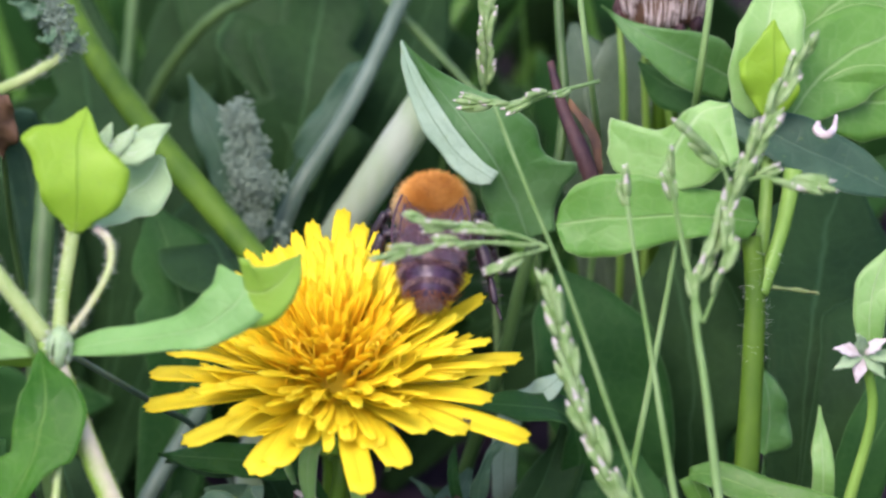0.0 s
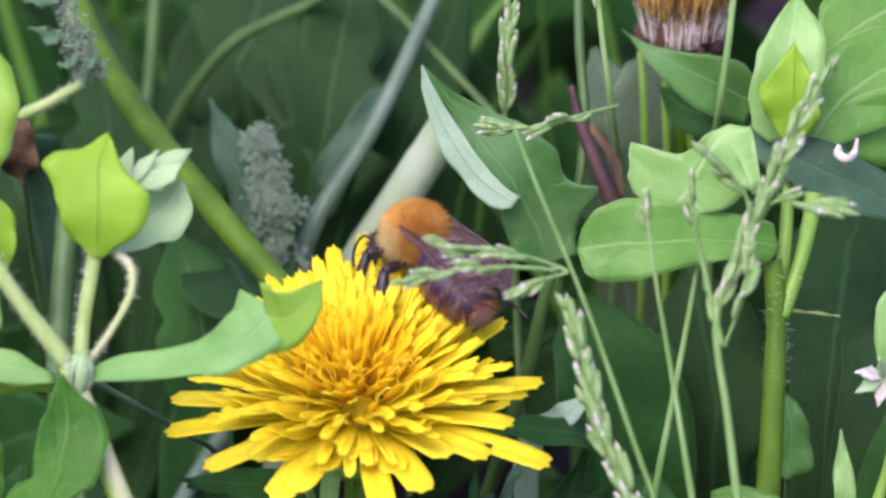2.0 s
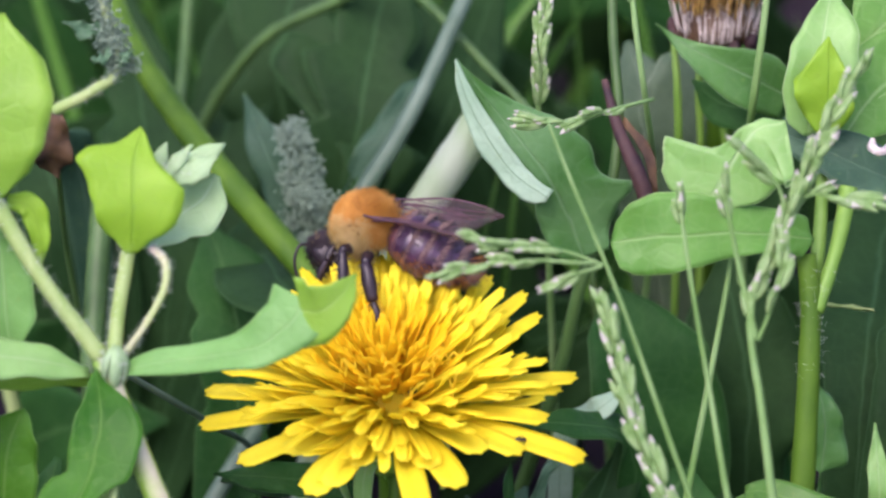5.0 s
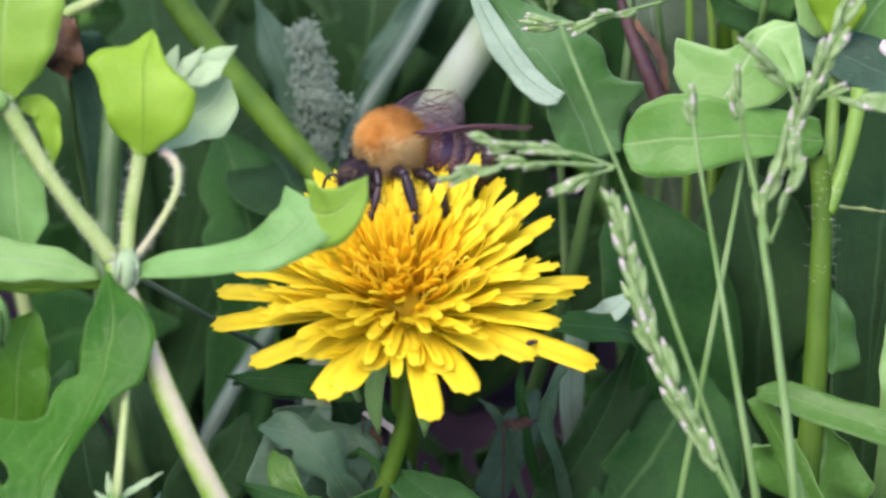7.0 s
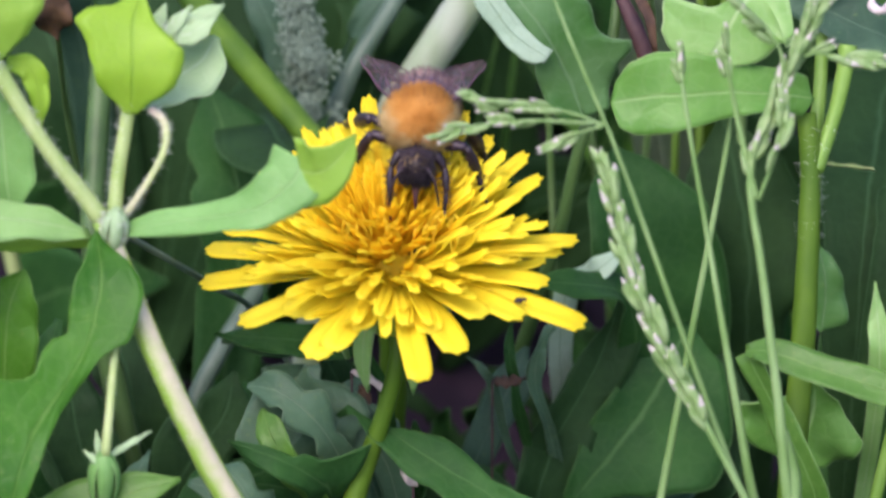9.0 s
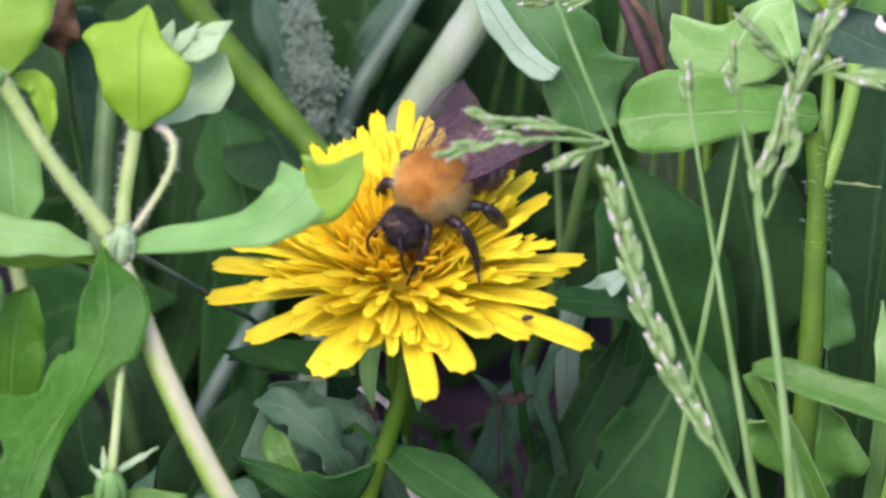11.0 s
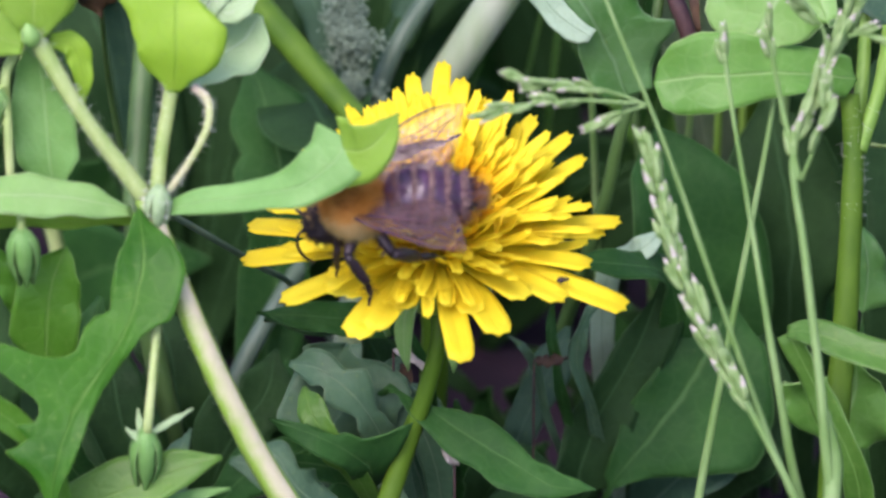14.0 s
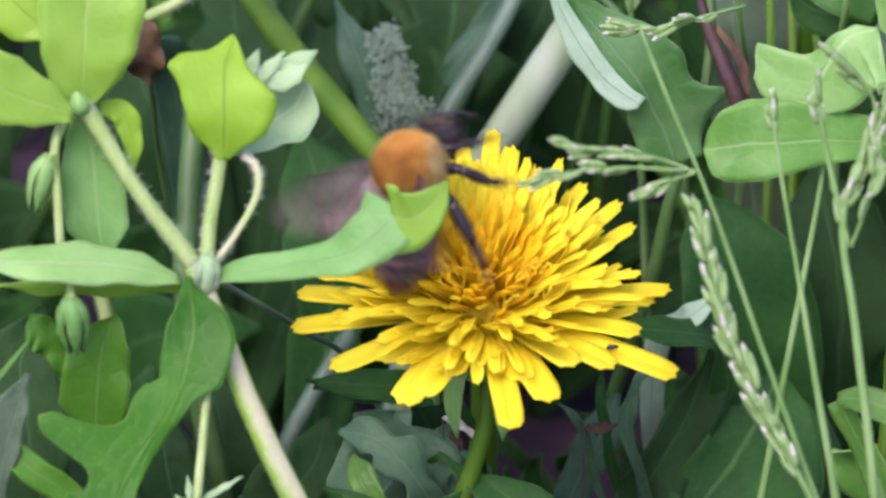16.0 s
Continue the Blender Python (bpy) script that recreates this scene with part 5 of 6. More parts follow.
rosette("broad leaves under the grass seed heads, shade put in their dark green", (15.8, 21.5, 0.0), [
    # This darkest leaf draws the diagonal shadow band beside the next one.
    ([(10.2, 10.0, 19.6), (12.4, 12.0, 26.9), (16.1, 14.7, 33.1), (19.4, 18.0, 42.3)], [0.5, 0.5, 0.5, 0.5, 0.5, 0.5, 0.5, 3.3, 3.0, 2.9, 2.9, 2.9, 3.0, 2.8, 2.6, 2.5, 2.5, 2.4, 2.4, 2.2, 2.0, 1.6, 1.1, 0.5, 0.3, 0.2, 0.1], LEAF_SHADED, dict(right=[0.5, 0.5, 0.5, 0.5, 0.5, 0.5, 0.5, 3.6, 3.6, 3.6, 3.6, 3.6, 3.5, 3.5, 3.3, 3.2, 3.1, 3.1, 3.1, 3.1, 3.2, 3.2, 3.2, 3.2, 2.5, 1.3, 0.1], fold=0.3, n=44, wave=0.5, face=(0.35, -0.8, 0.5))),
    ([(13.6, 9.0, 20.3), (17.7, 11.0, 25.5), (21.7, 14.0, 30.2), (25.6, 18.0, 36.3)], [0.5, 0.5, 0.5, 0.5, 0.5, 0.5, 0.5, 0.2, 1.2, 1.5, 1.9, 2.2, 2.6, 3.0, 3.3, 3.4, 3.4, 3.5, 3.5, 3.6, 3.6, 3.6, 3.7, 3.8, 4.0, 4.1, 3.7, 2.5, 0.1], DANDY_SHADED, dict(right=[0.5, 0.5, 0.5, 0.5, 0.5, 0.5, 0.5, 0.1, 0.8, 1.6, 2.4, 3.4, 4.6, 5.9, 6.9, 7.8, 8.9, 9.6, 9.9, 10.0, 9.5, 9.1, 8.4, 7.5, 6.7, 5.9, 5.1, 2.5, 0.1], fold=0.12, n=46, cols=12, wave=0.6, face=(0.1, -0.8, 0.6))),
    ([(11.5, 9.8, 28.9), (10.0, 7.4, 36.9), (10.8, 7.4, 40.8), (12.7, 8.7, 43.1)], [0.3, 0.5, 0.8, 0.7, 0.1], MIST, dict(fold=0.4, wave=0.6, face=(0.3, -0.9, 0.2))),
    ([(9.0, 9.8, 28.9), (8.1, 6.9, 35.9), (7.5, 6.8, 39.8), (7.7, 8.2, 42.2)], [0.3, 0.6, 0.9, 0.7, 0.1], DANDY_SHADED, dict(fold=0.4, wave=0.6, lobes=2, face=(0.1, -0.9, 0.2))),
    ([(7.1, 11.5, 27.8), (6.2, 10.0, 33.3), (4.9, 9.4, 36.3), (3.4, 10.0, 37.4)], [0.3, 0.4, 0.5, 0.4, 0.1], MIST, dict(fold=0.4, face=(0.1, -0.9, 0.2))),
    ([(21.5, 17.0, 17.5), (24.2, 15.9, 23.6), (27.0, 17.6, 26.5), (29.9, 22.1, 30.3)], [1.2, 6.0, 8.0, 6.0, 0.4], LEAF_SHADED, dict(face=(0, -0.7, 0.7))),
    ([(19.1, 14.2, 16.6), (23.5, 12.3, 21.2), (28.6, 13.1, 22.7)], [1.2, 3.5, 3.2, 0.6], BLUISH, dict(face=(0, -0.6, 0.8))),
    ([(24.6, 24.2, 29.9), (22.3, 26.2, 39.3), (20.0, 28.1, 44.7), (18.3, 32.4, 48.1)], [1.0, 4.5, 6.5, 6.5, 4.5, 0.4], DANDY_SHADED, dict(fold=0.25, n=34, wave=0.5, face=(0.2, -0.85, 0.5))),
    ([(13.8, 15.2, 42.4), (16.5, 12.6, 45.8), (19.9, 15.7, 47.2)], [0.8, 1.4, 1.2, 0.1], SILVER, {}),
    ([(18.8, 12.9, 42.4), (13.7, 8.3, 46.5), (7.6, 6.8, 47.7)], [1.0, 2.0, 1.6, 0.2], DANDY_SHADED, dict(face=(0, -0.5, 0.85))),
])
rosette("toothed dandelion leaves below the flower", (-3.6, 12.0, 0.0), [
    ([(-7.6, -3.0, 39.2), (-3.4, -5.4, 37.7), (0.4, -7.8, 36.2), (4.2, -10.0, 34.9), (7.4, -12.0, 34.0), (11.6, -14.0, 34.8)], [0.5, 0.5, 0.5, 0.5, 0.5, 0.1, 0.1, 0.1, 0.5, 1.0, 1.5, 1.8, 2.2, 2.4, 2.4, 2.3, 2.0, 1.7, 1.4, 1.3, 1.4, 1.5, 1.5, 1.4, 1.1, 0.6, 0.1], DANDY_SHADED, dict(right=[0.5, 0.5, 0.5, 0.5, 0.5, 0.4, 1.1, 1.7, 1.8, 2.0, 2.2, 2.4, 2.5, 2.5, 2.4, 2.6, 3.0, 3.2, 2.9, 2.5, 2.0, 1.6, 1.3, 0.8, 0.5, 0.2, 0.1], fold=0.25, wave=0.5, n=50, face=(0.2, -0.75, 0.6))),
    ([(-9.4, -4.6, 28.9), (-10.4, -8.9, 34.6), (-14.1, -10.3, 38.1), (-19.5, -9.0, 39.6)], [0.5, 0.5, 0.5, 0.5, 0.5, 0.5, 0.5, 0.1, 1.6, 1.8, 2.0, 2.0, 2.0, 1.9, 1.9, 1.8, 1.6, 1.6, 1.6, 1.7, 1.7, 1.8, 1.7, 1.6, 1.4, 1.2, 0.9, 0.4, 0.1], DANDY_SHADED, dict(right=[0.5, 0.5, 0.5, 0.5, 0.5, 0.5, 0.5, 0.1, 1.1, 1.2, 1.3, 1.5, 2.1, 3.9, 6.2, 3.9, 2.6, 1.8, 1.7, 1.5, 0.7, 0.7, 0.7, 0.7, 0.7, 0.5, 0.4, 0.3, 0.1], fold=0.1, wave=0.4, n=54, cols=10, face=(0, -0.85, 0.5))),
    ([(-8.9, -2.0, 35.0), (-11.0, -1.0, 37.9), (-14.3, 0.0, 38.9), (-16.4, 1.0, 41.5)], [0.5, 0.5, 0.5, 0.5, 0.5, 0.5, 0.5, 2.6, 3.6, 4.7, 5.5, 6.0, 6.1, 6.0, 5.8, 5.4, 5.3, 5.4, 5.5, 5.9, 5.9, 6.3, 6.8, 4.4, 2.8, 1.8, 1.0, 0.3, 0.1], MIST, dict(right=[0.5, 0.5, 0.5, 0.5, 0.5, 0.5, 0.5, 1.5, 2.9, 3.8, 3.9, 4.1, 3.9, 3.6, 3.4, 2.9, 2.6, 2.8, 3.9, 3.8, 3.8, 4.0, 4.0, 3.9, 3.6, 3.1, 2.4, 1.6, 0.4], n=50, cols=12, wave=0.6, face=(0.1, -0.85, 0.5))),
    ([(-7.7, 2.0, 43.4), (-12.6, 2.0, 44.0), (-17.0, 2.0, 44.4), (-20.9, 2.0, 44.7)], [0.5, 0.5, 0.5, 0.5, 0.5, 0.5, 1.5, 1.6, 1.7, 1.6, 1.6, 1.7, 1.6, 1.5, 1.5, 1.4, 1.3, 1.2, 1.0, 0.7, 0.5, 0.2, 0.1], DANDY_SHADED, dict(right=[0.5, 0.5, 0.5, 0.5, 0.5, 0.5, 1.6, 1.5, 1.5, 1.6, 1.7, 1.7, 1.7, 1.6, 1.5, 1.4, 1.3, 1.1, 0.9, 0.7, 0.4, 0.2, 0.1], n=40, wave=0.4, face=(0, -0.8, 0.6))),
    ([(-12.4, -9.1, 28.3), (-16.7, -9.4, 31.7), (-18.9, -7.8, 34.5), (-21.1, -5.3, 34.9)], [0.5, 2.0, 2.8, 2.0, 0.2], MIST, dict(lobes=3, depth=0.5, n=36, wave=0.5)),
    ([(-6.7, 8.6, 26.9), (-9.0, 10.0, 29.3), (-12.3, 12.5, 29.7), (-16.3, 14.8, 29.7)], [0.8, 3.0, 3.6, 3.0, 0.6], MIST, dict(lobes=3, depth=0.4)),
    ([(-8.9, 5.5, 25.6), (-13.3, 5.0, 28.6), (-18.9, 5.5, 29.6)], [0.8, 2.6, 3.0, 0.3], DANDY_SHADED, dict(lobes=3, depth=0.4, face=(0, -0.6, 0.8))),
    ([(-11.1, 11.9, 36.6), (-15.4, 7.2, 40.5), (-20.3, 5.6, 41.8)], [1.0, 2.4, 2.0, 0.2], LEAF_SHADED, dict(face=(0, -0.4, 0.9))),
    ([(-2.3, 5.0, 24.6), (-1.2, 3.0, 29.2), (-1.7, 3.5, 34.0)], [0.8, 2.0, 1.6, 0.2], DANDY_SHADED, {}),
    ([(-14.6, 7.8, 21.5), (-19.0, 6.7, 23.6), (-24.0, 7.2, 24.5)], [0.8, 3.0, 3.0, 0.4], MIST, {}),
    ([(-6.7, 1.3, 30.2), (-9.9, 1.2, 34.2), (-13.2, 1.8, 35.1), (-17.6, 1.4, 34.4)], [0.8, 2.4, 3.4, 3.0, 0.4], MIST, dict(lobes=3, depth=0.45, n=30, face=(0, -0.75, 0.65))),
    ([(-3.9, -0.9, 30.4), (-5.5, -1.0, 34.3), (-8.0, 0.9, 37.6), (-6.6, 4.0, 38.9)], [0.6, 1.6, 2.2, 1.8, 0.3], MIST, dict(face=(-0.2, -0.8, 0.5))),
    ([(-11.0, -2.0, 28.5), (-14.2, -4.9, 31.6), (-18.5, -6.3, 33.1)], [0.6, 2.2, 2.4, 0.3], DANDY_SHADED, dict(lobes=2, depth=0.4)),
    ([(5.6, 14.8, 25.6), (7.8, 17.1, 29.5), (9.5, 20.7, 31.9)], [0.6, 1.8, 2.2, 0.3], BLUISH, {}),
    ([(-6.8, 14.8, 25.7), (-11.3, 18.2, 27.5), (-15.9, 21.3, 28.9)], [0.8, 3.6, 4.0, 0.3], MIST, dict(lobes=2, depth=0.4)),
    ([(-15.8, 13.1, 22.8), (-18.1, 16.8, 25.1), (-18.8, 22.5, 26.9)], [0.8, 2.4, 2.6, 0.2], DANDY_SHADED, dict(lobes=2)),
    ([(3.3, 8.1, 22.0), (5.5, 5.3, 21.1), (7.7, 1.9, 19.3)], [0.8, 4.0, 4.0, 0.3], LEAF_SHADED, {}),
    ([(-6.2, 5.3, 21.1), (-11.2, 3.6, 22.2), (-15.6, 1.1, 21.9)], [0.8, 4.0, 4.0, 0.3], DANDY_SHADED, dict(lobes=3, depth=0.4)),
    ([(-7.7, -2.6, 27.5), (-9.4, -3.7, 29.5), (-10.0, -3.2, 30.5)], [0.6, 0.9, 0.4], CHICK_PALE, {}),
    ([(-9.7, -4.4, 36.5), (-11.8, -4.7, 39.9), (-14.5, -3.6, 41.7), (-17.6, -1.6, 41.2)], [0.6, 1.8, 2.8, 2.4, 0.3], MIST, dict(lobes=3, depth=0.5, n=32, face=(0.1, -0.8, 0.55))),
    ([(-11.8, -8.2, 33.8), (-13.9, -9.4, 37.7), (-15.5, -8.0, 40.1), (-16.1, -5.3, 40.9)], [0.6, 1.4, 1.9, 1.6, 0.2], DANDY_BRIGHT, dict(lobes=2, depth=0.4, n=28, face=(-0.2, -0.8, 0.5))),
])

def withered_bits():
    """Dry scraps caught among the low leaves."""
    for mat, label, line, half in (
            (PAPPUS, "pale dry grass scrap caught on a leaf", [(-7.7, 0.0, 41.7), (-6.1, -1.0, 41.6), (-4.2, -2.0, 40.4)], [0.1, 0.35, 0.4, 0.1]),
            (DRY, "small brown withered leaf on the ground", [(-7.2, 1.0, 36.8), (-6.6, 1.0, 38.1), (-6.9, 1.5, 39.3)], [0.3, 0.9, 0.7, 0.2]),
            (PAPPUS, "pinkish dry bud scale between the leaves", [(-1.8, -6.0, 32.6), (-2.2, -6.0, 34.5), (-2.8, -5.5, 36.2)], [0.3, 0.9, 0.9, 0.3]),
            (DRY, "brown withered leaf tip under the petals", [(5.9, 6.0, 37.0), (7.3, 6.0, 36.8), (9.2, 6.0, 37.3)], [0.2, 0.6, 0.6, 0.1])):
        scrap = tagged(empty("dry_scrap", (line[0][0], line[0][1], 0.0)), label, "leaf", "dry scraps")
        stem(scrap, [(line[0][0], line[0][1], -1.0), (line[0][0], line[0][1] + 0.4, line[0][2] * 0.5), line[0]], [0.12, 0.12, 0.12], STEM_BROWN, "stalk", sides=5, n=6)
        leaf(scrap, line, half, mat, "blade", n=14, cols=6, wave=0.4, fold=0.3)


withered_bits()


rosette("leaves at the foot of the broad-leaved weed", (40.2, 10.3, 0.0), [
    ([(35.0, 1.5, 30.5), (36.0, 1.3, 33.5), (37.0, 1.2, 36.8), (36.9, 1.0, 40.0)], [0.5, 0.5, 0.5, 0.5, 0.5, 0.5, 0.5, 1.8, 4.5, 5.5, 6.1, 6.3, 6.4, 6.5, 6.8, 7.0, 6.8, 6.5, 6.4, 6.7, 7.2, 7.2, 7.2, 2.5, 2.0, 1.6, 0.4], CHICK_FAR, dict(right=[0.5, 0.5, 0.5, 0.5, 0.5, 0.5, 0.5, 0.4, 2.4, 3.3, 3.5, 3.8, 4.2, 4.7, 5.0, 5.3, 5.4, 5.6, 4.4, 3.3, 2.7, 2.4, 2.1, 1.5, 1.0, 0.6, 0.1], n=44, cols=12, wave=0.6, face=(0, -0.8, 0.55))),
    ([(38.0, 10.0, 40.1), (38.3, 10.7, 43.2), (38.1, 11.7, 46.5), (37.3, 13.0, 48.5)], [0.5, 0.5, 0.5, 0.5, 0.5, 0.5, 0.1, 0.8, 1.0, 1.2, 1.4, 1.5, 1.6, 1.8, 1.9, 1.8, 1.7, 1.6, 1.4, 1.2, 1.0, 0.8, 0.5, 0.3, 0.1], GOOSE, dict(right=[0.5, 0.5, 0.5, 0.5, 0.5, 0.5, 0.1, 1.9, 2.3, 2.3, 2.3, 2.3, 2.2, 2.1, 2.0, 1.9, 1.7, 1.5, 1.3, 1.2, 1.1, 0.8, 0.5, 0.3, 0.1], n=40, wave=0.4, face=(0.2, -0.9, 0.4))),
    ([(43.0, 0.1, 40.1), (43.0, 0.0, 44.0), (42.8, 1.6, 46.8), (42.6, 3.3, 49.7)], [0.5, 1.1, 1.0, 0.1], CHICK, dict(face=(0, -0.95, 0.2))),
    ([(48.1, 17.6, 42.5), (49.9, 22.1, 46.3), (52.5, 28.9, 50.1)], [0.8, 5.0, 6.0, 0.4], LEAF_SHADED, {}),
    ([(42.7, 21.0, 44.3), (43.3, 24.9, 47.2), (44.9, 34.1, 51.1), (47.5, 42.8, 54.1)], [0.8, 4.0, 6.0, 6.5, 1.0], LEAF_SHADED, {}),
    ([(49.3, 10.8, 42.7), (51.5, 12.4, 45.5), (53.9, 15.8, 47.4)], [0.8, 3.0, 3.4, 0.4], DANDY_SHADED, {}),
])


rosette("broad leaves behind the grass and the olive stem, darkened for shade", (34.0, 34.0, 0.0), [
    ([(31.9, 31.0, 28.9), (32.1, 33.0, 35.7), (30.9, 36.0, 41.9), (29.5, 40.0, 47.5)], [1.0, 3.5, 6.0, 6.5, 5.0, 0.6], LEAF_SHADED, dict(n=40, cols=10, wave=0.6, fold=0.12, face=(0, -0.866, 0.5))),
    ([(44.2, 38.0, 24.7), (43.5, 41.0, 31.0), (42.7, 44.0, 36.7), (41.6, 48.0, 41.7)], [1.0, 3.0, 4.6, 4.8, 3.6, 0.5], LEAF_SHADED, dict(n=40, cols=10, wave=0.6, fold=0.12, face=(-0.1, -0.866, 0.5))),
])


rosette("leaves under the chickweed, shade put in their dim colour", (-25.9, 18.7, 0.0), [
    ([(-27.8, 19.0, 16.9), (-29.5, 20.1, 22.8), (-30.6, 23.0, 27.8), (-32.4, 26.9, 30.6)], [1.0, 3.4, 5.0, 4.4, 0.3], LEAF_SHADED, dict(lobes=3, depth=0.4, n=34)),
    ([(-32.0, 11.4, 19.7), (-34.7, 12.2, 25.1), (-35.8, 14.7, 29.5), (-35.7, 19.0, 32.8)], [1.0, 2.8, 3.8, 3.0, 0.3], LEAF_SHADED, dict(n=30, face=(0.2, -0.85, 0.4))),
    ([(-26.5, 12.2, 17.1), (-24.1, 13.3, 23.1), (-20.8, 15.6, 27.0), (-19.7, 19.5, 29.8)], [1.0, 3.2, 4.6, 3.8, 0.3], LEAF_SHADED, dict(lobes=3, depth=0.35, n=34, face=(0.1, -0.85, 0.45))),
    ([(-25.1, 6.6, 19.4), (-22.2, 6.6, 23.4), (-18.9, 7.4, 24.9), (-15.0, 9.4, 24.3)], [0.8, 2.2, 3.0, 2.4, 0.2], DANDY_SHADED, dict(lobes=3, depth=0.4, n=34)),
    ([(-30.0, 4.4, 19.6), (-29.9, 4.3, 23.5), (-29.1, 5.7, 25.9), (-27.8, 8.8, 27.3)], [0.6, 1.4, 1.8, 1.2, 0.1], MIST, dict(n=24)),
    ([(-20.1, 35.3, 29.2), (-19.4, 37.6, 37.2), (-20.6, 42.0, 42.7), (-23.0, 48.0, 47.2)], [1.0, 4.0, 5.4, 5.0, 0.4], DANDY_SHADED, dict(lobes=3, depth=0.3, n=36, face=(0.1, -0.85, 0.45))),
    ([(-47.2, 2.0, 32.3), (-48.2, 4.0, 38.9), (-48.8, 7.0, 43.4), (-46.7, 11.0, 47.5)], [1.0, 3.4, 4.6, 4.2, 0.4], LEAF_SHADED, dict(n=34, wave=0.5, face=(0.1, -0.866, 0.5))),
    ([(-39.9, 0.0, 33.6), (-37.6, 2.0, 40.1), (-36.0, 5.0, 44.7)], [1.0, 2.6, 3.2, 0.4], DANDY_SHADED, dict(n=30, lobes=3, depth=0.35, face=(0, -0.866, 0.5))),
    ([(-37.3, 4.9, 20.5), (-41.7, 7.7, 25.3), (-45.2, 11.6, 28.1), (-48.1, 16.1, 31.9)], [1.0, 3.4, 4.6, 4.0, 0.3], LEAF_SHADED, dict(n=30)),
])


def folded_blade():
    plant = tagged(empty("bent_grass", (34.6, -7.9, 0.0)), "wide grass blade bent sharply over", "grass")
    leaf(plant, [(34.6, -7.9, 0.0), (36.2, -15.3, 37.5), (33.0, -12.7, 44.0), (29.7, -10.3, 50.1)], [1.3, 1.5, 1.5, 1.2], BLADE, "blade", face=(-0.5, -0.8, 0.2))
    leaf(plant, [(29.6, -10.3, 50.1), (31.0, -11.1, 50.7), (35.9, -13.7, 50.3), (44.3, -15.9, 48.5), (52.1, -18.3, 46.3)], [0.5, 1.3, 1.6, 1.7, 1.2], BLADE, "blade", face=(0, -0.6, 0.8), fold=0.25)


folded_blade()


rosette("ashen drooping leaves behind the grass stems", (30.4, 49.6, 0.0), [
    ([(26.9, 49.3, 53.5), (27.4, 49.6, 57.9), (28.5, 51.6, 61.4), (29.8, 55.4, 63.9)], [1.0, 5.0, 6.5, 6.0, 0.6], ASHEN, dict(face=(0, -0.95, 0.2))),
    ([(21.2, 49.3, 53.4), (21.7, 49.6, 57.9), (21.1, 53.7, 60.9), (20.0, 57.2, 63.0)], [1.0, 2.6, 3.2, 2.4, 0.4], ASHEN, dict(face=(0.2, -0.95, 0.2))),
])


def upright_stalks():
    a = tagged(empty("grass_shoot", (24.2, 42.7, 0.0)), "thin upright green grass shoots", "grass", "grass shoots")
    stem(a, [(24.2, 42.7, 0.0), (24.8, 41.4, 59.7), (24.6, 42.4, 65.5), (24.1, 45.5, 70.9)], [0.4, 0.4, 0.38, 0.3], STEM)
    b = tagged(empty("grass_shoot", (27.1, 42.7, 0.0)), "thin upright green grass shoots", "grass", "grass shoots")
    stem(b, [(27.1, 42.7, 0.0), (27.1, 42.3, 59.2), (26.8, 43.3, 65.0), (27.0, 45.9, 69.5)], [0.4, 0.4, 0.38, 0.3], STEM)
    c = tagged(empty("grass_shoot", (29.4, 42.7, 0.0)), "thin upright green grass shoots", "grass", "grass shoots")
    stem(c, [(29.4, 42.7, 0.0), (29.5, 41.4, 59.7), (28.8, 41.9, 64.5), (28.4, 44.7, 69.4)], [0.4, 0.4, 0.38, 0.3], STEM)


upright_stalks()


def undergrowth():
    """Low leaves of many weeds that close the gaps behind, one mass that nobody could count."""
    rnd = random.Random(31)
    for mat, count, label in ((LEAF_SHADED, 120, "low leaves of many weeds, dimmed for shade"), (DANDY_SHADED, 60, "low green leaves of many weeds")):
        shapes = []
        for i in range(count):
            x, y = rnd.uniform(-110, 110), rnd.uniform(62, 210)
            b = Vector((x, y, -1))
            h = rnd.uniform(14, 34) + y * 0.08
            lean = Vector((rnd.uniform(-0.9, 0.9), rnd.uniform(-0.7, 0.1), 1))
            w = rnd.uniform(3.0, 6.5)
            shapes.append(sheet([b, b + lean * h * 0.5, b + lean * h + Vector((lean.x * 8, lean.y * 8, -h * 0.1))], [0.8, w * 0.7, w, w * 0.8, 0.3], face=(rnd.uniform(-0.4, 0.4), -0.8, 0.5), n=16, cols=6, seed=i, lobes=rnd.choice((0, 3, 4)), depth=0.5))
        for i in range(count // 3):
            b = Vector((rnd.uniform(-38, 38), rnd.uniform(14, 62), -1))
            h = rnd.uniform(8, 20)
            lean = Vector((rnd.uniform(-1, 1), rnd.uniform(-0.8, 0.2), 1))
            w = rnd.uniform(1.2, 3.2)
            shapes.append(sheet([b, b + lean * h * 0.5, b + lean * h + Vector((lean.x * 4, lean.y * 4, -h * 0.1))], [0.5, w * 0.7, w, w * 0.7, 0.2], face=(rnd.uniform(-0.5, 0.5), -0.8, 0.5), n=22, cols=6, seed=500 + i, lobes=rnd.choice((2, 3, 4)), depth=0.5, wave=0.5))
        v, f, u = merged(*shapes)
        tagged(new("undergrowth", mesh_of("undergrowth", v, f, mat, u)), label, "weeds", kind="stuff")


undergrowth()


def grass_cover():
    """The sward round the weeds: tall blades close by, unseen shading ones in front, a mown lawn beyond."""
    rnd = random.Random(77)
    verts, faces, uvs = [], [], []

    def blade(b, h, w):
        lean = Vector((rnd.uniform(-0.5, 0.5), rnd.uniform(-0.5, 0.35), 1))
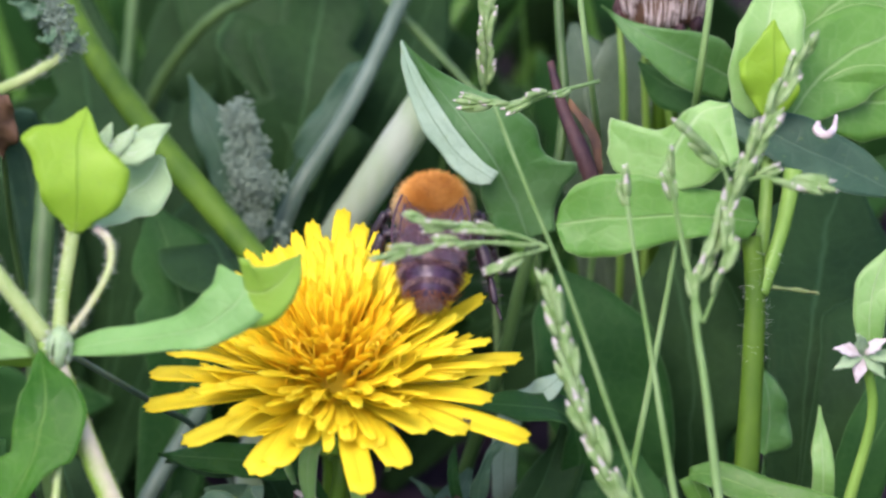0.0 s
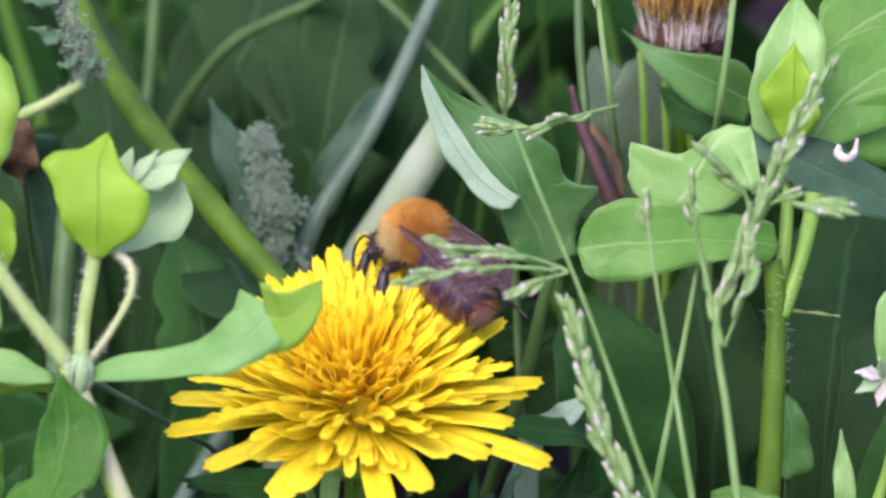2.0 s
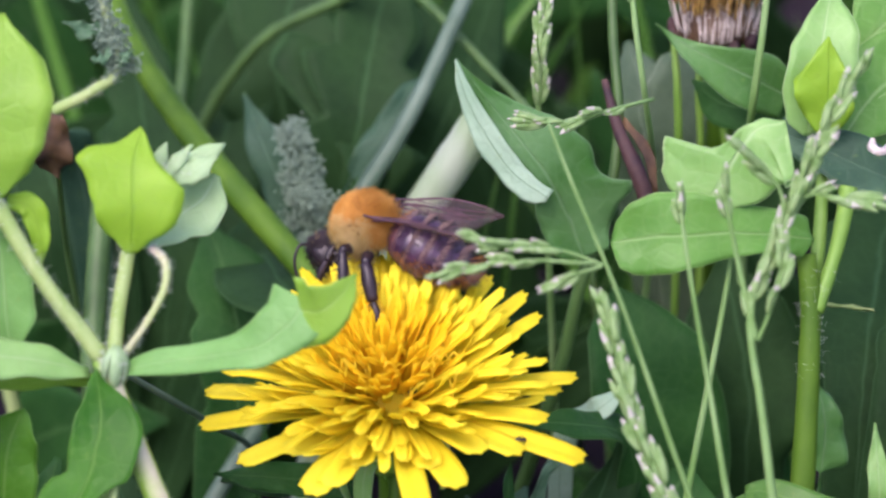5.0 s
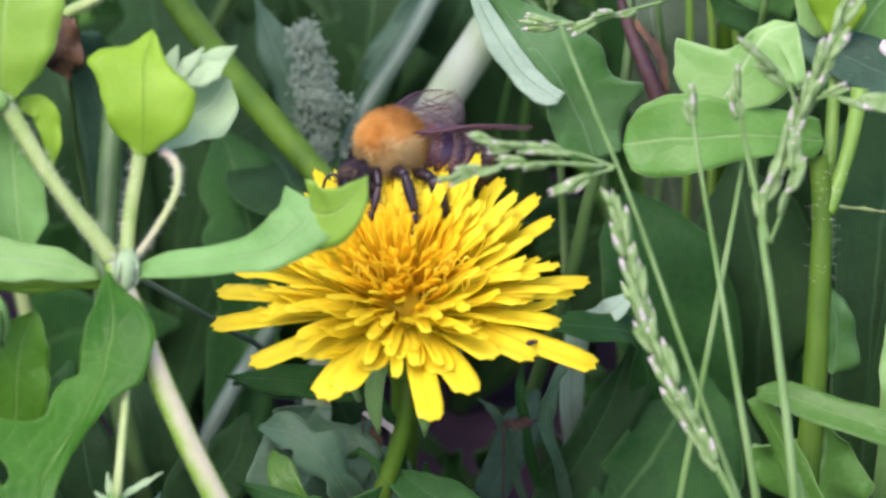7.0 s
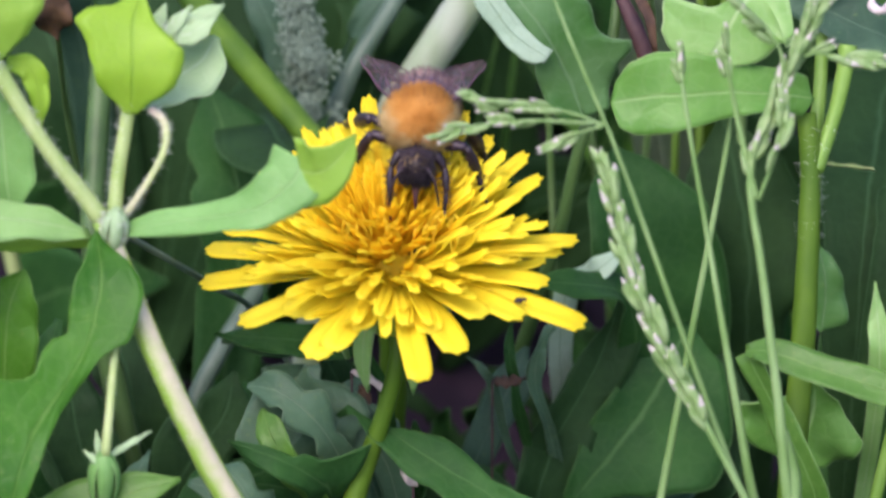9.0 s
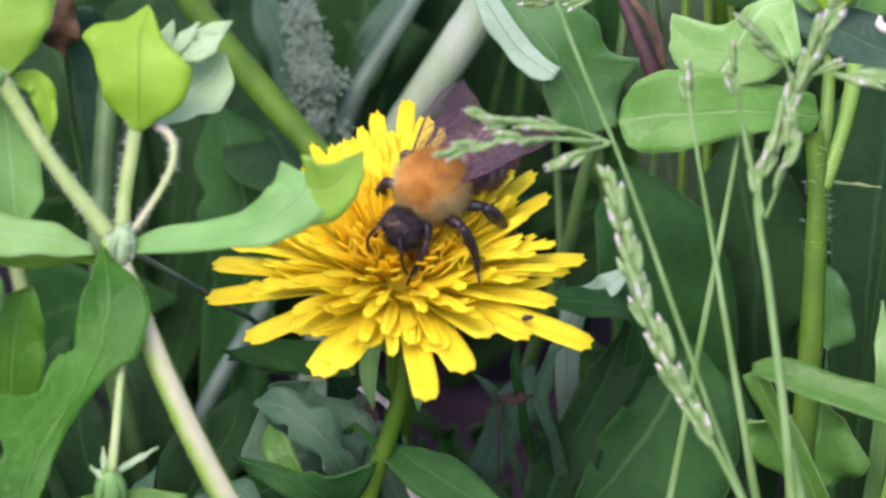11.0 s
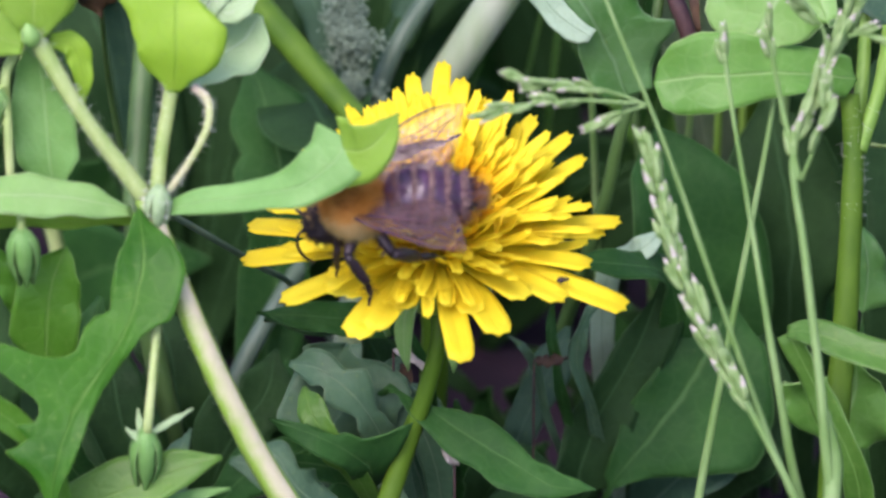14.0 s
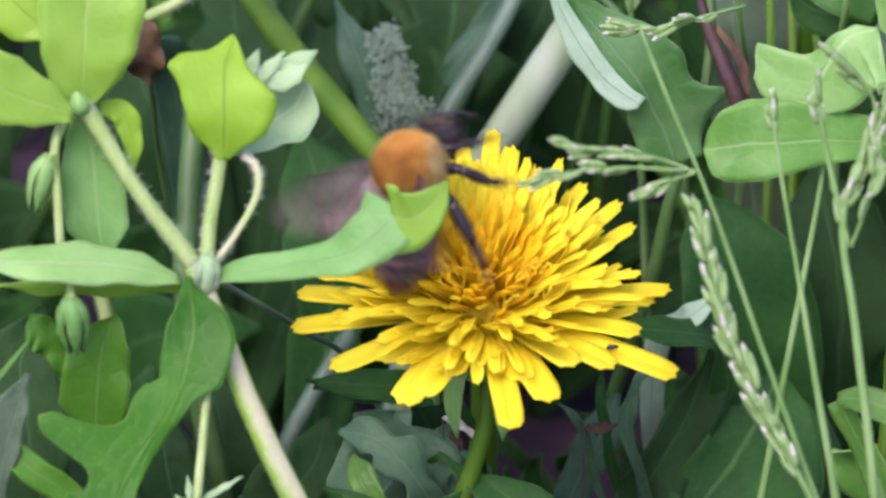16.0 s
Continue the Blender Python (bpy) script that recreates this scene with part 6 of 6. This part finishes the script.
        side = Vector((rnd.uniform(-1, 1), rnd.uniform(-1, 1), 0)).normalized()
        k = len(verts)
        for s, q in ((0.0, 1.0), (0.45, 0.9), (0.8, 0.6)):
            c = b + lean * h * s + Vector((lean.x, lean.y, -0.4)) * h * 0.25 * s * s
            verts.extend((c - side * w * q, c + Vector((side.y, -side.x, 0)) * w * 0.3 * q, c + side * w * q))
            uvs.extend(((0.0, s), (0.5, s), (1.0, s)))
        verts.append(b + lean * h + Vector((lean.x, lean.y, -0.4)) * h * 0.25)
        uvs.append((0.5, 1.0))
        for r in (0, 3):
            faces.extend(((k + r, k + r + 1, k + r + 4, k + r + 3), (k + r + 1, k + r + 2, k + r + 5, k + r + 4)))
        faces.extend(((k + 6, k + 7, k + 9), (k + 7, k + 8, k + 9)))

    for i in range(2600):
        x, y = rnd.uniform(-330, 330), rnd.uniform(-60, 420)
        if y < 75 and abs(x) < 75:
            continue
        blade(Vector((x, y, -1)), rnd.uniform(25, 70), 1.25)
    # Added below the line of sight, to keep low sky light off the weeds.
    for i in range(1500):
        blade(Vector((rnd.uniform(-110, 110), rnd.uniform(-230, -50), -1)), rnd.uniform(20, 42), 1.25)
    for i in range(42000):
        r, a = 250 + 3200 * rnd.random() ** 1.5, rnd.uniform(0, 6.283)
        x, y = r * math.cos(a), 100 + r * math.sin(a)
        if abs(x) < 330 and -60 < y < 420:
            continue
        blade(Vector((x, y, -1)), rnd.uniform(18, 40) * (1 + r / 3000), 1.3 + r / 900)
    ob = new("grass", mesh_of("grass", verts, faces, BLADE, uvs))
    tagged(ob, "dense green lawn grass around the weeds, with unseen shading blades in front", "grass", kind="stuff")


grass_cover()

# ---- the bumblebee ----
# In the bee's own space: x ahead, y to its left, z up, from the middle of the thorax.
def shell(name, centre, radii, mat, tilt=0.0, taper=0.0, n=12, sides=18, bands=None):
    verts, faces, slots = [], [], []
    q = Matrix.Rotation(radians(tilt), 3, "Y")
    for i in range(n + 1):
        a = math.pi * i / n
        for k in range(sides):
            b = 2 * math.pi * k / sides
            x = math.cos(a)
            r = math.sin(a) * (1 + taper * x)
            p = Vector((x * radii[0], r * math.cos(b) * radii[1], r * math.sin(b) * radii[2]))
            if bands:
                p.yz *= 1 + 0.05 * ((3.4 * (1 - x)) % 1.0 - 0.5)
            verts.append(q @ p + Vector(centre))
    for i in range(n):
        for k in range(sides):
            a, b = i * sides + k, i * sides + (k + 1) % sides
            faces.append((a, b, b + sides, a + sides))
            slots.append(bands(i / n) if bands else 0)
    return mesh_of(name, verts, faces, mat, None, slots)


def fur(name, parent, centre, radii, count, length, mat, keep, tilt=0.0, taper=0.0, thick=0.05, seed=1, sweep=(-0.35, 0, 0), label="", jitter=0.4):
    """Hair on an ellipsoid, where keep(x, y, z) of the unit sphere allows it."""
    rnd = random.Random(seed)
    q = Matrix.Rotation(radians(tilt), 3, "Y")
    bases = []
    while len(bases) < count:
        d = Vector((rnd.gauss(0, 1), rnd.gauss(0, 1), rnd.gauss(0, 1))).normalized()
        if not keep(d.x, d.y + rnd.uniform(-0.1, 0.1), d.z + rnd.uniform(-0.1, 0.1)):
            continue
        g = 1 + taper * d.x
        p = Vector((d.x * radii[0], d.y * radii[1] * g, d.z * radii[2] * g)) * 0.97
        nrm = Vector((d.x / radii[0], d.y / radii[1], d.z / radii[2])).normalized()
        bases.append((q @ p + Vector(centre), q @ nrm))
    ob = spikes(bases, length, thick, mat, name, parent, label, jitter, seed, sweep)
    ob.matrix_parent_inverse = Matrix()
    return ob


def own(name, me, parent, label="", place=None):
    ob = new(name, me)
    ob.parent = parent
    if place is not None:
        ob.matrix_basis = place
    return tagged(ob, label)


def leg_mesh(name, joints, radii):
    shapes = []
    for i in range(len(joints) - 1):
        a, b = Vector(joints[i]), Vector(joints[i + 1])
        m = a.lerp(b, 0.5) + Vector((0, 0, 0.08))
        shapes.append(tube([a, m, b], [radii[i] * 0.75, radii[i] * 1.1, radii[i] * 0.8], 7, 7, 0.05, i))
    rnd = random.Random(len(name))
    v, f, u = merged(*shapes)
    for _ in range(110):
        i = rnd.randrange(0, max(1, len(joints) - 2))
        a, b = Vector(joints[i]), Vector(joints[i + 1])
        p = a.lerp(b, rnd.random())
        d = (b - a).normalized().orthogonal()
        d = Matrix.Rotation(rnd.uniform(0, 6.28), 3, (b - a).normalized()) @ d
        k = len(v)
        v += [p + d * radii[i] * 0.7 + (b - a).normalized() * 0.04, p + d * radii[i] * 0.7 - (b - a).normalized() * 0.04, p + d * (radii[i] + 0.35) + (b - a).normalized() * 0.15]
        f.append((k, k + 1, k + 2))
    return mesh_of(name, v, f, CUTICLE)


def wing_mesh(name, length, width, seed):
    """A rounded wing along -x from its hinge, with raised veins."""
    rnd = random.Random(seed)
    n, cols = 16, 8
    verts, faces, uvs = [], [], []
    for i in range(n + 1):
        s = i / n
        w = width * (0.12 + 0.88 * math.sin(min(1.0, s * 0.62 + 0.12) * math.pi) ** 0.8)
        w *= math.sqrt(max(0.03, 1 - max(0.0, (s - 0.6) / 0.4) ** 2.4))
        for k in range(cols + 1):
            u = k / cols
            y = (0.25 * w) - u * w
            z = 0.12 * math.sin(s * 9 + u * 4 + seed) + 0.2 * math.sin(u * 22 + 2 * s) * (0.3 + s) + 0.35 * math.sin(s * 2.4)
            verts.append((-length * s - 0.7 * (1 - (2 * u - 0.8) ** 2) * s * s, y, z))
            uvs.append((s, u))
    for i in range(n):
        for k in range(cols):
            a = i * (cols + 1) + k
            faces.append((a, a + 1, a + cols + 2, a + cols + 1))
    v, f, u = tube([verts[i * (cols + 1)] for i in (0, 4, 8, 12, 15)], [0.14, 0.12, 0.1, 0.08, 0.04], 5, 14)
    extra = [tube([verts[i * (cols + 1) + k] for i, k in path], [0.06, 0.05, 0.05, 0.03], 4, 10) for path in
             (((0, 1), (5, 3), (10, 4), (14, 3)), ((1, 2), (5, 5), (9, 7), (11, 7)), ((6, 3), (7, 5), (9, 6), (12, 6)), ((4, 0), (8, 2), (11, 2), (14, 2)), ((8, 2), (9, 3), (9, 4), (10, 5)), ((10, 1), (11, 3), (12, 4), (13, 5)), ((2, 1), (6, 2), (10, 3), (15, 4)))]
    tv, tf, tu = merged((v, f, u), *extra)
    base = len(verts)
    faces2 = faces + [tuple(q + base for q in poly) for poly in tf]
    return mesh_of(name, verts + tv, faces2, [WING, CUTICLE_BROWN], uvs + tu, [0] * len(faces) + [1] * len(tf))


def bumblebee():
    """Thorax, head, abdomen, four wings and six legs, each with its own fur."""
    bee = tagged(new("bumblebee"), "carder bumblebee with orange fur and dark legs, feeding on the dandelion", "bee")
    bee.empty_display_size = 0.004
    thorax = own("thorax", shell("thorax", (0, 0, 0), (2.4, 2.55, 2.3), FUR_RUST), bee)
    fur("fur", thorax, (0, 0, 0), (2.4, 2.55, 2.3), 7600, 1.55, FUR_ORANGE, lambda x, y, z: z > -0.15 - 0.3 * (x < -0.4) and not (abs(y) > 0.68 and z < 0.35 and x > -0.35), label="dense foxy orange fur", thick=0.055, jitter=0.6)
    fur("fur", thorax, (0, 0, 0), (2.4, 2.55, 2.3), 900, 1.25, FUR_RUST, lambda x, y, z: z > 0.75 + 0.3 * abs(x), label="dark patch in the middle of the back", thick=0.055, seed=9)
    fur("fur", thorax, (0, 0, 0), (2.4, 2.55, 2.3), 3000, 1.75, FUR_PALE, lambda x, y, z: (z < 0.0 and abs(y) > 0.2 or abs(y) > 0.6 and z < 0.4) and x > -0.45 and z > -0.95, label="pale buff fur on the sides", thick=0.055, seed=2)
    head = own("head", shell("head", (3.9, 0, -2.2), (1.4, 1.8, 1.85), CUTICLE, 35), bee, "black head")
    fur("fur", head, (3.9, 0, -2.2), (1.4, 1.8, 1.85), 1700, 1.0, FUR_BLACK, lambda x, y, z: abs(y) < 0.75, 35, label="short black hair", seed=3, sweep=(0, 0, 0))
    fur("fur", head, (4.0, 0, -1.7), (1.0, 1.2, 1.2), 90, 0.8, FUR_PALE, lambda x, y, z: z > 0.6 and x > -0.3, 35, seed=4, sweep=(0, 0, 0))
    for s in (1, -1):
        own("eye", shell("eye", (4.15, 1.38 * s, -2.25), (0.75, 0.5, 1.25), CUTICLE, 30), head, "glossy dark eye")
        v, f, u = tube([(5.0, 0.5 * s, -1.7), (5.6, 0.9 * s, -0.9), (6.1, 1.3 * s, -0.7), (6.7, 1.9 * s, -1.6), (6.9, 2.2 * s, -3.2), (6.6, 2.3 * s, -4.6)], [0.13, 0.13, 0.15, 0.15, 0.15, 0.1], 6, 18)
        own("antenna", mesh_of("antenna", v, f, CUTICLE), head)
    v, f, u = tube([(4.6, 0, -3.6), (4.9, 0, -4.6), (4.8, 0, -5.9), (4.5, 0, -7.2)], [0.42, 0.3, 0.18, 0.1], 7, 12)
    own("tongue", mesh_of("tongue", v, f, CUTICLE_BROWN), head, "brown tongue")
    c, r = (-7.2, 0, -1.4), (4.7, 3.05, 2.75)
    rings = 3.0   # hair bands, counted from the waist

    def phase(x):
        return (rings * (1 - x)) % 1.0

    abdomen = own("abdomen", shell("abdomen", c, r, [SKIN, CUTICLE_BROWN], -20, 0.16, 48, 28, lambda s: 1 if phase(math.cos(math.pi * s)) > 0.72 else 0), bee, "dark banded abdomen")
    fur("fur", abdomen, c, r, 900, 0.6, FUR_BLACK, lambda x, y, z: phase(x) < 0.66, -20, 0.16, seed=5, sweep=(-0.9, 0, 0.1), label="dark hair in bands", jitter=0.3)
    fur("fur", abdomen, c, r, 2100, 0.7, FUR_GREY, lambda x, y, z: phase(x) > 0.72 and x < 0.85, -20, 0.16, seed=6, sweep=(-0.8, 0, 0.1), label="pale greyish hair in bands", jitter=0.3)
    fur("fur", abdomen, c, r, 650, 0.9, FUR_RUST, lambda x, y, z: (x > 0.72 and z > -0.2) or z < -0.1 and abs(y) > 0.6, -20, 0.16, seed=7, sweep=(-0.6, 0, 0), label="rusty hair at waist, flanks and tail", jitter=0.35)
    fur("fur", abdomen, c, r, 420, 1.15, FUR_RUST, lambda x, y, z: x < -0.4 and (z < 0.2 or x < -0.8), -20, 0.16, thick=0.03, seed=8, sweep=(-0.7, 0, 0.1), label="fine tawny hair round the tail", jitter=0.45)
    legs, wings = [], []
    for s in (1, -1):
        for name, length, width, seed, hinge, turn, share in (("forewing", 11.0, 5.4 * s, 3, (-1.2, 2.3 * s, 1.7), (14 * s, 6), 1.0), ("hindwing", 7.6, 3.6 * s, 5, (-1.8, 2.1 * s, 1.35), (12 * s, 5), 0.5)):
            wing = own(name, wing_mesh(name, length, width, seed), bee, "smoky translucent wing")
            wings.append((wing, Vector(hinge) * MM, turn, -s * share))
        front = [(1.9, 1.4 * s, -1.9), (2.5, 2.5 * s, -3.4), (3.3, 2.7 * s, -5.6), (3.7, 2.5 * s, -7.2), (4.2, 2.6 * s, -8.2)]
        mid = [(0.2, 1.8 * s, -2.1), (0.6, 4.6 * s, -1.6), (-0.2, 5.9 * s, -4.9), (0.0, 6.4 * s, -6.6), (0.5, 7.1 * s, -7.5)]
        rear = [(-1.6, 1.8 * s, -2.1), (-3.0, 4.6 * s, -1.1), (-6.2, 6.2 * s, -3.4), (-8.3, 7.0 * s, -4.9), (-9.9, 7.8 * s, -5.5)]
        if s > 0:   # held closer to the body
            rear = [(-1.6, 1.8, -2.1), (-2.6, 4.6, -1.9), (-4.3, 5.6, -5.0), (-5.6, 6.1, -7.0), (-6.4, 6.7, -8.2)]
        for joints, radii in ((front, [0.42, 0.36, 0.24, 0.13]), (mid, [0.55, 0.52, 0.32, 0.16]), (rear, [0.55, 0.68, 0.38, 0.16])):
            hip = Vector(joints[0])
            moved = [Vector(j) - hip for j in joints]
            legs.append((own("leg", leg_mesh("leg", moved, radii), bee, "black hairy leg", Matrix.Translation(hip * MM)), hip * MM))
    return bee, head, legs, wings


BEE, BEE_HEAD, LEGS, WINGS = bumblebee()


def motions():
    """The bee turns round on the flower, treading; the flower head tips under its weight."""
    walk(BEE, [
        (0, pose(0.00541, 0.00839, 0.06877, 0.8, -8.7, 88.0)),
        (0.5, pose(0.00562, 0.00848, 0.06764, 1.1, 1.3, 86.0)),
        (1, pose(0.00577, 0.00992, 0.06828, 0.6, -3.5, 81.7)),
        (1.5, pose(0.00513, 0.00928, 0.06856, -1.2, -5.2, 95.4)),
        (2, pose(0.00149, 0.00862, 0.06822, 8.8, -5.3, 126.5)),
        (2.5, pose(0.00053, 0.00862, 0.06855, 12.1, 3.8, 132.2)),
        (3, pose(0.00117, 0.01003, 0.06918, 11.0, 2.0, 120.3)),
        (3.2, pose(0.00072, 0.00923, 0.06919, 8.6, -20.6, 132.2)),
        (5.3, pose(-0.00692, 0.00819, 0.06849, 12.8, 0.3, 161.0)),
        (5.5, pose(-0.00502, 0.01088, 0.06833, 13.3, -1.5, 154.6)),
        (6, pose(-0.00590, 0.00662, 0.06814, 8.0, -10.6, 191.7)),
        (6.5, pose(-0.00568, 0.00431, 0.06802, 11.6, -12.5, 203.0)),
        (7, pose(-0.00531, 0.00602, 0.06806, 9.0, -15.3, 212.3)),
        (7.5, pose(-0.00691, 0.00296, 0.06816, 9.6, -4.0, 212.1)),
        (8, pose(-0.00391, 0.00200, 0.06834, 6.9, -2.8, 236.5)),
        (8.5, pose(-0.00325, -0.00035, 0.06844, 7.2, -2.8, 243.4)),
        (9, pose(-0.00106, 0.00044, 0.06894, -1.2, -2.5, 265.8)),
        (9.2, pose(-0.00106, -0.00156, 0.06856, -1.4, -1.2, 263.6)),
        (11.3, pose(-0.00080, -0.00543, 0.06620, -11.2, 7.0, 230.0)),
        (11.5, pose(-0.00003, -0.00669, 0.06602, -12.5, 5.4, 239.0)),
        (11.8, pose(0.00045, -0.00929, 0.06593, -18.2, 13.3, 231.5)),
        (12, pose(-0.00051, -0.01043, 0.06685, -15.9, 9.0, 234.1)),
        (12.3, pose(-0.00431, -0.01090, 0.06544, -26.4, 18.0, 204.3)),
        (12.5, pose(-0.00407, -0.01041, 0.06581, -29.4, 4.0, 197.0)),
        (12.8, pose(-0.00698, -0.00957, 0.06627, -21.3, 3.5, 179.5)),
        (13, pose(-0.00661, -0.00906, 0.06650, -18.4, 1.1, 181.9)),
        (13.5, pose(-0.00573, -0.00705, 0.06593, -27.7, -5.3, 200.5)),
        (14, pose(-0.01138, -0.01252, 0.06547, -31.1, 14.9, 173.5)),
        (14.2, pose(-0.00775, -0.00986, 0.06767, -32.7, -13.2, 190.8)),
        (14.4, pose(-0.01082, -0.00958, 0.06602, -33.8, -4.9, 191.1)),
        (14.5, pose(-0.01197, -0.00927, 0.06549, -33.8, -2.4, 177.3)),
        (14.6, pose(-0.01185, -0.00869, 0.06558, -31.7, -1.8, 186.3)),
        (14.7, pose(-0.01238, -0.00883, 0.06457, -29.5, 0.8, 186.8)),
        (14.9, pose(-0.01290, -0.00671, 0.06649, -24.6, -6.2, 185.4)),
        (15, pose(-0.01280, -0.00547, 0.06799, -22.1, -18.5, 158.8)),
        (15.1, pose(-0.01287, -0.00617, 0.06734, -20.2, -27.7, 164.6)),
        (15.3, pose(-0.01357, -0.00723, 0.06708, -15.5, -9.7, 139.3)),
        (15.5, pose(-0.01504, -0.00748, 0.06828, -11.2, -0.7, 129.4)),
        (15.7, pose(-0.01612, -0.00645, 0.06748, -5.6, -0.8, 135.6)),
        (15.8, pose(-0.01382, -0.00531, 0.06890, -2.5, -14.2, 127.4)),
        (15.9, pose(-0.01329, -0.00444, 0.06995, -0.3, -39.0, 128.5)),
        (16, pose(-0.01050, -0.00329, 0.07166, -10.0, -62.5, 59.4)),
    ])
    walk(FLOWER, [(t, HEAD_POSE @ pose(0, 0, 0, tip, lean, 0)) for t, tip, lean in
                  ((0, -2, -1.2), (3.2, -2, -1.2), (7, 0, 0), (9.2, 1, 0.2), (11.3, 1.5, 0.8), (14, 1.5, 0.8), (16, 1, 1.0))])
    walk(BEE_HEAD, [(t, pose(0, 0, 0, 0, nod, 0)) for t, nod in ((0, 40), (0.5, 38), (1, 37), (1.5, 35), (2, 23), (2.5, 22), (3, 29), (3.2, 16), (5.3, 20), (5.5, 19), (6, 28), (6.5, 37), (7, 26), (7.5, 37), (8, 21), (8.5, 19), (9, 13), (9.2, 14), (11.3, 12), (11.5, 3), (12, 9), (12.5, 8), (13, 9), (13.5, 8), (14, 13), (14.5, 20), (15, 30), (15.5, 30), (16, 22))])
    for wing, hinge, turn, share in WINGS:
        walk(wing, [(t, Matrix.Translation(hinge) @ pose(0, 0, 0, turn[0], turn[1] + rise, share * (near if share < 0 else off))) for t, near, off, rise in
                    ((0, 2, 2, -2), (1, 2, 2, -2), (2, 2, 2, -15), (3.2, 3, 3, -16), (5.3, 13, 13, -4), (6, 17, 17, 0), (7, 22, 22, 0), (8, 22, 22, -4), (9.2, 14, 20, -13), (11.3, 18, 18, -5), (12.5, 30, 24, -7), (13.5, 30, 26, -7), (14, 30, 26, -7), (14.5, 30, 28, -6), (15, 48, 8, -8), (15.5, 58, 10, -13), (15.8, 54, 20, -5), (16, 52, 50, 15))])
    for i, (leg, hip) in enumerate(LEGS):
        rows = []
        for k in range(33):
            t = k * 0.5
            a = math.sin(k * 1.9 + i * 2.1) * 9
            b = math.cos(k * 1.3 + i * 1.7) * 7
            tuck = -38 * max(0.0, min(1.0, (t - 11) / 1.5, (15.5 - t) / 1.0)) if i == 2 else 0.0
            rows.append((t, Matrix.Translation(hip) @ pose(0, 0, 0, a * 0.5 + tuck, b * 0.6, a)))
        walk(leg, rows)


motions()
